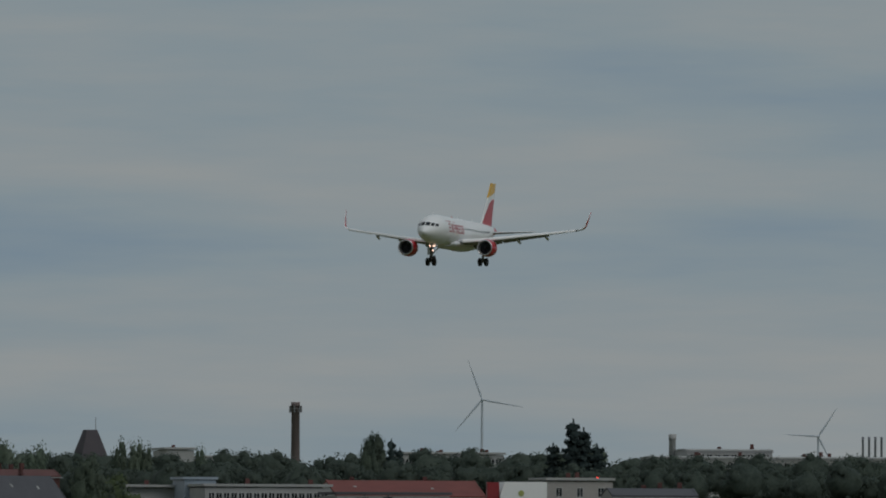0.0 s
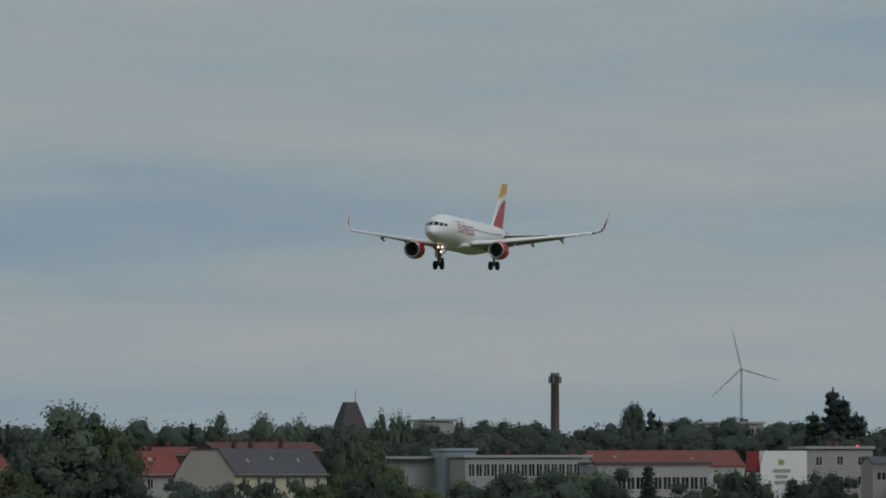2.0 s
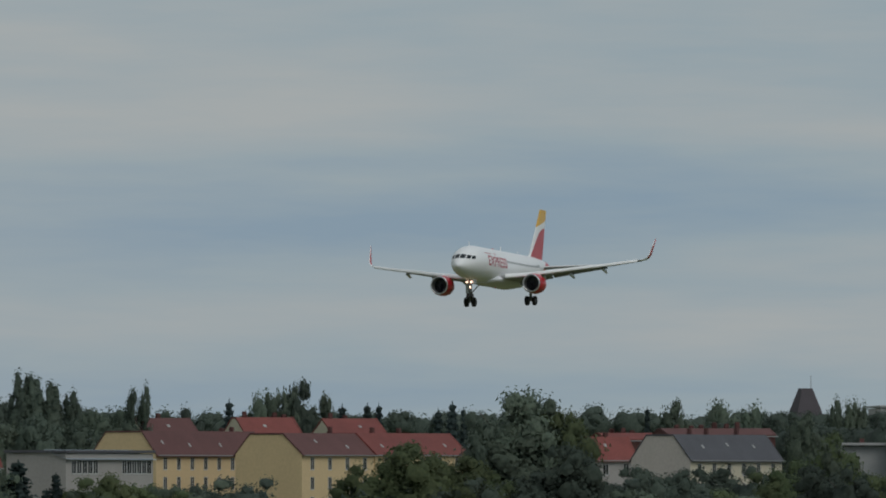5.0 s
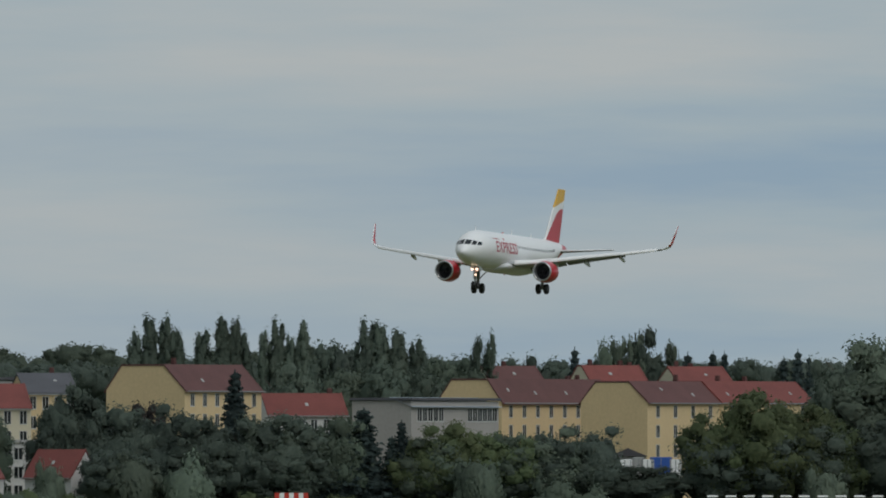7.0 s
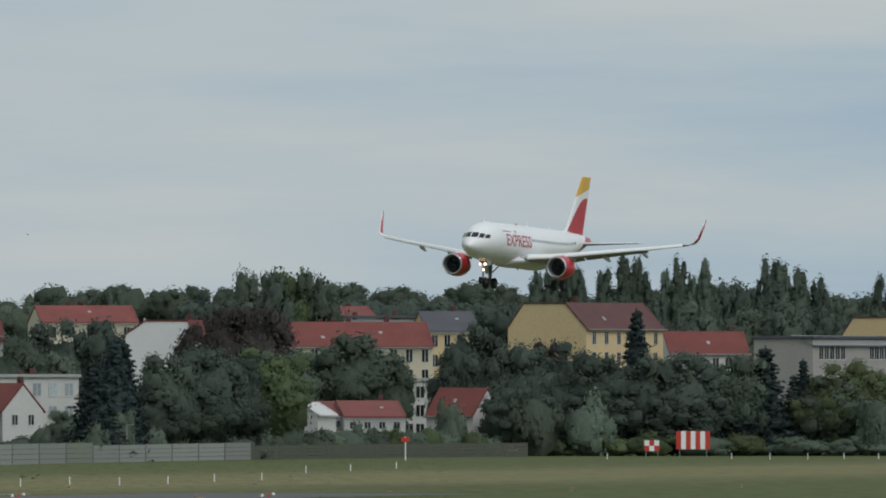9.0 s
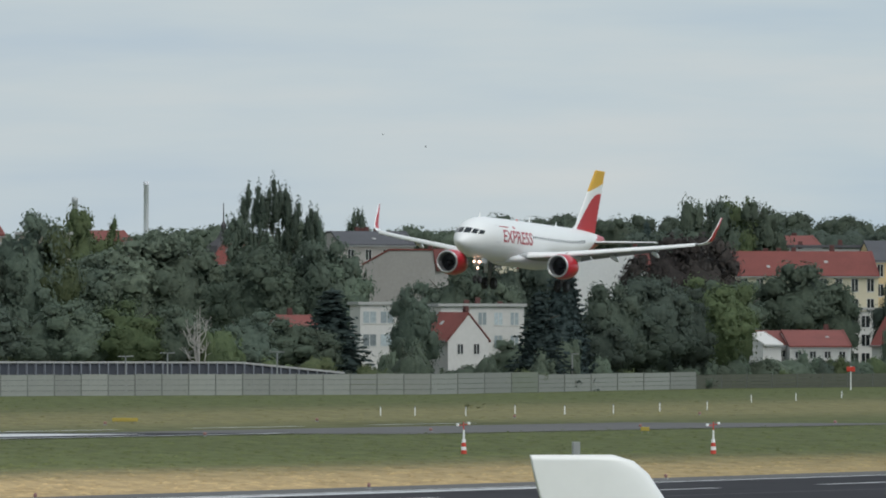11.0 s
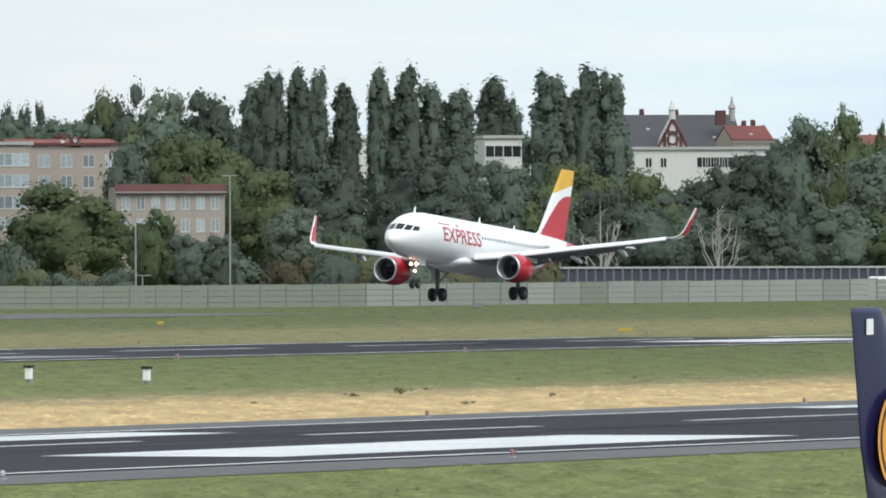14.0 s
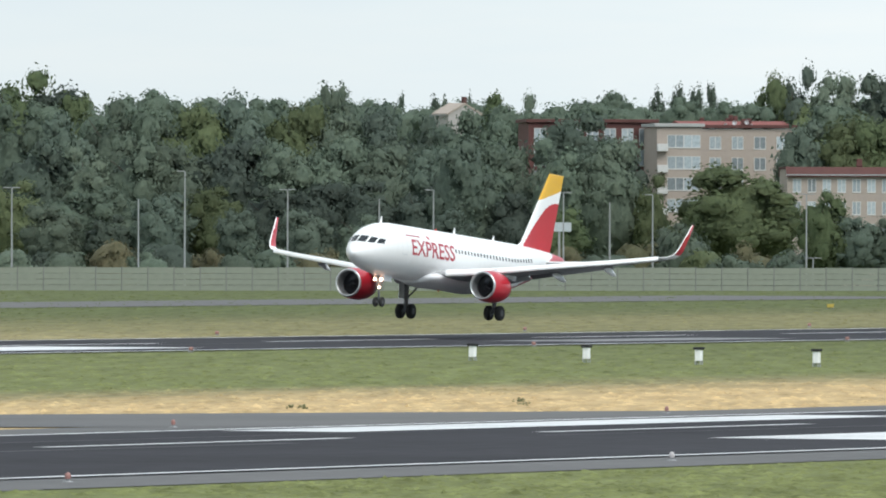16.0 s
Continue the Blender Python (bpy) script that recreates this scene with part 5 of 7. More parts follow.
tree("broad", -3290, 122, 3000, 140, None, "far")
tree("broad", -4050, 163, 3000, 56, None, "far")
tree("broad", -3820, 192, 3000, 112, None, "far")
tree("broad", -3750, 167, 3000, 70, None, "far")
tree("broad", -3490, 181, 3000, 168, None, "far")
tree("broad", -3530, 191, 3000, 168, None, "far")
tree("broad", -3380, 180, 3000, 210, None, "far")
tree("loose", -3665, 146, 3000, 40, LEAF_POPLAR, "far")
tree("loose", -3630, 141, 3000, 36, LEAF_POPLAR, "far")
tree("loose", -3595, 143, 3000, 36, LEAF_POPLAR, "far")
tree("loose", -3570, 139, 3000, 30, LEAF_POPLAR, "far")
tree("loose", -4000, 157, 3000, 22, LEAF_POPLAR, "far")
tree("loose", -4118, 158, 3000, 24, LEAF_POPLAR, "far")
tree("loose", -3740, 162, 3000, 26, LEAF_POPLAR, "far")


# ---- houses ----
PANES = {}


def window_meshes(w, h, glass):
    """The ring of a window frame with its sill, its pane and its middle bar."""
    if (w, h, glass.name) not in PANES:
        bm = bmesh.new()
        t = 0.075
        rings = []
        for g, y in ((0, 0.05), (0, -0.07), (t, -0.07), (t, 0.02)):
            rings.append([(-w / 2 + g, y, g - (0.08 if g == 0 else 0)), (w / 2 - g, y, g - (0.08 if g == 0 else 0)), (w / 2 - g, y, h - g), (-w / 2 + g, y, h - g)])
        loft(bm, rings, True, False)
        bmesh.ops.recalc_face_normals(bm, faces=bm.faces[:])
        fr = mesh_of(bm, "window_frame", FRAME)
        bm = bmesh.new()
        box(bm, -w / 2 + t, w / 2 - t, -0.03, 0.02, t, h - t)
        pane = mesh_of(bm, "pane", glass)
        bm = bmesh.new()
        box(bm, -0.05, 0.05, -0.06, -0.034, t, h - t)
        PANES[(w, h, glass.name)] = fr, pane, mesh_of(bm, "bar", FRAME)
    return PANES[(w, h, glass.name)]


def windows(root, length, top, cols, rows, w=1.15, h=1.9, first=0.0, last=1.0, storey=3.3, drop=2.6, side="front", depth=0.0, glass=None):
    fr, pane, bar = window_meshes(w, h, glass or GLASS)
    for r in range(rows):
        z = top - drop - r * storey
        if z < 0.5:
            break
        for c in range(cols):
            s = length * (first + (last - first) * (c + 0.5) / cols)
            m = Matrix.Translation((s, -0.002, z)) if side == "front" else Matrix.Translation((-0.002, s, z)) @ Matrix.Rotation(radians(-90), 4, "Z") if side == "left" else Matrix.Translation((depth + 0.002, s, z)) @ Matrix.Rotation(radians(90), 4, "Z")
            f = share("window", fr, root, m)
            share("pane", pane, f)
            share("bar", bar, f)


def house(name, label, u, d, psi, wf, wg, ve, vr, wall, roof, s1=0.3, s2=0.3, cols=6, rows=3, first=0.02, last=0.98, win=(1.15, 1.9), overhang=0.35, gable_wall=None, group="", storey=3.3, gable_cols=0, chimneys=1, drop=2.6, category="house", ridge_cap=None, glass=None):
    """A house whose front starts at bearing u. psi: its turn; wf, wg: how wide front and gable show; ve, vr: eaves and ridge."""
    a = radians(abs(psi))
    length = wf * d / FOCAL / math.cos(a)
    depth = max(7.0, wg * d / FOCAL / max(0.15, math.sin(a)))
    eave, ridge = rise(ve, d), max(rise(vr, d), rise(ve, d) + 0.05)
    x, y = spot(u, d)
    root = thing(name, label, category, group, m=pose(x, y, 0, 0, 0, facing(u) + psi))
    bm = bmesh.new()
    prof = [(0, -0.5), (depth, -0.5), (depth, eave)]
    if ridge > eave + 0.2:
        prof += [(depth * (1 - s2), ridge)] if s1 + s2 > 0.98 else [(depth * (1 - s2), ridge), (depth * s1, ridge)]
    prof += [(0, eave)]
    loft(bm, [[(0, py, pz) for py, pz in prof], [(length, py, pz) for py, pz in prof]])
    bmesh.ops.recalc_face_normals(bm, faces=bm.faces[:])
    bm.normal_update()
    for f in bm.faces:
        f.material_index = 1 if abs(f.normal.x) > 0.9 else 0
    part("wall", bm, [wall, gable_wall or wall], root)
    bm = bmesh.new()
    o = overhang
    if ridge > eave + 0.2:
        k1 = (ridge - eave) / max(0.01, depth * s1)
        k2 = (ridge - eave) / max(0.01, depth * s2)
        pts = []
        if s1 > 0.01:
            pts += [(-o, eave - o * min(k1, 3))]
        pts += [(depth * s1, ridge)] if s1 + s2 > 0.98 else [(depth * s1, ridge), (depth * (1 - s2), ridge)]
        if s2 > 0.01:
            pts += [(depth + o, eave - o * min(k2, 3))]
        sec = [(py, pz + 0.04) for py, pz in pts] + [(py, pz + 0.28) for py, pz in pts[::-1]]
        loft(bm, [[(-0.12, py, pz) for py, pz in sec], [(length + 0.12, py, pz) for py, pz in sec]])
    else:
        box(bm, -o, length + o, -o, depth + o, ridge, ridge + 0.45, 0.03)
    bmesh.ops.recalc_face_normals(bm, faces=bm.faces[:])
    part("roof", bm, roof, root)
    rng = random.Random(int(u) + 7)
    if ridge > eave + 0.2:
        bm = bmesh.new()
        box(bm, -0.2, length + 0.2, -0.42 - o, -0.3 - o, eave - 0.25, eave - 0.08)
        part("gutter", bm, POST, root)
        for e in (0, length):
            bm = bmesh.new()
            loft(bm, [[(e + dx, py, pz) for dx, py, pz in ((-0.16, 0, eave), (0.16, 0, eave), (0.16, 0, eave + 0.34), (-0.16, 0, eave + 0.34))], [(e + dx, py, pz) for dx, py, pz in ((-0.16, depth * s1, ridge), (0.16, depth * s1, ridge), (0.16, depth * s1, ridge + 0.34), (-0.16, depth * s1, ridge + 0.34))]])
            bmesh.ops.recalc_face_normals(bm, faces=bm.faces[:])
            part("verge", bm, ridge_cap or roof, root)
    for k in range(chimneys):
        cx = length * rng.uniform(0.15, 0.9)
        cy = depth * (s1 + 0.1)
        bm = bmesh.new()
        box(bm, cx - 0.35, cx + 0.35, cy - 0.3, cy + 0.3, ridge - 0.5, ridge + rng.uniform(0.7, 1.4), 0.03)
        box(bm, cx - 0.42, cx + 0.42, cy - 0.37, cy + 0.37, ridge + 0.45, ridge + 0.6)
        part("chimney", bm, BRICK, root)
    if ridge > eave + 2 and s1 > 0.05:
        for k in range(max(1, int(length / 9))):
            f = (k + rng.uniform(0.3, 0.7)) / max(1, int(length / 9))
            q = rng.uniform(0.3, 0.6)
            bm = bmesh.new()
            box(bm, -0.28, 0.28, -0.36, 0.36, 0.0, 0.1, 0.02)
            sky_light = part("skylight", bm, CONCRETE, root, "small metal-framed roof light")
            sky_light.matrix_basis = Matrix.Translation((length * f, depth * s1 * q, eave + (ridge - eave) * q + 0.26)) @ Matrix.Rotation(math.atan2(ridge - eave, depth * s1), 4, "X")
    if cols:
        windows(root, length, eave, cols, rows, win[0], win[1], first, last, storey, drop, glass=glass)
    if gable_cols:
        windows(root, depth, eave, gable_cols, rows, win[0], win[1], 0.1, 0.9, storey, drop, "left" if psi > 0 else "right", length)
    return root, length, depth, eave, ridge


# the row of apartment houses along the road
house("apartment_house", "yellow apartment house with dark grey roof and pale gable", 1049, 2700, 60, 164, 105, 281, 239, STUCCO_C, TILE_GREY, 0.28, 0.26, 6, 3, gable_wall=material("pale_render", (0.5, 0.45, 0.41), 0.9, vary=0.12, scale=0.4), win=(1.2, 2.0), chimneys=3)
house("apartment_house", "yellow apartment house with brown tiled roof and blank gable", 362, 2700, 60, 130, 118, 271, 236, STUCCO_Y, TILE_BROWN, 0.28, 0.22, 4, 3, win=(1.2, 2.1), chimneys=1)
house("apartment_house", "yellow apartment house with orange-red tiled roof", 492, 2721, 60, 165, 118, 271, 236, STUCCO_Y, TILE_RED, 0.28, 0.22, 5, 3, win=(1.2, 2.1), chimneys=2)
house("apartment_house", "long yellow apartment house with brown tiled roof", 104, 2730, 60, 200, 114, 271, 232, STUCCO_Y, TILE_BROWN, 0.22, 0.22, 8, 3, win=(1.2, 2.1), chimneys=2)
house("apartment_house", "yellow apartment house with blank gable and purple-brown roof", -457, 2600, 58, 137, 139, 250, 207, STUCCO_Y, TILE_BROWN, 0.26, 0.2, 6, 3, win=(1.2, 2.1), chimneys=1)
root, ln, dp, ev, rg = house("office_block", "grey rendered two-tone office block with ribbon windows", -56, 2600, 60, 156, 105, 269, 268, STUCCO_G, TILE_GREY, cols=0, category="office building", chimneys=0)
windows(root, ln, ev, 5, 1, 1.5, 2.2, 0.06, 0.37, drop=3.3)
windows(root, ln, ev, 6, 1, 1.5, 2.2, 0.64, 0.98, drop=3.3)
bm = bmesh.new()
loft(bm, [[(-0.3, -0.6, ev - 1.0), (-0.3, -0.45, ev - 1.0), (-0.3, 4.0, ev + 0.62), (-0.3, 4.0, ev + 0.5)], [(ln + 0.3, -0.6, ev - 1.0), (ln + 0.3, -0.45, ev - 1.0), (ln + 0.3, 4.0, ev + 0.62), (ln + 0.3, 4.0, ev + 0.5)]])
bmesh.ops.recalc_face_normals(bm, faces=bm.faces[:])
SHEETING = material("blue_grey_sheeting", (0.3, 0.35, 0.4), 0.5, 0.2, vary=0.1)
part("canopy_roof", bm, SHEETING, root, "blue-grey sheet metal roof edge")
house("low_house", "low house with broad dark red roof", -309, 2650, 18, 140, 18, 294, 258, STUCCO_W, TILE_RED, 0.5, 0.5, 6, 1, chimneys=1)
house("red_roof_house", "red-roofed house behind the trees", 880, 2760, 30, 75, 40, 281, 243, STUCCO_G, TILE_RED, 0.4, 0.4, 2, 2)
house("red_roof_house", "dark red roof ridge behind the yellow row", 85, 2850, 30, 95, 40, 236, 209, STUCCO_C, TILE_BROWN, 0.45, 0.45, 0, 0)
house("red_roof_house", "red and grey roofs behind the yellow row", 262, 2850, 25, 100, 40, 236, 208, STUCCO_C, TILE_RED, 0.4, 0.4, 0, 0, chimneys=3)
house("red_roof_house", "orange tiled roof behind the yellow row", 418, 2860, 20, 95, 40, 238, 210, STUCCO_C, TILE_RED, 0.5, 0.5, 0, 0, chimneys=2)
house("red_roof_house", "row of brown roofs and chimneys on the skyline", 1010, 2860, 25, 190, 30, 238, 228, BRICK, TILE_BROWN, 0.4, 0.4, 0, 0, chimneys=7)
house("red_roof_house", "red roof beside white ducts", 900, 2840, 20, 90, 30, 246, 236, BRICK, TILE_RED, 0.4, 0.4, 0, 0, chimneys=4)
# the cluster with cream walls and red roofs
house("cream_house", "cream house with bright red tiled roof", -980, 2620, 10, 252, 25, 282, 241, STUCCO_C, TILE_RED, 0.5, 0.5, 9, 4, 0.0, 1.0, (1.2, 2.2), chimneys=4)
house("red_roof_house", "long red roof over grey dormers", -1015, 2760, 10, 185, 30, 231, 213, STUCCO_G, TILE_RED, 0.5, 0.5, 0, 0, chimneys=3)
house("grey_flat_house", "grey flat-roofed house between red roofs", -935, 2700, 8, 200, 20, 234, 232, CONCRETE, TILE_GREY, cols=12, rows=1, win=(1.2, 1.0), drop=1.6, chimneys=2)
house("yellow_house", "yellow house with hipped grey roof", -738, 2690, 10, 92, 30, 256, 222, STUCCO_Y, TILE_GREY, 0.5, 0.5, 4, 2, win=(1.1, 2.1))
house("balcony_house", "white villa with glazed balcony storey", -782, 2500, 8, 62, 30, 344, 343, STUCCO_W, CONCRETE, cols=3, rows=3, win=(1.4, 1.9), chimneys=0, storey=2.9)
house("low_house", "low red-roofed cottage beside the airfield fence", -1035, 2400, 8, 155, 40, 406, 382, STUCCO_W, TILE_RED, 0.5, 0.5, 5, 1, win=(1.0, 1.1), drop=1.7, chimneys=1)
house("low_house", "low red-roofed cottage with sagging roof", -885, 2398, 6, 108, 40, 408, 381, STUCCO_W, TILE_RED, 0.5, 0.5, 4, 1, win=(1.0, 1.1), drop=1.7, chimneys=1)
house("white_gable_porch", "pale lean-to gable between two red roofs", -932, 2394, 50, 32, 30, 404, 384, STUCCO_W, STUCCO_W, 0.5, 0.5, 0, 0, chimneys=0)
house("small_house", "small white house with steep red roof", -740, 2440, -38, 82, 38, 404, 358, STUCCO_W, TILE_RED, 0.5, 0.5, 0, 1, gable_cols=2, win=(0.9, 1.1), drop=1.6, chimneys=0)
house("small_house", "white gabled house with steep red roof", -1540, 2230, -52, 50, 72, 396, 350, STUCCO_W, TILE_RED, 0.5, 0.5, 0, 2, gable_cols=2, win=(1.1, 1.5), drop=2.0, chimneys=1)
house("white_house", "white flat-roofed house with balconies", -1645, 2320, 8, 64, 20, 335, 334, STUCCO_W, CONCRETE, cols=2, rows=2, win=(2.0, 1.8), chimneys=0, glass=CURTAIN)
house("white_house", "long white flat-roofed house behind the red gable", -1503, 2320, 8, 148, 20, 338, 337, STUCCO_W, CONCRETE, cols=5, rows=2, win=(1.3, 1.9), chimneys=3, glass=CURTAIN)
house("grey_gable_house", "house with blank grey-brown gable wall", -1513, 2450, 76, 24, 125, 262, 238, STUCCO_G, TILE_RED, 0.02, 0.35, 0, 0, chimneys=2)
house("white_gable_house", "house with blank white gable wall", -1156, 2460, 74, 25, 116, 262, 238, material("white_render", (0.78, 0.78, 0.77), 0.9, vary=0.06, scale=0.4), TILE_RED, 0.05, 0.3, 0, 0, chimneys=1)
house("red_roof_house", "long red roof behind the trees", -1420, 2660, 10, 170, 25, 240, 212, STUCCO_C, TILE_RED, 0.5, 0.5, 5, 1, chimneys=3)
house("red_roof_house", "low red roof between dark trees", -1780, 2300, 12, 60, 30, 375, 355, STUCCO_W, TILE_RED, 0.5, 0.5, 0, 0)
house("red_roof_house", "red and grey roofs of town houses", -1680, 2700, 15, 130, 40, 228, 206, STUCCO_G, TILE_GREY, 0.4, 0.4, 4, 1, chimneys=4)
house("red_roof_house", "orange gable roof among trees", -1910, 2680, -40, 40, 30, 262, 225, STUCCO_C, TILE_RED, 0.5, 0.5, 0, 0)
# the school and the blocks beside it
root, ln, dp, ev, rg = house("white_block", "white flat-roofed block before the school", -2519, 2430, 6, 240, 20, 229, 228, STUCCO_W, CONCRETE, cols=0, chimneys=0, category="building")
windows(root, ln, ev, 2, 1, 1.0, 1.5, 0.05, 0.27)
windows(root, ln, ev, 4, 1, 1.7, 1.6, 0.47, 0.72)
windows(root, ln, ev, 3, 1, 2.2, 1.8, 0.76, 0.98)
root, ln, dp, ev, rg = house("school", "old school with steep dark slate roof and turret", -2530, 2600, 8, 205, 40, 229, 168, STUCCO_W, TILE_DARK, 0.5, 0.5, 0, 0, chimneys=2, category="school building")
bm = bmesh.new()
loft(bm, [[(ln * 0.24, -0.6, ev), (ln * 0.52, -0.6, ev), (ln * 0.38, -0.6, rg - 0.6)], [(ln * 0.24, 4.5, ev), (ln * 0.52, 4.5, ev), (ln * 0.38, 4.5, rg - 0.6)]])
bmesh.ops.recalc_face_normals(bm, faces=bm.faces[:])
gable = part("gable", bm, STUCCO_W, root, "white plaster gable with red timbering")
for a, b in ((0.24, 0.38), (0.52, 0.38), (0.31, 0.31), (0.45, 0.45)):
    bm = bmesh.new()
    top = rg - 0.5 if a != b else (ev + rg) / 2
    loft(bm, [[(ln * a + dx, -0.6 + dy, ev) for dx, dy in ((-0.25, -0.2), (0.25, -0.2), (0.25, 0), (-0.25, 0))], [(ln * b + dx, -0.6 + dy, top) for dx, dy in ((-0.25, -0.2), (0.25, -0.2), (0.25, 0), (-0.25, 0))]])
    bmesh.ops.recalc_face_normals(bm, faces=bm.faces[:])
    part("timber", bm, BRICK, gable)
for f in (0.345, 0.415):
    bm = bmesh.new()
    box(bm, ln * f - 0.12, ln * f + 0.12, -0.8, -0.604, ev, ev + (rg - ev) * 0.68)
    part("timber", bm, BRICK, gable)
for h, w in ((0.06, 0.12), (0.52, 0.06)):
    bm = bmesh.new()
    box(bm, ln * (0.38 - w), ln * (0.38 + w), -0.79, -0.606, ev + (rg - ev) * h, ev + (rg - ev) * h + 0.25)
    part("timber", bm, BRICK, gable)
bm = bmesh.new()
revolve(bm, [(0.0, 0.72), (0.22, 0.72), (0.22, 1.0), (0.0, 1.0), (0.0, 0.72)], (0, 0, 0), 20, axis="Z")
part("round_window", bm, BRICK, gable, "dark ring of a round gable window").matrix_basis = Matrix.Translation((ln * 0.38, -0.6, ev + (rg - ev) * 0.33)) @ Matrix.Rotation(radians(90), 4, "X")
bm = bmesh.new()
revolve(bm, [(rg - 0.8, 0.55), (rg + 0.9, 0.55), (rg + 1.0, 0.7), (rg + 1.7, 0.35), (rg + 2.6, 0.02)], (ln * 0.38, 0, 0), 8, axis="Z")
part("turret", bm, STUCCO_W, root, "small white roof turret")
bm = bmesh.new()
revolve(bm, [(rg - 0.8, 0.5), (rg + 1.2, 0.5), (rg + 1.3, 0.7), (rg + 2.0, 0.3), (rg + 3.4, 0.02)], (ln * 0.92, 3, 0), 8, axis="Z")
part("turret", bm, STUCCO_G, root, "small grey roof turret")
bm = bmesh.new()
box(bm, ln * 0.78, ln * 0.86, 2, 4, rg - 1.5, rg + 0.9, 0.05)
part("chimney", bm, BRICK, root)
house("red_roof_house", "red roof beside the school", -2345, 2580, 10, 70, 30, 212, 188, STUCCO_T, TILE_RED, 0.5, 0.5, 0, 0, chimneys=2)
house("tan_block", "tan rendered block among trees", -2178, 2560, 70, 20, 62, 212, 210, STUCCO_T, CONCRETE, cols=0, category="building", chimneys=2)
house("red_roof_house", "far red roof over tan walls", -2110, 2700, 12, 60, 30, 222, 205, STUCCO_T, TILE_RED, 0.5, 0.5, 0, 0)
house("white_block", "white flat-roofed block between poplars", -2784, 2300, 8, 66, 20, 208, 207, STUCCO_W, CONCRETE, cols=2, rows=2, win=(2.6, 1.7), chimneys=0, category="building")
house("white_block", "pale block half hidden by poplars", -3012, 2300, 8, 20, 20, 212, 211, STUCCO_W, CONCRETE, cols=0, chimneys=0, category="building")
# the brick and beige blocks
DISH = material("dish_white", (0.7, 0.7, 0.7), 0.5)
house("brick_block", "dark red brick apartment block with white windows", -3894, 2170, 4, 226, 40, 210, 209, BRICK, BRICK, cols=7, rows=4, win=(1.6, 2.2), storey=2.85, drop=2.9, category="apartment building", chimneys=0, glass=CURTAIN)
root, ln, dp, ev, rg = house("beige_block", "beige apartment block with white balconies", -3667, 2150, 5, 80, 40, 217, 216, STUCCO_T, CONCRETE, cols=2, rows=4, first=0.24, last=0.95, win=(2.3, 1.7), storey=2.85, drop=2.7, category="apartment building", chimneys=0, glass=CURTAIN)
for k in range(4):
    bm = bmesh.new()
    box(bm, 0.0, 1.4, -1.1, 0, ev - 3.2 - k * 2.85, ev - 2.2 - k * 2.85, 0.03)
    part("balcony", bm, FRAME, root, "white balcony parapet")
house("beige_block", "beige block with roof dishes and red parapet", -3587, 2190, 5, 165, 40, 220, 218, STUCCO_T, BRICK, cols=4, rows=4, win=(1.6, 1.7), storey=2.85, drop=2.7, category="apartment building", chimneys=3, glass=CURTAIN)
house("beige_block", "long low beige block with red parapet", -3436, 2085, 4, 192, 30, 298, 290, STUCCO_T, BRICK, 0.03, 0.03, 7, 3, win=(1.1, 1.7), storey=2.9, drop=2.4, category="apartment building", chimneys=1, glass=CURTAIN)
house("white_gable_house", "white roof gable above the woods", -4062, 2700, -50, 26, 22, 195, 178, STUCCO_G, STUCCO_T, 0.5, 0.5, 0, 0, chimneys=1)
house("red_roof_house", "far red roofs behind the beige blocks", -3620, 2900, 10, 190, 30, 218, 208, STUCCO_T, TILE_RED, 0.5, 0.5, 0, 0, chimneys=5)
# the commercial buildings near the far end
house("flat_hall", "pale flat-roofed hall with deep eaves", 1302, 2750, 8, 118, 30, 258, 256, CONCRETE, CONCRETE, cols=0, chimneys=1, category="hall", overhang=1.2)
house("blue_block", "blue-grey clad stair block", 1420, 2735, 6, 56, 30, 243, 242, SHEETING, SHEETING, cols=0, chimneys=0, category="building")
house("school_wing", "long white building with a row of windows", 1457, 2720, 10, 222, 30, 256, 254, CONCRETE, CONCRETE, cols=16, rows=1, win=(1.1, 2.2), drop=3.0, category="building", chimneys=2)
house("long_red_roof", "long low hall with red sheet roof", 1690, 2780, 8, 262, 40, 271, 244, STUCCO_W, TILE_RED, 0.5, 0.5, 0, 0, chimneys=2, category="hall")
house("grey_block", "grey flat-roofed building with window rows", 1690, 2690, 12, 200, 30, 269, 267, CONCRETE, TILE_GREY, cols=12, rows=2, win=(1.4, 2.2), drop=4.0, category="building", chimneys=0)
house("grey_house", "grey-brown rendered house with small windows", 2062, 2700, 10, 116, 30, 242, 240, STUCCO_G, CONCRETE, cols=3, rows=2, win=(1.1, 1.6), chimneys=2, category="house")
house("long_shed", "long pale shed with red doors", 2178, 2660, 6, 150, 30, 268, 256, STUCCO_G, TILE_GREY, 0.4, 0.4, 6, 1, win=(1.6, 1.4), chimneys=3, category="shed")
house("long_shed", "tan shed beside the tents", 2240, 2640, 6, 160, 30, 292, 284, STUCCO_T, TILE_BROWN, 0.4, 0.4, 0, 0, chimneys=0, category="shed")
house("skyline_block", "far flat-roofed block on the skyline", 1807, 3350, 5, 178, 40, 196, 195, CONCRETE, CONCRETE, cols=14, rows=1, win=(1.2, 1.2), chimneys=5, drop=2.0, category="building")
house("skyline_block", "far flat roofs on the skyline", 1387, 3350, 5, 50, 40, 190, 189, CONCRETE, CONCRETE, cols=0, chimneys=1, category="building")
house("skyline_block", "far low grey roof on the skyline", 1456, 3350, 5, 55, 40, 204, 203, CONCRETE, CONCRETE, cols=0, chimneys=1, category="building")
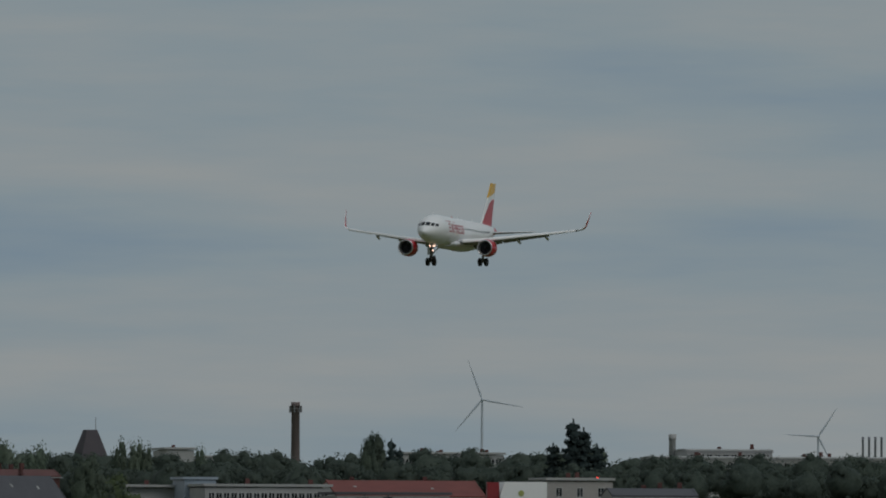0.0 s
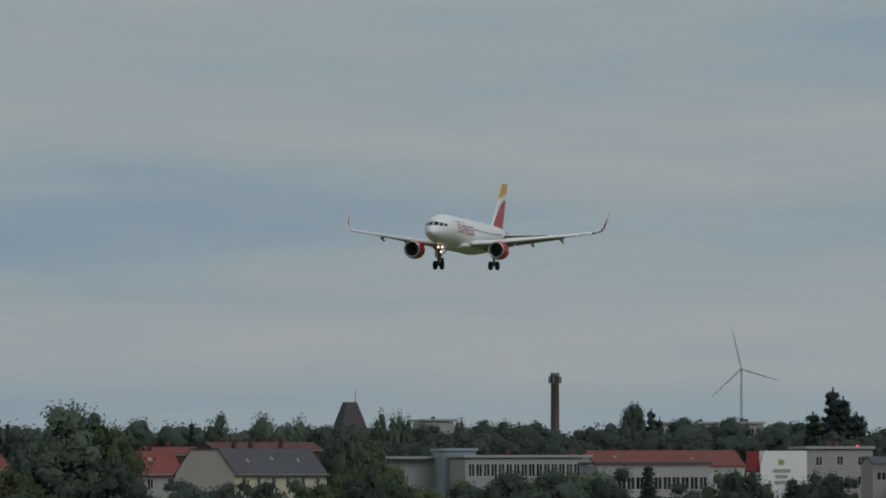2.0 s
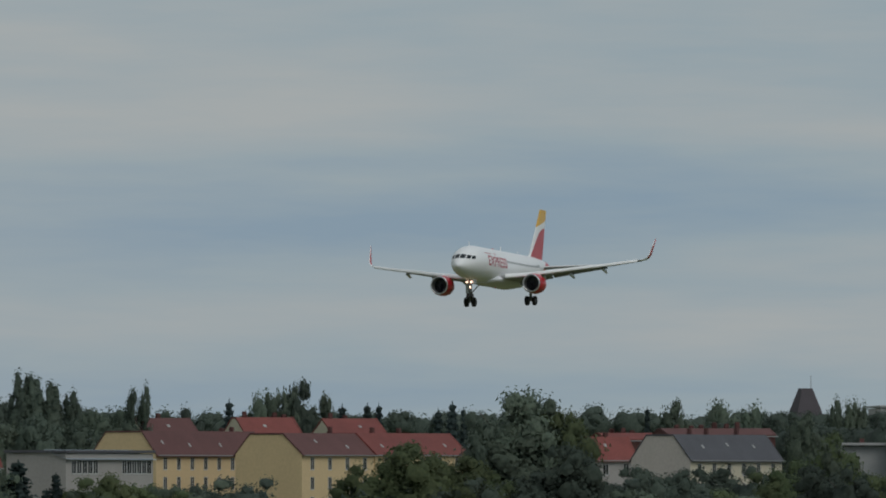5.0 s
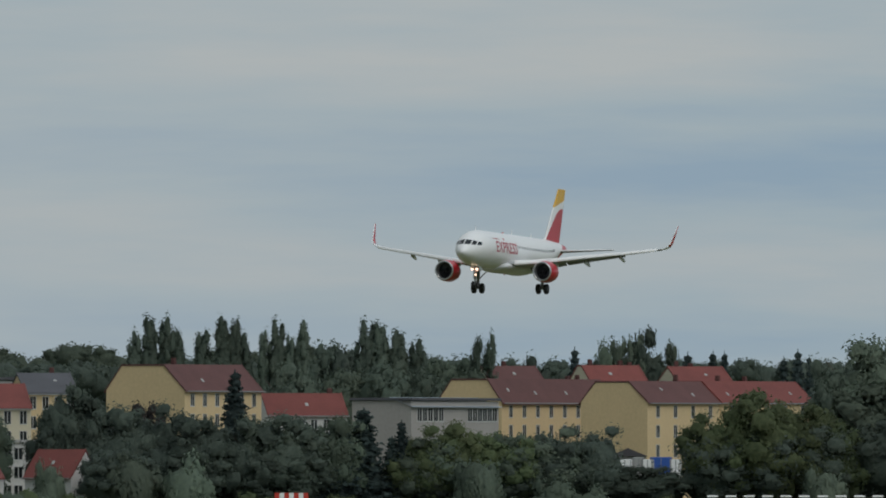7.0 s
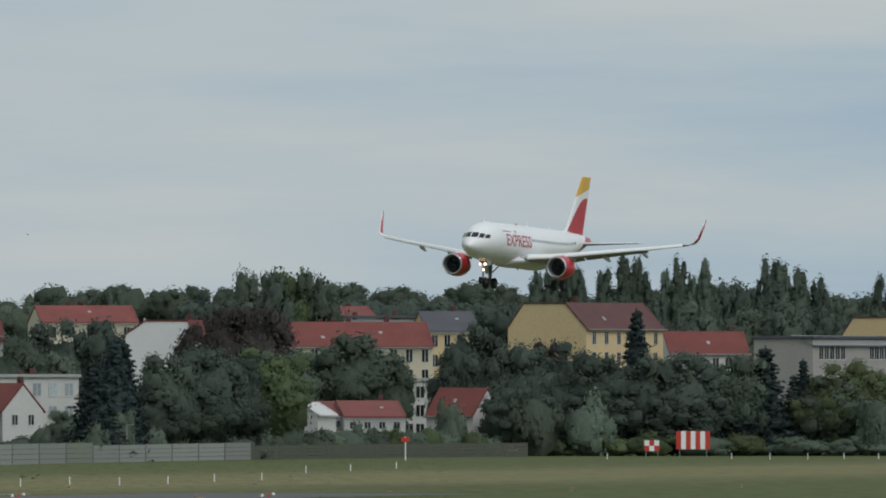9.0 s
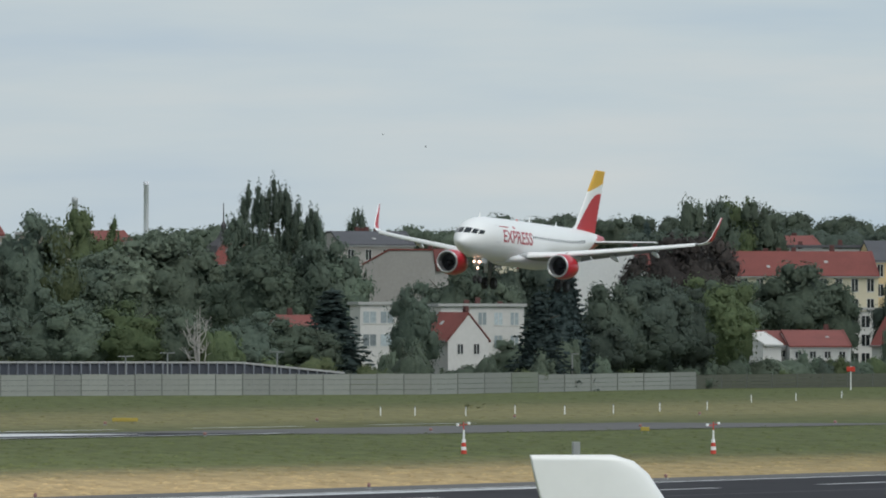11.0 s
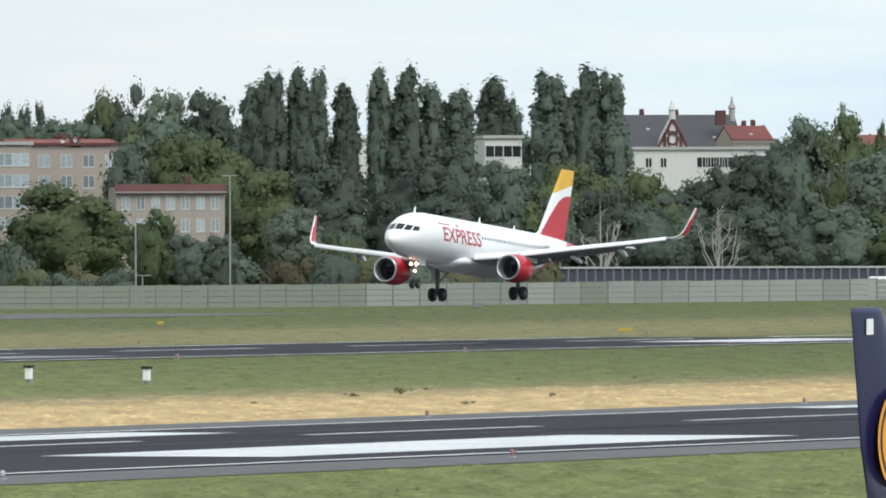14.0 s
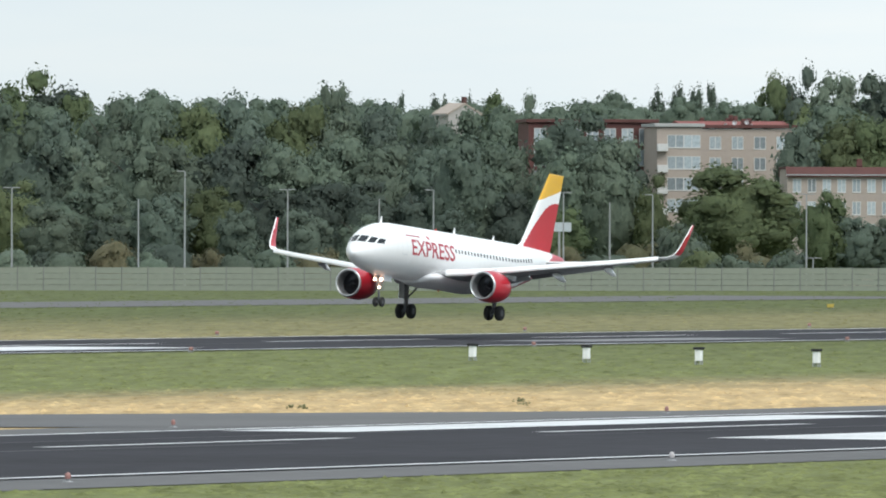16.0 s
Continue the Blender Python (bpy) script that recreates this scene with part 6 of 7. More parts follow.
house("skyline_block", "long far factory with roof lights", 2251, 3300, 5, 420, 40, 200, 198, CONCRETE, CONCRETE, cols=24, rows=1, win=(1.2, 1.2), chimneys=6, drop=2.0, category="factory")
house("skyline_block", "upper storey of the far factory", 2310, 3320, 5, 150, 40, 187, 185, CONCRETE, CONCRETE, cols=10, rows=1, win=(1.2, 1.0), chimneys=2, drop=1.6, category="factory")
house("skyline_block", "far white flat roof among the trees", -700, 3250, 5, 40, 40, 198, 197, CONCRETE, CONCRETE, cols=0, chimneys=0, category="building")

# shop tower with a white panel
x, y = spot(1979, 2650)
root = thing("shop_tower", "white shop building side with faded emblem and red pylon", "shop", m=pose(x, y, 0, 0, 0, facing(1979) + 6))
zt, wd = rise(243, 2650), 83 * 2650 / FOCAL
bm = bmesh.new()
loft(bm, [[(0, 0, -0.5), (wd, 0, -0.5), (wd, 0, zt), (wd * 0.1, 0, zt), (0, 0, zt - 2.2)], [(0, 9, -0.5), (wd, 9, -0.5), (wd, 9, zt), (wd * 0.1, 9, zt), (0, 9, zt - 2.2)]])
bmesh.ops.recalc_face_normals(bm, faces=bm.faces[:])
part("wall", bm, WHITE, root)
bm = bmesh.new()
revolve(bm, [(0, 0.5), (0.05, 0.46), (0.051, 0.01)], (0, 0, 0), 16, axis="Z")
em = part("emblem", bm, material("faded_green", (0.35, 0.38, 0.12), 0.6), root, "small round green emblem")
em.matrix_basis = Matrix.Translation((wd * 0.45, -0.02, zt - 1.9)) @ Matrix.Rotation(radians(90), 4, "X")
for k, (a, b) in enumerate(((0.27, 0.64), (0.32, 0.58), (0.3, 0.62))):
    bm = bmesh.new()
    box(bm, wd * a, wd * b, -0.05, 0.01, zt - 3.6 - k * 0.95, zt - 3.0 - k * 0.95)
    part("lettering_bar", bm, CONCRETE, root, "faded grey bar of unreadable lettering")
bm = bmesh.new()
box(bm, -2.0, -0.1, 1, 3, -0.5, zt - 0.2, 0.05)
py = part("pylon", bm, WHITE, root, "white and red advertising pylon")
bm = bmesh.new()
box(bm, -2.05, -0.05, 0.95, 3.05, zt - 3.6, zt - 0.1, 0.05)
part("pylon_top", bm, material("deep_red_sheet", (0.26, 0.025, 0.03), 0.5), py, "red pylon head")

# pyramid-roofed tower
x, y = spot(1253, 3300)
root = thing("tower", "brick tower with steep dark slate pyramid roof", "tower", m=pose(x, y, 0, 0, 0, facing(1253) + 20))
z0, z1, hw = rise(212, 3300), rise(155, 3300), 25.5 * 3300 / FOCAL
bm = bmesh.new()
box(bm, -hw, hw, -hw, hw, -0.5, z0, 0.05)
part("wall", bm, BRICK, root)
bm = bmesh.new()
rings = [[(s * w, t * w, z) for s, t in ((-1, -1), (1, -1), (1, 1), (-1, 1))] for z, w in ((z0 - 0.2, hw * 1.06), (z0 + 2.4, hw * 0.83), (z1, hw * 0.38))]
loft(bm, rings)
part("roof", bm, material("dark_purple_slate", (0.062, 0.052, 0.06), 0.7, vary=0.2), root)
bm = bmesh.new()
tube(bm, (hw * 0.4, 0, z1), (hw * 0.4, 0, z1 + 2.6), 0.09, 0.05, 6)
part("mast", bm, POST, root)
# slim spire with dark pyramid
x, y = spot(-1887, 2720)
root = thing("spire_roof", "dark pyramid roof with slim spire", "tower", m=pose(x, y, 0, 0, 0, facing(-1887) + 25))
z0, z1 = rise(232, 2720), rise(195, 2720)
bm = bmesh.new()
box(bm, -2.2, 2.2, -2.2, 2.2, -0.5, z0 - 1.2, 0.05)
part("wall", bm, BRICK, root)
bm = bmesh.new()
loft(bm, [[(s * w, t * w, z) for s, t in ((-1, -1), (1, -1), (1, 1), (-1, 1))] for z, w in ((z0 - 1.4, 2.5), (z0 + 0.2, 2.1), (z0 + 1.4, 0.9), (z1 - 0.6, 0.3), (z1 + 0.2, 0.34), (z1 + 0.9, 0.1), (rise(154, 2720), 0.04))])
part("roof", bm, TILE_DARK, root)


def chimney(u, v, d, r0, r1, mat, label, ring=True):
    x, y = spot(u, d)
    z = rise(v, d)
    root = thing("factory_chimney", label, "chimney", m=pose(x, y, 0))
    bm = bmesh.new()
    revolve(bm, [(-0.5, r0), (z * 0.5, (r0 + r1) / 2), (z - 1.2, r1), (z - 1.15, r1 * 1.12), (z, r1 * 1.12), (z, r1 * 0.7), (z - 2, r1 * 0.7)], (0, 0, 0), 20, axis="Z")
    part("shaft", bm, mat, root, "", True)
    if ring:
        bm = bmesh.new()
        for s, w in ((z - 2.4, r1 * 1.55), (z - 1.7, r1 * 1.55)):
            revolve(bm, [(s, w), (s + 0.1, w), (s + 0.12, w - 0.12), (s, w - 0.12), (s, w)], (0, 0, 0), 16, axis="Z")
        for k in range(6):
            a = k * math.tau / 6
            box(bm, r1 * 1.5 * math.cos(a) - 0.15, r1 * 1.5 * math.cos(a) + 0.15, r1 * 1.5 * math.sin(a) - 0.15, r1 * 1.5 * math.sin(a) + 0.15, z - 2.6, z - 0.9)
        part("antenna_ring", bm, STRUT, root, "ring of aerials round the shaft")


chimney(1616, 104, 4000, 1.35, 1.0, material("old_brick_shaft", (0.17, 0.135, 0.13), 0.9, vary=0.2), "dark brick factory chimney with aerial ring")
chimney(2283, 157, 3350, 0.85, 0.72, CONCRETE, "short concrete chimney on the factory", False)
# far chimneys and stacks: their pale, bluish colours have the haze mixed in
chimney(-2150, 144, 4300, 0.9, 0.75, material("hazed_concrete", (0.5, 0.52, 0.54), 0.9), "pale concrete chimney in the haze", False)
chimney(-2024, 116, 4700, 0.85, 0.7, material("hazed_lilac_concrete", (0.74, 0.76, 0.82), 0.8, vary=0.05), "slim pale chimney in the haze", False)
for k in range(4):
    chimney(2620 + 11 * k, 160, 4300, 0.35, 0.3, material("hazy_steel", (0.2, 0.21, 0.23), 0.8), "thin steel stack in the haze", False)


def turbine(u, v, d, blade, turn, label):
    x, y = spot(u, d)
    hub = rise(v, d)
    root = thing("wind_turbine", label, "wind turbine", m=pose(x, y, 0, 0, 0, facing(u)))
    bm = bmesh.new()
    revolve(bm, [(-0.5, 0.55), (hub * 0.5, 0.45), (hub, 0.28)], (0, 0, 0), 14, axis="Z")
    part("tower", bm, HAZE_WHITE, root, "", True)
    bm = bmesh.new()
    box(bm, -0.35, 0.35, -0.9, 1.4, hub - 0.35, hub + 0.35, 0.1)
    part("nacelle", bm, HAZE_WHITE, root)
    bm = bmesh.new()
    revolve(bm, [(-0.5, 0.02), (-0.3, 0.3), (0.0, 0.38)], (0, 0, 0), 12, axis="Z")
    bmesh.ops.rotate(bm, verts=bm.verts[:], matrix=Matrix.Rotation(radians(-90), 3, "X"))
    rotor = part("rotor", bm, HAZE_WHITE, root, "three-bladed turning rotor")
    rotor.matrix_basis = Matrix.Translation((0, -1.0, hub)) @ Matrix.Rotation(radians(turn), 4, "Y")
    for k in range(3):
        bm = bmesh.new()
        rings = []
        for f, w in ((0.02, 0.2), (0.15, 0.42), (0.45, 0.3), (0.8, 0.18), (1.0, 0.05)):
            rings.append([(dx * w, dy * 0.12, blade * f) for dx, dy in ((-0.6, 0), (0, -1), (0.8, 0), (0, 1))])
        loft(bm, rings)
        bl = part("blade", bm, HAZE_WHITE, rotor)
        bl.matrix_basis = Matrix.Rotation(k * math.tau / 3, 4, "Y")
    return rotor, hub


ROTOR, ROTOR_HUB = turbine(1946, 98, 4650, 12.2, -20, "pale three-bladed wind turbine in the haze")
ROTOR_FAR, ROTOR_FAR_HUB = turbine(2541, 160, 4750, 10.0, 33, "smaller wind turbine far off in the haze")

# red warning lamp on a thin mast above the grey-brown house
x, y = spot(2151, 2712)
root = thing("obstruction_light", "small glowing red lamp on a roof mast", "warning light", m=pose(x, y, 0, 0, 0, facing(2151)))
bm = bmesh.new()
tube(bm, (0, 0, rise(241, 2712) - 0.4), (0, 0, rise(239, 2712)), 0.06, 0.05, 8)
part("mast", bm, POST, root)
bm = bmesh.new()
revolve(bm, [(0.0, 0.02), (0.02, 0.24), (0.3, 0.28), (0.45, 0.2), (0.52, 0.01)], (0, 0, rise(239, 2712)), 14, axis="Z")
part("lamp", bm, material("red_glow", (1.0, 0.05, 0.03), 0.4, vary=0.0, emit=3.0), root, "glowing red lens", True)

# dishes on the beige block's roof
for k, (u, v) in enumerate(((-3545, 213), (-3530, 208), (-3518, 216), (-3508, 207), (-3500, 214), (-3475, 218), (-3560, 222))):
    x, y = spot(u, 2198)
    z = rise(v, 2198)
    root = thing("roof_dish", "pale dish aerial on the flat roof", "dish aerial", "roof dishes", m=pose(x, y, z, 0, 0, facing(u) + 20 * (k % 3 - 1)))
    bm = bmesh.new()
    revolve(bm, [(0.0, 0.02), (-0.05, 0.18), (-0.12, 0.34), (-0.1, 0.34), (-0.03, 0.18), (0.02, 0.02)], (0, 0, 0), 14, axis="Z")
    bmesh.ops.rotate(bm, verts=bm.verts[:], matrix=Matrix.Rotation(radians(-70), 3, "X"))
    part("bowl", bm, DISH, root)
    bm = bmesh.new()
    tube(bm, (0, 0.1, rise(218, 2190) + 0.4 - z), (0, 0.1, 0), 0.06, 0.06, 6)
    part("stalk", bm, POST, root)


# ---- the airfield's edge: fence, barrier, lamp poles, boards ----
def fence_at(u):
    return Vector((*spot(u, fence_off(u)), 0))


def fence(name, label, u0, u1, step, height, mat, post, dark=()):
    root = thing(name, label, "fence")
    bm = bmesh.new()
    box(bm, -0.06, 0.06, -0.06, 0.06, -0.3, height + 0.12, 0.01)
    box(bm, -0.08, 0.08, -0.08, 0.08, height + 0.12, height + 0.16)
    pole = mesh_of(bm, "post", post)
    count = int(round((u1 - u0) / step))
    rng = random.Random(int(u0))
    sheets = {}
    for k in range(count):
        ua, ub = u0 + (u1 - u0) * k / count, u0 + (u1 - u0) * (k + 1) / count
        a, b = fence_at(ua), fence_at(ub)
        turn = math.atan2(b.y - a.y, b.x - a.x)
        share("post", pole, root, Matrix.Translation(a) @ Matrix.Rotation(turn, 4, "Z"))
        use = FENCE_GREEN if any(p <= ua <= q for p, q in dark) else mat
        key = use.name
        if key not in sheets:
            bm = bmesh.new()
            n = 4
            for j in range(n):
                box(bm, 0.02, 0.98, -0.03, 0.03, height * j / n + 0.03, height * (j + 1) / n - 0.012, 0.0)
            box(bm, 0.0, 1.0, -0.045, 0.045, height - 0.02, height + 0.05)
            sheets[key] = mesh_of(bm, "panel", use)
        h = 1 + rng.uniform(-0.015, 0.015)
        share("panel", sheets[key], root, Matrix.Translation(a) @ Matrix.Rotation(turn, 4, "Z") @ Matrix.Diagonal(((b - a).length, 1, h, 1)))
    return root


fence("panel_fence", "weathered grey panel fence along the airfield", -3090, -1330, 48, 2.75, FENCE_GREY, FENCE_POST, ((-3095, -3040), (-2650, -2590), (-1385, -1300)))
fence("mesh_fence", "dark green mesh fence with privacy sheeting", -4890, -3090, 46, 2.75, FENCE_GREEN, FENCE_POST)
fence("panel_fence", "low grey weathered panel fence", -1330, -1050, 46, 2.4, FENCE_GREY, FENCE_POST)
FENCE_WIRE = material("dark_wire_fence", (0.095, 0.1, 0.075), 0.9, vary=0.2, scale=0.6)
fence("wire_fence", "low dark wire fence at the airfield's far end", -1050, -560, 46, 2.0, FENCE_WIRE, FENCE_POST)

# ribbed barrier wall behind the fence
bar = thing("noise_barrier", "dark ribbed noise barrier with pale capping", "wall")
bm = bmesh.new()
box(bm, -0.11, 0.11, -0.1, 0.25, 0, 1, 0.0)
rib = mesh_of(bm, "rib", material("barrier_rib", (0.19, 0.2, 0.23), 0.7, vary=0.1))
DARKWALL = material("barrier_panel", (0.05, 0.055, 0.07), 0.75, vary=0.15)
last = None
for k in range(62):
    u = -2655 + 980 * k / 61
    x, y = spot(u, fence_off(u) + 9)
    z = rise(438 if u < -1860 else 438 + 18 * (u + 1860) / 185, fence_off(u) + 9)
    p = Vector((x, y, 0))
    if last is not None:
        q, zq = last
        turn = math.atan2(p.y - q.y, p.x - q.x)
        bm = bmesh.new()
        ln = (p - q).length
        loft(bm, [[(0, 0, 0), (0, 0.2, 0), (0, 0.2, zq), (0, 0, zq)], [(ln, 0, 0), (ln, 0.2, 0), (ln, 0.2, z), (ln, 0, z)]])
        loft(bm, [[(0, -0.25, zq + 0.004), (0, 0.4, zq + 0.004), (0, 0.4, zq + 0.26), (0, -0.25, zq + 0.26)], [(ln, -0.25, z + 0.004), (ln, 0.4, z + 0.004), (ln, 0.4, z + 0.26), (ln, -0.25, z + 0.26)]], mat=1)
        bmesh.ops.recalc_face_normals(bm, faces=bm.faces[:])
        part("bay", bm, [DARKWALL, CONCRETE], bar).matrix_basis = Matrix.Translation(q) @ Matrix.Rotation(turn, 4, "Z")
        share("rib", rib, bar, Matrix.Translation(q) @ Matrix.Rotation(turn, 4, "Z") @ Matrix.Diagonal((1, -1, zq, 1)))
    last = (p, z)


def lamp_pole(u, v, d, arms=2):
    d = fence_off(u) + 5
    x, y = spot(u, d)
    z = rise(v, d)
    root = thing("lamp_pole", "grey street lamp pole with flat double head" if arms == 2 else "plain grey lamp pole", "street lamp", "lamp poles by the fence", m=pose(x, y, 0, 0, 0, facing(u)))
    bm = bmesh.new()
    tube(bm, (0, 0, -0.3), (0, 0, z), 0.13, 0.08, 8)
    part("pole", bm, POST, root)
    if arms:
        for s in (-1, 1)[:arms]:
            bm = bmesh.new()
            box(bm, s * 0.05, s * 1.0, -0.12, 0.12, z - 0.02, z + 0.1, 0.03)
            part("lamp_head", bm, POST, root)


for u, v, a in ((-4808, 328, 2), (-4584, 347, 0), (-4502, 298, 1), (-4320, 330, 2), (-4158, 345, 0), (-4062, 330, 1), (-3750, 350, 0), (-3832, 334, 2), (-3674, 337, 1), (-3402, 335, 2), (-3235, 272, 2)):
    lamp_pole(u, v, 1990, a)
for u, v, d in ((-1986, 420, 2170), (-1792, 418, 2170), (-2060, 426, 2160), (-1270, 421, 2170), (-3390, 448, 2010), (-2750, 422, 2080)):
    lamp_pole(u, v, d, 2)

# board on posts
x, y = spot(-3838, 1985)
root = thing("road_sign", "pale blank road sign board on two posts", "road sign", m=pose(x, y, 0, 0, 0, facing(-3838)))
bm = bmesh.new()
z0, z1 = rise(402, 1985), rise(386, 1985)
box(bm, -1.4, 1.4, -0.06, 0.0, z0, z1, 0.02)
part("board", bm, material("sign_back", (0.42, 0.46, 0.48), 0.6), root)
for s in (-1.9, -0.1):
    bm = bmesh.new()
    tube(bm, (s, 0.1, -0.3), (s, 0.1, z1 if s > -1 else z0), 0.16, 0.14, 8)
    part("post", bm, POST, root)


def dead_tree(u, v, d, width, seed):
    rng = random.Random(seed)
    d = fence_off(u) + 14
    x, y = spot(u, d)
    z = rise(v, d)
    root = thing("dead_tree", "bare bleached dead tree before the green trees", "tree", m=pose(x, y, 0, 0, 0, facing(u)))
    bm = bmesh.new()
    w = width * d / FOCAL / 2
    tube(bm, (0, 0, -0.3), (0.1, 0, z * 0.45), 0.2, 0.14, 7, False)
    for k in range(16):
        f = rng.uniform(-1, 1)
        base = Vector((0.1 * rng.random(), 0, z * rng.uniform(0.1, 0.6)))
        tip = Vector((f * abs(f) * w, rng.uniform(-1, 1), max(base.z + 0.6, z * rng.uniform(0.5, 1.0) * (1 - 0.25 * abs(f)))))
        midp = base.lerp(tip, 0.5) + Vector((f * w * 0.18, 0, -0.3))
        tube(bm, base, midp, 0.1, 0.065, 6, False)
        tube(bm, midp, tip, 0.065, 0.025, 6, False)
        for j in range(6):
            s = midp.lerp(tip, rng.uniform(0.1, 0.8))
            tube(bm, s, s + Vector((rng.uniform(-1.0, 1.0), rng.uniform(-0.3, 0.3), rng.uniform(0.3, 1.1))), 0.04, 0.018, 5, False)
    part("bare_crown", bm, DEADWOOD, root)


dead_tree(-2580, 306, 2030, 78, 1)
dead_tree(-2372, 306, 2040, 84, 2)
dead_tree(-1932, 312, 2100, 52, 3)

# ---- runway paint ----
def mark(name, label, pts, z=0.075, mat=None):
    bm = bmesh.new()
    bm.faces.new([bm.verts.new((x, y, z)) for x, y in pts])
    return tagged(new(name, mesh_of(bm, name, mat or LINE)), label, "runway marking", kind="structure")


def edge(line, off, w, x0, x1, label):
    strip("edge_line", x0, x1, (line[0] + off, line[1]), (line[0] + off + w, line[1]), 0.075, LINE, label, "runway marking")


edge(NEAR_A, 0.6, 0.9, -600, 1500, "white edge line of the near runway")
edge(NEAR_B, -1.6, 0.9, -600, 1500, "white far edge line of the near runway")
edge(FAR_A, 0.5, 1.4, -600, 1345, "white edge line of the far runway")
edge(FAR_B, -2.4, 1.2, -600, 1345, "white far edge line of the far runway")
MID = 297.0
for k in range(26):
    x = 618 + 55.5 * (k - 12)
    y = 282 + 0.022 * x
    mark("centre_dash", "white centre line dash", [(x, y - 0.45), (x + 33, y + 0.25), (x + 33, y + 1.15), (x, y + 0.45)])
WORN = material("worn_runway_paint", (0.2, 0.2, 0.2), 0.8, vary=0.6, scale=0.5)
mark("aiming_bar", "broad white aiming point bar", [(661, 271.5), (731, 273), (731, 285), (661, 283.2)])
mark("aiming_bar", "broad white aiming point bar", [(668, 304.0), (736, 304.5), (736, 311), (668, 310.5)])
mark("touchdown_bar", "white touchdown zone bar", [(838, 311.0), (930, 311.5), (930, 314.2), (838, 313.8)])
mark("touchdown_bar", "white touchdown zone bar", [(500, 304.5), (523, 304.5), (523, 311), (500, 310.5)])
mark("touchdown_bar", "white touchdown zone bar", [(500, 272), (523, 272), (523, 281), (500, 280)])
mark("aiming_bar", "broad white aiming point bar of the far runway", [(985, 489.5), (1050, 489), (1050, 503), (985, 503.5)])
mark("touchdown_bar", "white touchdown bar of the far runway", [(1118, 488.5), (1158, 488), (1158, 497), (1118, 497.5)], mat=WORN)
mark("touchdown_bar", "white touchdown bar of the far runway", [(1292, 486), (1330, 485.5), (1330, 498), (1292, 498.5)])
for k in range(20):
    x = 900 + 50 * (k - 8)
    mark("centre_dash", "white centre line dash of the far runway", [(x, 506.5), (x + 30, 506.3), (x + 30, 507.6), (x, 507.8)])
STREAK = material("tyre_rubber_streak", (0.028, 0.028, 0.032), 0.8, vary=0.3, scale=0.2)
rng = random.Random(31)
for k in range(26):
    x, ln = rng.uniform(450, 1250), rng.uniform(40, 160)
    y = MID + rng.choice((-6, -4.5, 4.5, 6)) + rng.uniform(-1.5, 1.5) if k % 2 else 507 + rng.choice((-5, 5)) + rng.uniform(-2, 2)
    w = rng.uniform(0.3, 0.9)
    mark("rubber_streak", "dark tyre rubber streak on the runway", [(x, y), (x + ln, y + rng.uniform(-0.4, 0.4)), (x + ln, y + w), (x, y + w)], 0.068, STREAK)
sheet("exit_taxiway", [(688, 310), (768, 311), (714, 344), (560, 436), (520, 424), (630, 354), (672, 327)], 0.045, SHOULDER, "grey paved exit slanting away from the near runway", "taxiway")


# ---- lights, signs and small things on the grass ----
def runway_light(x, y, cap, label, s=1.0):
    root = thing("runway_light", label, "runway light", "runway edge lights", m=pose(x, y, 0.03))
    bm = bmesh.new()
    revolve(bm, [(0, 0.001), (0.0, 0.2), (0.04, 0.18), (0.06, 0.08), (0.12, 0.08)], (0, 0, 0), 12, axis="Z")
    part("base", bm, STRUT, root)
    bm = bmesh.new()
    revolve(bm, [(0.12, 0.17 * s), (0.24, 0.2 * s), (0.33, 0.15 * s), (0.37, 0.01)], (0, 0, 0), 12, axis="Z")
    part("lens", bm, cap, root, "", True)


CLEAR = material("clear_lens", (0.45, 0.42, 0.42), 0.35)
RED_LENS = material("dull_red_lens", (0.3, 0.15, 0.13), 0.5)
for k in range(17):
    x = 430 + 60 * k
    runway_light(x - 6, NEAR_A[0] + NEAR_A[1] * x - 3.5, CLEAR if k % 2 else RED_LENS, "low runway edge light on the shoulder", 0.6)
    runway_light(x + 10, NEAR_B[0] + NEAR_B[1] * x + 5, RED_LENS, "low red-capped runway edge light", 0.55)
for k in range(14):
    x = 860 + 58 * k
    runway_light(x - 10, FAR_A[0] + FAR_A[1] * x - 2.5, RED_LENS, "low red-capped light beside the far runway", 0.85)
    runway_light(x + 2, FAR_B[0] + FAR_B[1] * x + 9, RED_LENS, "low red-capped light beyond the far runway", 0.85)


def approach_unit(x, y):
    root = thing("slope_light_unit", "white approach slope light box with dark lid on legs", "approach light", "approach slope lights", m=pose(x, y, 0, 0, 0, 0))
    bm = bmesh.new()
    box(bm, -0.2, 0.2, -0.21, 0.21, 0.25, 1.0, 0.03)
    part("box", bm, WHITE, root)
    bm = bmesh.new()
    box(bm, -0.29, 0.29, -0.3, 0.3, 1.004, 1.17, 0.03)
    part("lid", bm, RUBBER, root, "dark flat lid")
    for a in (-0.17, 0.17):
        for b in (-0.18, 0.18):
            bm = bmesh.new()
            tube(bm, (a, b, -0.1), (a, b, 0.25), 0.05, 0.05, 8)
            part("leg", bm, POST, root)


for x, y in ((981.7, 437.6), (976.2, 426.9), (968, 415.3), (961, 404)):
    approach_unit(x, y)
approach_unit(702, 239.5)


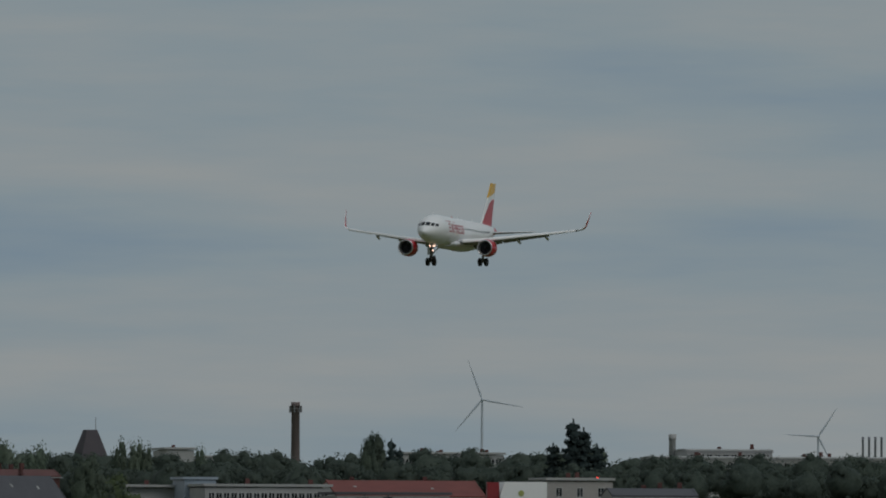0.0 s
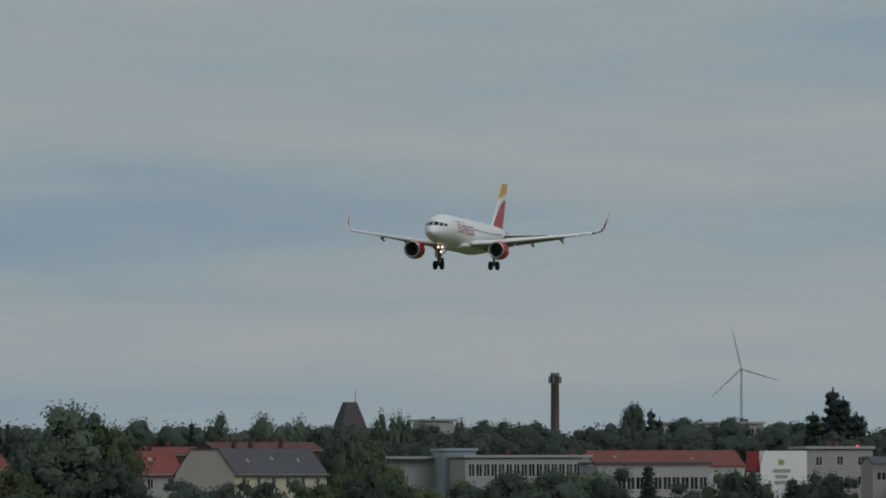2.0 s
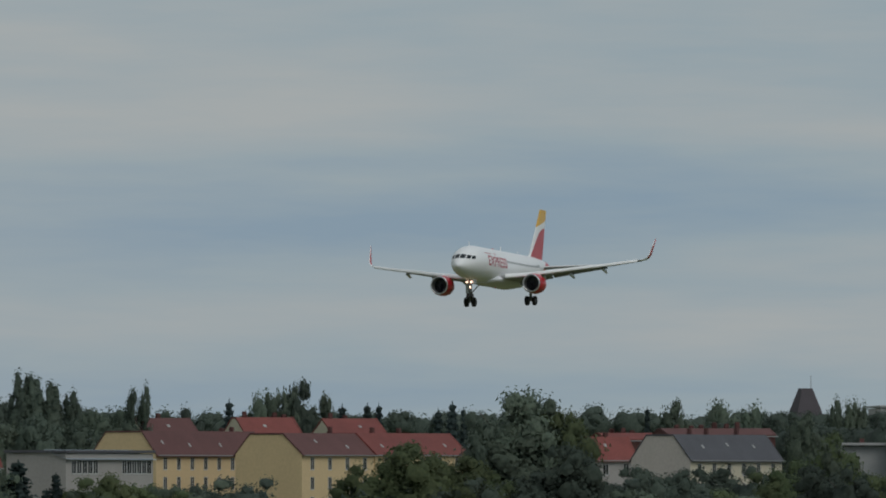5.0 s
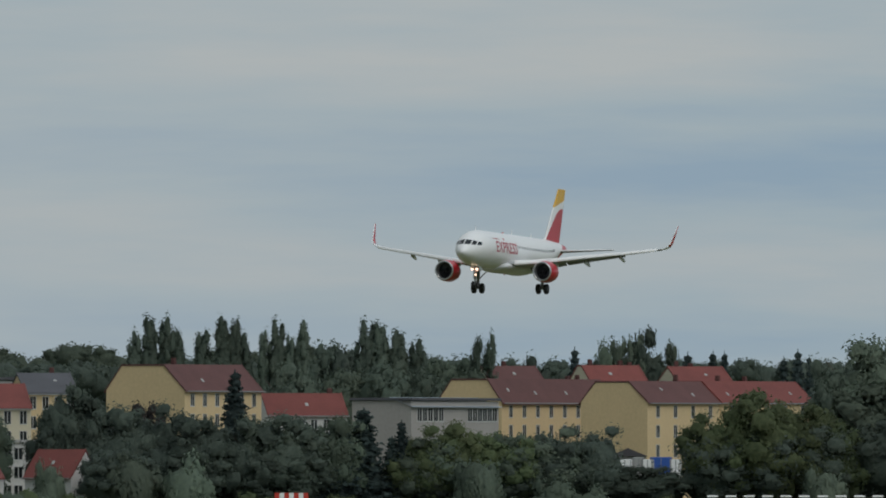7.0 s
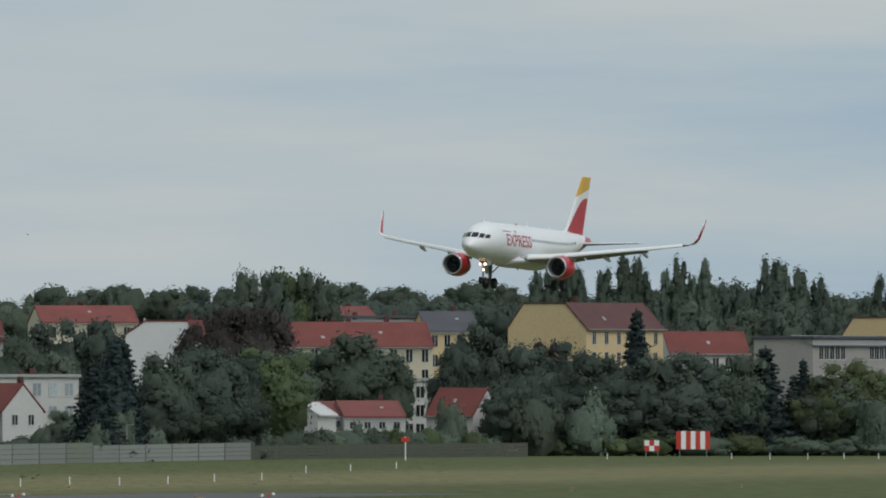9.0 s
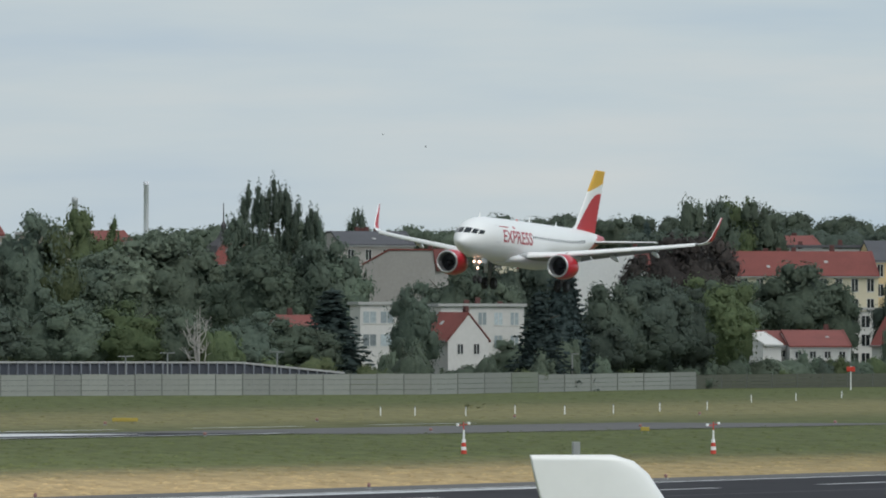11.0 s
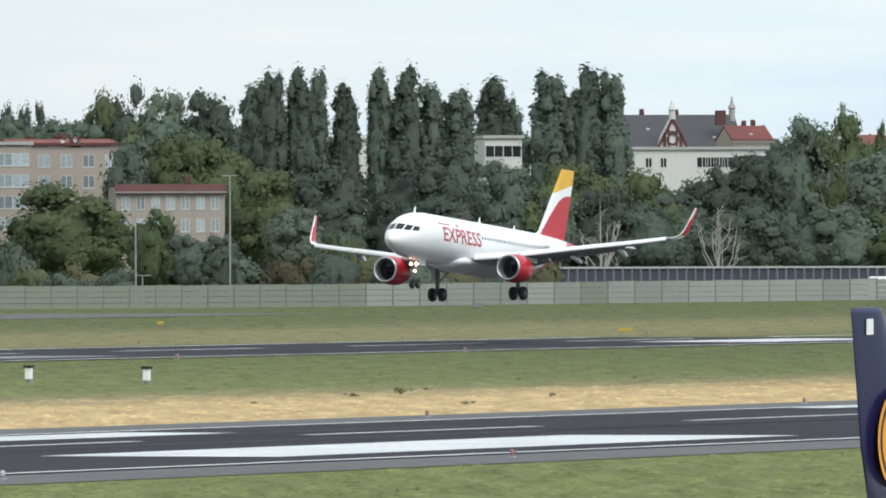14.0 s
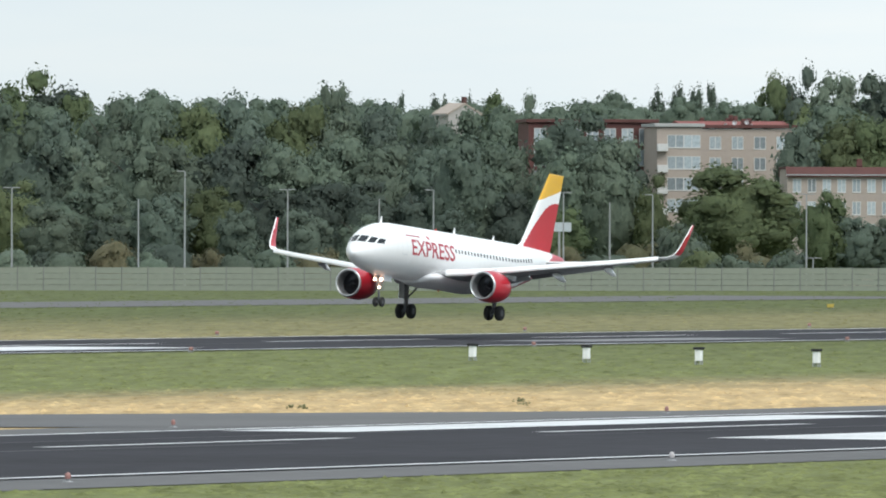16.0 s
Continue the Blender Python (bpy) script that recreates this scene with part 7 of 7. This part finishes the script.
def marker_cone(x, y):
    root = thing("marker_cone", "red and white striped mast with lamp arms", "marker", "striped masts", m=pose(x, y, 0, 0, 0, facing(-1200)))
    z = 0.0
    for k, (r0, r1, h, m) in enumerate(((0.23, 0.21, 0.28, SIGN_RED), (0.21, 0.19, 0.28, WHITE), (0.19, 0.16, 0.3, SIGN_RED), (0.16, 0.13, 0.28, WHITE), (0.08, 0.06, 0.7, WHITE))):
        bm = bmesh.new()
        tube(bm, (0, 0, z + 0.002), (0, 0, z + h), r0, r1, 16)
        part("mast_section", bm, m, root)
        z += h
    bm = bmesh.new()
    tube(bm, (0, 0, z), (0, 0, z + 0.6), 0.05, 0.04, 8)
    tube(bm, (-0.45, 0, z + 0.3), (0.4, 0, z + 0.42), 0.035, 0.035, 6)
    part("arm", bm, SIGN_RED, root)
    for s, h in ((-0.45, 0.3), (0.4, 0.42)):
        bm = bmesh.new()
        revolve(bm, [(z + h - 0.05, 0.02), (z + h, 0.12), (z + h + 0.14, 0.1), (z + h + 0.18, 0.01)], (s, 0, 0), 10, axis="Z")
        part("lamp", bm, WHITE, root)


marker_cone(1157, 397)
marker_cone(1166, 380)

bm = bmesh.new()
tube(bm, (0, 0, -0.1), (0, 0, 0.85), 0.065, 0.065, 8)
post_mesh = mesh_of(bm, "post", WHITE)
bm = bmesh.new()
tube(bm, (0, 0, 0.854), (0, 0, 1.0), 0.085, 0.05, 8)
cap_mesh = mesh_of(bm, "cap", STRUT)
for u, d in ((-1609, 1690), (-1548, 1690), (-1458, 1690), (-1371, 1725), (-1283, 1715), (-1197, 1735), (-1115, 1775), (-1031, 1800), (-953, 1960), (-874, 2000), (-793, 2060), (-200, 2330), (-132, 2330), (-65, 2330), (-1, 2330), (60, 2330), (-420, 2330)):
    x, y = spot(u, d)
    root = thing("white_post", "short white marker post in the grass", "post", "white marker posts", m=pose(x, y, 0))
    share("shaft", post_mesh, root)
    share("cap", cap_mesh, root)


def sign_box(x, y, w, h, mat, label, turn=0.0, text=""):
    root = thing("taxiway_sign", label, "sign", m=pose(x, y, 0, 0, 0, turn))
    bm = bmesh.new()
    box(bm, -w / 2, w / 2, -0.12, 0.12, 0.18, 0.18 + h, 0.02)
    part("panel", bm, mat, root)
    for s in (-w * 0.35, w * 0.35):
        bm = bmesh.new()
        tube(bm, (s, 0, -0.1), (s, 0, 0.18), 0.04, 0.04, 8)
        part("leg", bm, STRUT, root)
    if text:
        cu = bpy.data.curves.new("lettering", "FONT")
        cu.body, cu.size = text, h * 0.95
        tmp = new("lettering_source", cu)
        me = bpy.data.meshes.new_from_object(tmp.evaluated_get(bpy.context.evaluated_depsgraph_get()))
        bpy.data.objects.remove(tmp)
        bm = bmesh.new()
        bm.from_mesh(me)
        bmesh.ops.translate(bm, verts=bm.verts[:], vec=(-w * 0.44, 0.125, 0))
        bmesh.ops.rotate(bm, verts=bm.verts[:], matrix=Matrix.Rotation(radians(90), 3, "X"))
        for v in bm.verts:
            v.co.y, v.co.z = -0.126, v.co.z + 0.05
        zs = [v.co.z for v in bm.verts]
        for v in bm.verts:
            v.co.z = 0.28 + (v.co.z - min(zs)) * (h - 0.2) / (max(zs) - min(zs))
        part("lettering", bm, RUBBER, root, "black letters")
        bm = bmesh.new()
        box(bm, w * 0.1, w * 0.34, -0.13, -0.124, 0.18 + h * 0.44, 0.18 + h * 0.56)
        bm.faces.new([bm.verts.new(p) for p in ((w * 0.3, -0.127, 0.18 + h * 0.25), (w * 0.46, -0.127, 0.18 + h * 0.5), (w * 0.3, -0.127, 0.18 + h * 0.75))])
        part("arrow", bm, RUBBER, root, "black arrow")


sign_box(690.5, 244.5, 1.1, 0.55, SIGN_YELLOW, "yellow taxiway sign with black letters and arrow", facing(-1728), "RE")
SIGN_DULL = material("weathered_yellow_paint", (0.42, 0.32, 0.06), 0.6, vary=0.3, scale=1.5)
for u, d, w in ((-2536, 1500, 1.3), (-2061, 1567, 2.5), (-3359, 1617, 0.7), (-1141, 1445, 0.8)):
    sign_box(*spot(u, d), w, 0.36, SIGN_DULL, "small yellow sign in the far grass", facing(u))


def striped_board(u, d, w, h, z, cols, rows, label):
    x, y = spot(u, d)
    root = thing("striped_board", label, "marker board", m=pose(x, y, 0, 0, 0, facing(u)))
    for i in range(cols):
        for j in range(rows):
            bm = bmesh.new()
            box(bm, -w / 2 + w * i / cols, -w / 2 + w * (i + 1) / cols - 0.004, -0.06, 0.06, z + h * j / rows, z + h * (j + 1) / rows - 0.004)
            part("field", bm, SIGN_RED if (i + j) % 2 == 0 else WHITE, root)
    for s in (-w * 0.4, w * 0.4):
        bm = bmesh.new()
        tube(bm, (s, 0.1, -0.2), (s, 0.1, z + 0.2), 0.06, 0.06, 8)
        part("leg", bm, POST, root)


striped_board(-268, 2390, 5.0, 2.7, 1.2, 7, 1, "red and white striped marker board")
striped_board(-341, 2385, 2.2, 1.6, 0.95, 3, 2, "red and white chequered marker box")
bm = bmesh.new()
tube(bm, (0, 0, -0.2), (0, 0, 3.44), 0.07, 0.05, 8)
lamp_post_mesh = mesh_of(bm, "pole", POST)
bm = bmesh.new()
box(bm, -0.8, 0.8, -0.15, 0.15, 3.444, 3.74, 0.06)
lamp_bar_mesh = mesh_of(bm, "lamp_bar", WHITE)
for k in range(14):
    u = 477 + 32.5 * k
    x, y = spot(u, 2330)
    root = thing("approach_light", "white approach light bar on a thin pole", "approach light", "approach light bars", m=pose(x, y, 0, 0, 0, facing(u)))
    share("pole", lamp_post_mesh, root)
    share("lamp_bar", lamp_bar_mesh, root)
x, y = spot(-777, 2290)
root = thing("windsock_mast", "white and orange windsock mast in the grass", "mast", m=pose(x, y, 0, 0, 0, facing(-777)))
bm = bmesh.new()
tube(bm, (0, 0, -0.2), (0, 0, 3.4), 0.1, 0.07, 8)
part("mast", bm, WHITE, root)
bm = bmesh.new()
box(bm, -0.6, 0.6, -0.1, 0.1, 2.6, 3.3, 0.08)
part("lamp_box", bm, SIGN_RED, root)

def panel_van():
    """A high-roofed van: nose towards +x, wheels on z = 0."""
    root = thing("panel_van", "white high-roofed panel van driving behind the fence", "van")
    bm = bmesh.new()
    side = [(-2.3, 0.45), (2.25, 0.45), (2.4, 0.9), (2.25, 1.25), (1.75, 1.45), (1.2, 2.55), (0.85, 2.98), (0.5, 3.1), (-2.0, 3.12), (-2.28, 2.95)]
    rings = [[(x, y, 0.45 + (z - 0.45) * k) for x, z in side] for y, k in ((-0.95, 0.97), (-0.86, 1.0), (0.86, 1.0), (0.95, 0.97))]
    loft(bm, rings)
    bmesh.ops.recalc_face_normals(bm, faces=bm.faces[:])
    part("body", bm, WHITE, root)
    for s in (1, -1):
        bm = bmesh.new()
        loft(bm, [[(0.35, s * y, 1.5), (1.45, s * y, 1.5), (1.05, s * y, 2.25), (0.35, s * y, 2.25)] for y in (0.945, 0.965)])
        bmesh.ops.recalc_face_normals(bm, faces=bm.faces[:])
        part("side_window", bm, DARK, root, "dark cab side window")
        for x in (1.45, -1.5):
            wheel("tyre", root, x, s * 0.86, 0.34, 0.34, 0.22)
    bm = bmesh.new()
    loft(bm, [[(x + d, y, z) for x, y, z in ((1.74, -0.8, 1.5), (1.74, 0.8, 1.5), (1.24, 0.72, 2.48), (1.24, -0.72, 2.48))] for d in (0.0, 0.03)])
    bmesh.ops.recalc_face_normals(bm, faces=bm.faces[:])
    part("windscreen", bm, DARK, root, "dark sloping windscreen")
    bm = bmesh.new()
    box(bm, 2.25, 2.45, -0.93, 0.93, 0.4, 0.68, 0.04)
    part("bumper", bm, STRUT, root, "grey front bumper")
    return root


VAN = panel_van()
x, y = spot(-2797, 1955)
root = thing("grey_cabinet", "low dark cable cabinet before the fence", "cabinet", m=pose(x, y, 0, 0, 0, facing(-2797)))
bm = bmesh.new()
box(bm, -0.65, 0.65, -0.3, 0.3, 0, 0.5, 0.05)
part("body", bm, STRUT, root)
bm = bmesh.new()
box(bm, -0.7, 0.7, -0.35, 0.35, 0.504, 0.58, 0.02)
part("lid", bm, STRUT, root)

# containers and pallets by the yellow houses
for k, (u, m, w) in enumerate(((322, WHITE, 2.2), (346, CONCRETE, 1.6), (362, WHITE, 2.2), (386, material("blue_plastic", (0.03, 0.1, 0.4), 0.5), 3.4), (412, WHITE, 1.8))):
    x, y = spot(u, 2520)
    root = thing("container", "stacked white and blue storage container", "container", "containers", m=pose(x, y, 0, 0, 0, facing(u)))
    zt = rise(372 - 4 * (k % 2), 2520)
    bm = bmesh.new()
    box(bm, -w / 2, w / 2, 0, 2.2, 0, zt, 0.06)
    part("body", bm, m, root)
    for s in (-0.42, 0, 0.42):
        bm = bmesh.new()
        box(bm, w * s - 0.06, w * s + 0.06, -0.08, -0.004, 0.2, zt - 0.1)
        part("rib", bm, POST, root)
x, y = spot(298, 2530)
root = thing("shed", "low shed with dark pitched roof", "shed", m=pose(x, y, 0, 0, 0, facing(298)))
zt = rise(352, 2530)
bm = bmesh.new()
box(bm, 0, 5.4, 0, 5, 0, zt - 1.3)
part("wall", bm, STUCCO_G, root)
bm = bmesh.new()
loft(bm, [[(-0.3, -0.4, zt - 1.3), (2.6, -0.4, zt), (5.8, -0.4, zt - 1.3)], [(-0.3, 5.4, zt - 1.3), (2.6, 5.4, zt), (5.8, 5.4, zt - 1.3)]])
bmesh.ops.recalc_face_normals(bm, faces=bm.faces[:])
part("roof", bm, TILE_DARK, root)

# weeds in the straw
WEED = material("weed_leaf", (0.17, 0.17, 0.085), 0.9, vary=0.3, scale=3)
weed_meshes = []
for k in range(3):
    heap, rng = Heap(), random.Random(300 + k)
    for j in range(9):
        flakes(rng, heap, (rng.gauss(0, 0.35), rng.gauss(0, 0.35), rng.uniform(0.04, 0.3)), (0.16, 0.16, 0.1), 9, 0.07, 0.2, 1.1)
    weed_meshes.append(heap.mesh("weed_foliage", [WEED]))
for k, (x, y, s) in enumerate(((896, 363, 1.0), (908, 365, 1.3), (859, 341, 0.8), (855, 353, 0.8), (895, 350, 0.8), (930, 372, 0.7), (780, 345, 0.9), (765, 338, 0.7), (745, 342, 1.1), (1000, 385, 0.7), (1750, 600, 1.0), (1762, 604, 0.8), (1790, 612, 0.9), (1700, 583, 0.8), (1725, 590, 0.9), (1690, 590, 0.7), (660, 327, 0.5), (640, 325, 0.5))):
    root = thing("weed_clump", "low weed clump in dry grass", "weed", "weeds", m=pose(x, y, 0, 0, 0, 40 * k) @ Matrix.Scale(s, 4))
    share("foliage", weed_meshes[k % 3], root)


def grass_tufts(count, seed):
    """Low uneven tufts all over the open grass between the runways."""
    rng = random.Random(seed)
    verts, faces = [], []
    while len(faces) < count * 4:
        u = rng.uniform(-4950, -700)
        d = 299250 / rng.uniform(130, 520)
        if d > fence_off(u) - 6:
            continue
        x, y = spot(u, d)
        if NEAR_A[0] + NEAR_A[1] * x - 10 < y < NEAR_B[0] + NEAR_B[1] * x + 9 or FAR_A[0] + FAR_A[1] * x - 2 < y < FAR_B[0] + FAR_B[1] * x + 2:
            continue
        if 309 < y < 346 - 0.6 * (x - 714) and x > 680 - 1.33 * (y - 315):
            continue
        h, w = rng.uniform(0.03, 0.1) * (1.7 if rng.random() < 0.06 else 1), rng.uniform(0.2, 0.6)
        a = rng.uniform(0, math.pi)
        c, s = math.cos(a) * w, math.sin(a) * w
        i = len(verts)
        k = rng.uniform(0.5, 1)
        verts.extend(((x - c, y - s, -0.01), (x - s * k, y + c * k, -0.01), (x + c, y + s, -0.01), (x + s * k, y - c * k, -0.01), (x + c * rng.uniform(-0.4, 0.4), y + s * rng.uniform(-0.4, 0.4), h)))
        faces.extend(((i, i + 4, i + 1), (i + 1, i + 4, i + 2), (i + 2, i + 4, i + 3), (i + 3, i + 4, i)))
    me = bpy.data.meshes.new("grass_tufts")
    me.from_pydata(verts, [], faces)
    me.materials.append(TUFTS)
    tagged(new("grass_tufts", me), "uneven tufts of green and straw-dry airfield grass", "grass", kind="stuff")


grass_tufts(30000, 77)


# ---- parked airliners whose tails rise in the foreground ----
def parked(name, label, x, y, turn, scale, body, fin_mat, fin_pts, thick):
    root = thing(name, label, "airplane", m=pose(x, y, 0, 0, 0, turn))
    c = 2.6 * scale
    bm = bmesh.new()
    prof = [(0, 0.25), (-3, 1.0), (-7, 1.55), (-11, 1.7), (-24, 1.7), (-27.5, 1.35), (-29.5, 0.6), (-30.2, 0.05)]
    rings = [[(px * -scale, r * scale * math.cos(k * math.tau / 20), c + (0.5 * scale if i < 2 else 0.15 * scale if i == 2 else 0) + r * scale * math.sin(k * math.tau / 20)) for k in range(20)] for i, (px, r) in enumerate(prof)]
    loft(bm, rings)
    bmesh.ops.recalc_face_normals(bm, faces=bm.faces[:])
    part("fuselage", bm, body, root, "", True)
    bm = bmesh.new()
    rings = []
    for z, le, te in fin_pts:
        rings.append([Vector((le - p.x, p.z * thick / 0.1 , z)) for p in aerofoil((0, 0, 0), le - te, 0.1, 10)])
    loft(bm, rings)
    bmesh.ops.recalc_face_normals(bm, faces=bm.faces[:])
    fin = part("fin", bm, fin_mat, root, "", True)
    for s in (1, -1):
        bm = bmesh.new()
        loft(bm, [[Vector((14 * scale - p.x, s * p.y, p.z)) for p in aerofoil((a, yy, zz), ch, 0.12, 6)] for a, yy, zz, ch in ((0 - 2 * scale, 1.2 * scale, c - 0.8 * scale, 5 * scale), (3.5 * scale, 13 * scale, c, 1.3 * scale))])
        bmesh.ops.recalc_face_normals(bm, faces=bm.faces[:])
        part("wing", bm, BELLY, root)
        bm = bmesh.new()
        loft(bm, [[Vector((3.6 * scale - p.x, s * p.y, p.z)) for p in aerofoil((a, yy, c + 0.6 * scale), ch, 0.1, 6)] for a, yy, ch in ((0, 0.5, 2.6 * scale), (1.6 * scale, 4.6 * scale, 1.1 * scale))])
        bmesh.ops.recalc_face_normals(bm, faces=bm.faces[:])
        part("tailplane", bm, body, root)
        bm = bmesh.new()
        revolve(bm, [(0, 0.7 * scale), (-1.2 * scale, 0.8 * scale), (-3 * scale, 0.5 * scale)], (17.5 * scale, s * 4.4 * scale, c - 1.5 * scale), 18)
        part("engine", bm, body, root, "", True)
        bm = bmesh.new()
        tube(bm, (14 * scale, s * 2.2 * scale, c - 1.0 * scale), (14 * scale, s * 2.2 * scale, 0.35), 0.14, 0.12, 8)
        leg = part("main_gear", bm, STRUT, root)
        wheel("main_tyre", leg, 14 * scale, s * 2.2 * scale, 0.45, 0.45, 0.34)
    bm = bmesh.new()
    tube(bm, (27 * scale, 0, c - 1.2 * scale), (27 * scale, 0, 0.35), 0.1, 0.09, 8)
    leg = part("nose_gear", bm, STRUT, root)
    wheel("nose_tyre", leg, 27 * scale, 0, 0.36, 0.36, 0.3)
    return root, fin


# dark blue tail with a round emblem: seen almost along its length
TX, TY = spot(-2423, 360)
TOP = rise(512, 360)
TURN = facing(-2423) + 66
TAXI, fin = parked("taxiing_airliner", "taxiing airliner with dark blue fin and round yellow emblem", TX, TY, TURN, 0.82, WHITE, BLUE_LIVERY,
                   [(3.2, 6.6, 1.25), (TOP - 3.2, 3.95, 0.55), (TOP - 0.12, 1.86, 0.02), (TOP, 1.75, 0.05)], 0.1)
for s in (1, -1):
    for r, m, lift, nm in ((1.22, ORANGE, 0.012, "emblem_rim"), (1.1, BLUE_LIVERY, 0.022, "emblem_ring"), (1.02, ORANGE, 0.032, "emblem_disc")):
        bm = bmesh.new()
        ring = []
        for k in range(32):
            a = k * math.tau / 32
            ex, ez = 2.36 + 1.06 * r * math.cos(a), TOP - 3.05 + r * math.sin(a)
            ring.append(bm.verts.new((ex, s * (0.2 + lift), ez)))
        bm.faces.new(ring if s < 0 else ring[::-1])
        part(nm, bm, m, fin, "round yellow emblem with dark ring" if r > 1.2 else "")
    bm = bmesh.new()
    for pts in (((-0.75, 0.25), (0.1, 0.2), (0.1, 0.32), (-0.75, 0.38)), ((-0.7, 0.05), (0.1, 0.08), (0.1, 0.18), (-0.72, 0.17)), ((-0.6, -0.15), (0.1, -0.04), (0.1, 0.06), (-0.65, -0.04)),
                ((0.1, 0.32), (0.3, 0.0), (0.15, -0.2), (0.0, 0.05)), ((0.3, 0.0), (0.8, 0.38), (0.78, 0.28), (0.3, -0.12)), ((0.15, -0.2), (0.3, -0.1), (-0.1, -0.62), (-0.3, -0.66))):
        bm.faces.new([bm.verts.new((2.36 + 1.06 * px, s * 0.245, TOP - 3.05 + pz)) for px, pz in pts])
    part("emblem_shape", bm, BLUE_LIVERY, fin, "dark abstract bird-like shape")
    bm = bmesh.new()
    box(bm, 0.75, 1.12, s * 0.075 - 0.01, s * 0.075 + 0.01, TOP - 0.62, TOP - 0.26)
    part("small_plate", bm, WHITE, fin, "small white plate near the fin tip")
# white tail with a rounded leading corner, seen from the side
WX, WY = spot(-1345, 300)
WTOP = rise(599, 300)
root, fin = parked("parked_airliner", "parked airliner with plain white rounded fin", WX, WY, facing(-1345) + 14, 0.8, WHITE, WHITE,
                   [(2.9, 5.2, 1.1), (WTOP - 0.85, 2.62, 0.2), (WTOP - 0.35, 2.28, 0.07), (WTOP - 0.12, 2.0, 0.02), (WTOP, 1.6, 0.0)], 0.11)
bm = bmesh.new()
box(bm, 0.82, 0.96, -0.05, 0.05, WTOP - 0.02, WTOP + 0.24, 0.01)
part("beacon", bm, POST, fin, "small grey beacon")


# ---- two dark birds gliding before the clouds ----
PLUMAGE = material("dark_plumage", (0.03, 0.03, 0.032), 0.8, vary=0.2, scale=8)


def bird(bank):
    root = thing("bird", "small dark bird gliding below the clouds", "bird", "gliding birds")
    bm = bmesh.new()
    revolve(bm, [(-0.17, 0.005), (-0.14, 0.03), (-0.06, 0.055), (0.05, 0.05), (0.14, 0.025), (0.26, 0.012)], (0, 0, 0), 10)
    part("body", bm, PLUMAGE, root, "", True)
    for s in (1, -1):
        bm = bmesh.new()
        rings = []
        for y, x, c, z in ((0.03, -0.07, 0.15, 0.0), (0.16, -0.1, 0.14, 0.05), (0.31, -0.03, 0.03, 0.07 + 0.02 * bank)):
            rings.append([Vector((p.x, s * p.y, p.z)) for p in aerofoil((x, y, z), c, 0.1, 4)])
        loft(bm, rings)
        bmesh.ops.recalc_face_normals(bm, faces=bm.faces[:])
        part("wing", bm, PLUMAGE, root, "", True)
    return root


BIRDS = [(bird(1), [(0.0, -1590, 20), (10.5, -1606, 32), (11.5, -1605, 33), (12.5, -1618, 37), (16.0, -1660, 48)]),
         (bird(2), [(0.0, -1080, 190), (10.5, -1508, 62), (11.5, -1552, 46), (12.5, -1603, 30), (16.0, -1770, -20)])]


def motions():
    road = []
    for k in range(81):
        t = k / 5
        u = -2510 + 290 * (t - 12.5)
        (x, y), (px, py) = spot(u, fence_off(u) + 3.3), spot(u + 30, fence_off(u + 30) + 3.3)
        road.append((t, pose(x, y, 0, 0, 0, math.degrees(math.atan2(py - y, px - x)))))
    walk(VAN, road)
    for flyer, rows in BIRDS:
        walk(flyer, [(t, pose(*spot(u, 2600), rise(v, 2600), 12, 0, facing(u) + 20)) for t, u, v in rows])
    walk(AIRLINER, [(t, pose(x, y, z, roll, pitch, yaw)) for t, x, y, z, roll, pitch, yaw in FLIGHT])
    walk(ROTOR, [(t, Matrix.Translation((0, -1.0, ROTOR_HUB)) @ Matrix.Rotation(radians(-20 + 63.6 * t), 4, "Y")) for t in range(17)])
    walk(ROTOR_FAR, [(t, Matrix.Translation((0, -1.0, ROTOR_FAR_HUB)) @ Matrix.Rotation(radians(33 + 20 * t), 4, "Y")) for t in range(17)])

    ahead = Vector((math.cos(radians(TURN)), math.sin(radians(TURN)), 0)) * 6.05
    rows = []
    for t in (0.0, 4.0, 8.0, 10.0, 12.0, 14.0, 16.0):
        p = Vector((TX, TY, 0)) + ahead * (t - 12.5)
        rows.append((t, pose(p.x, p.y, 0, 0, 0, TURN)))
    walk(TAXI, rows)


motions()
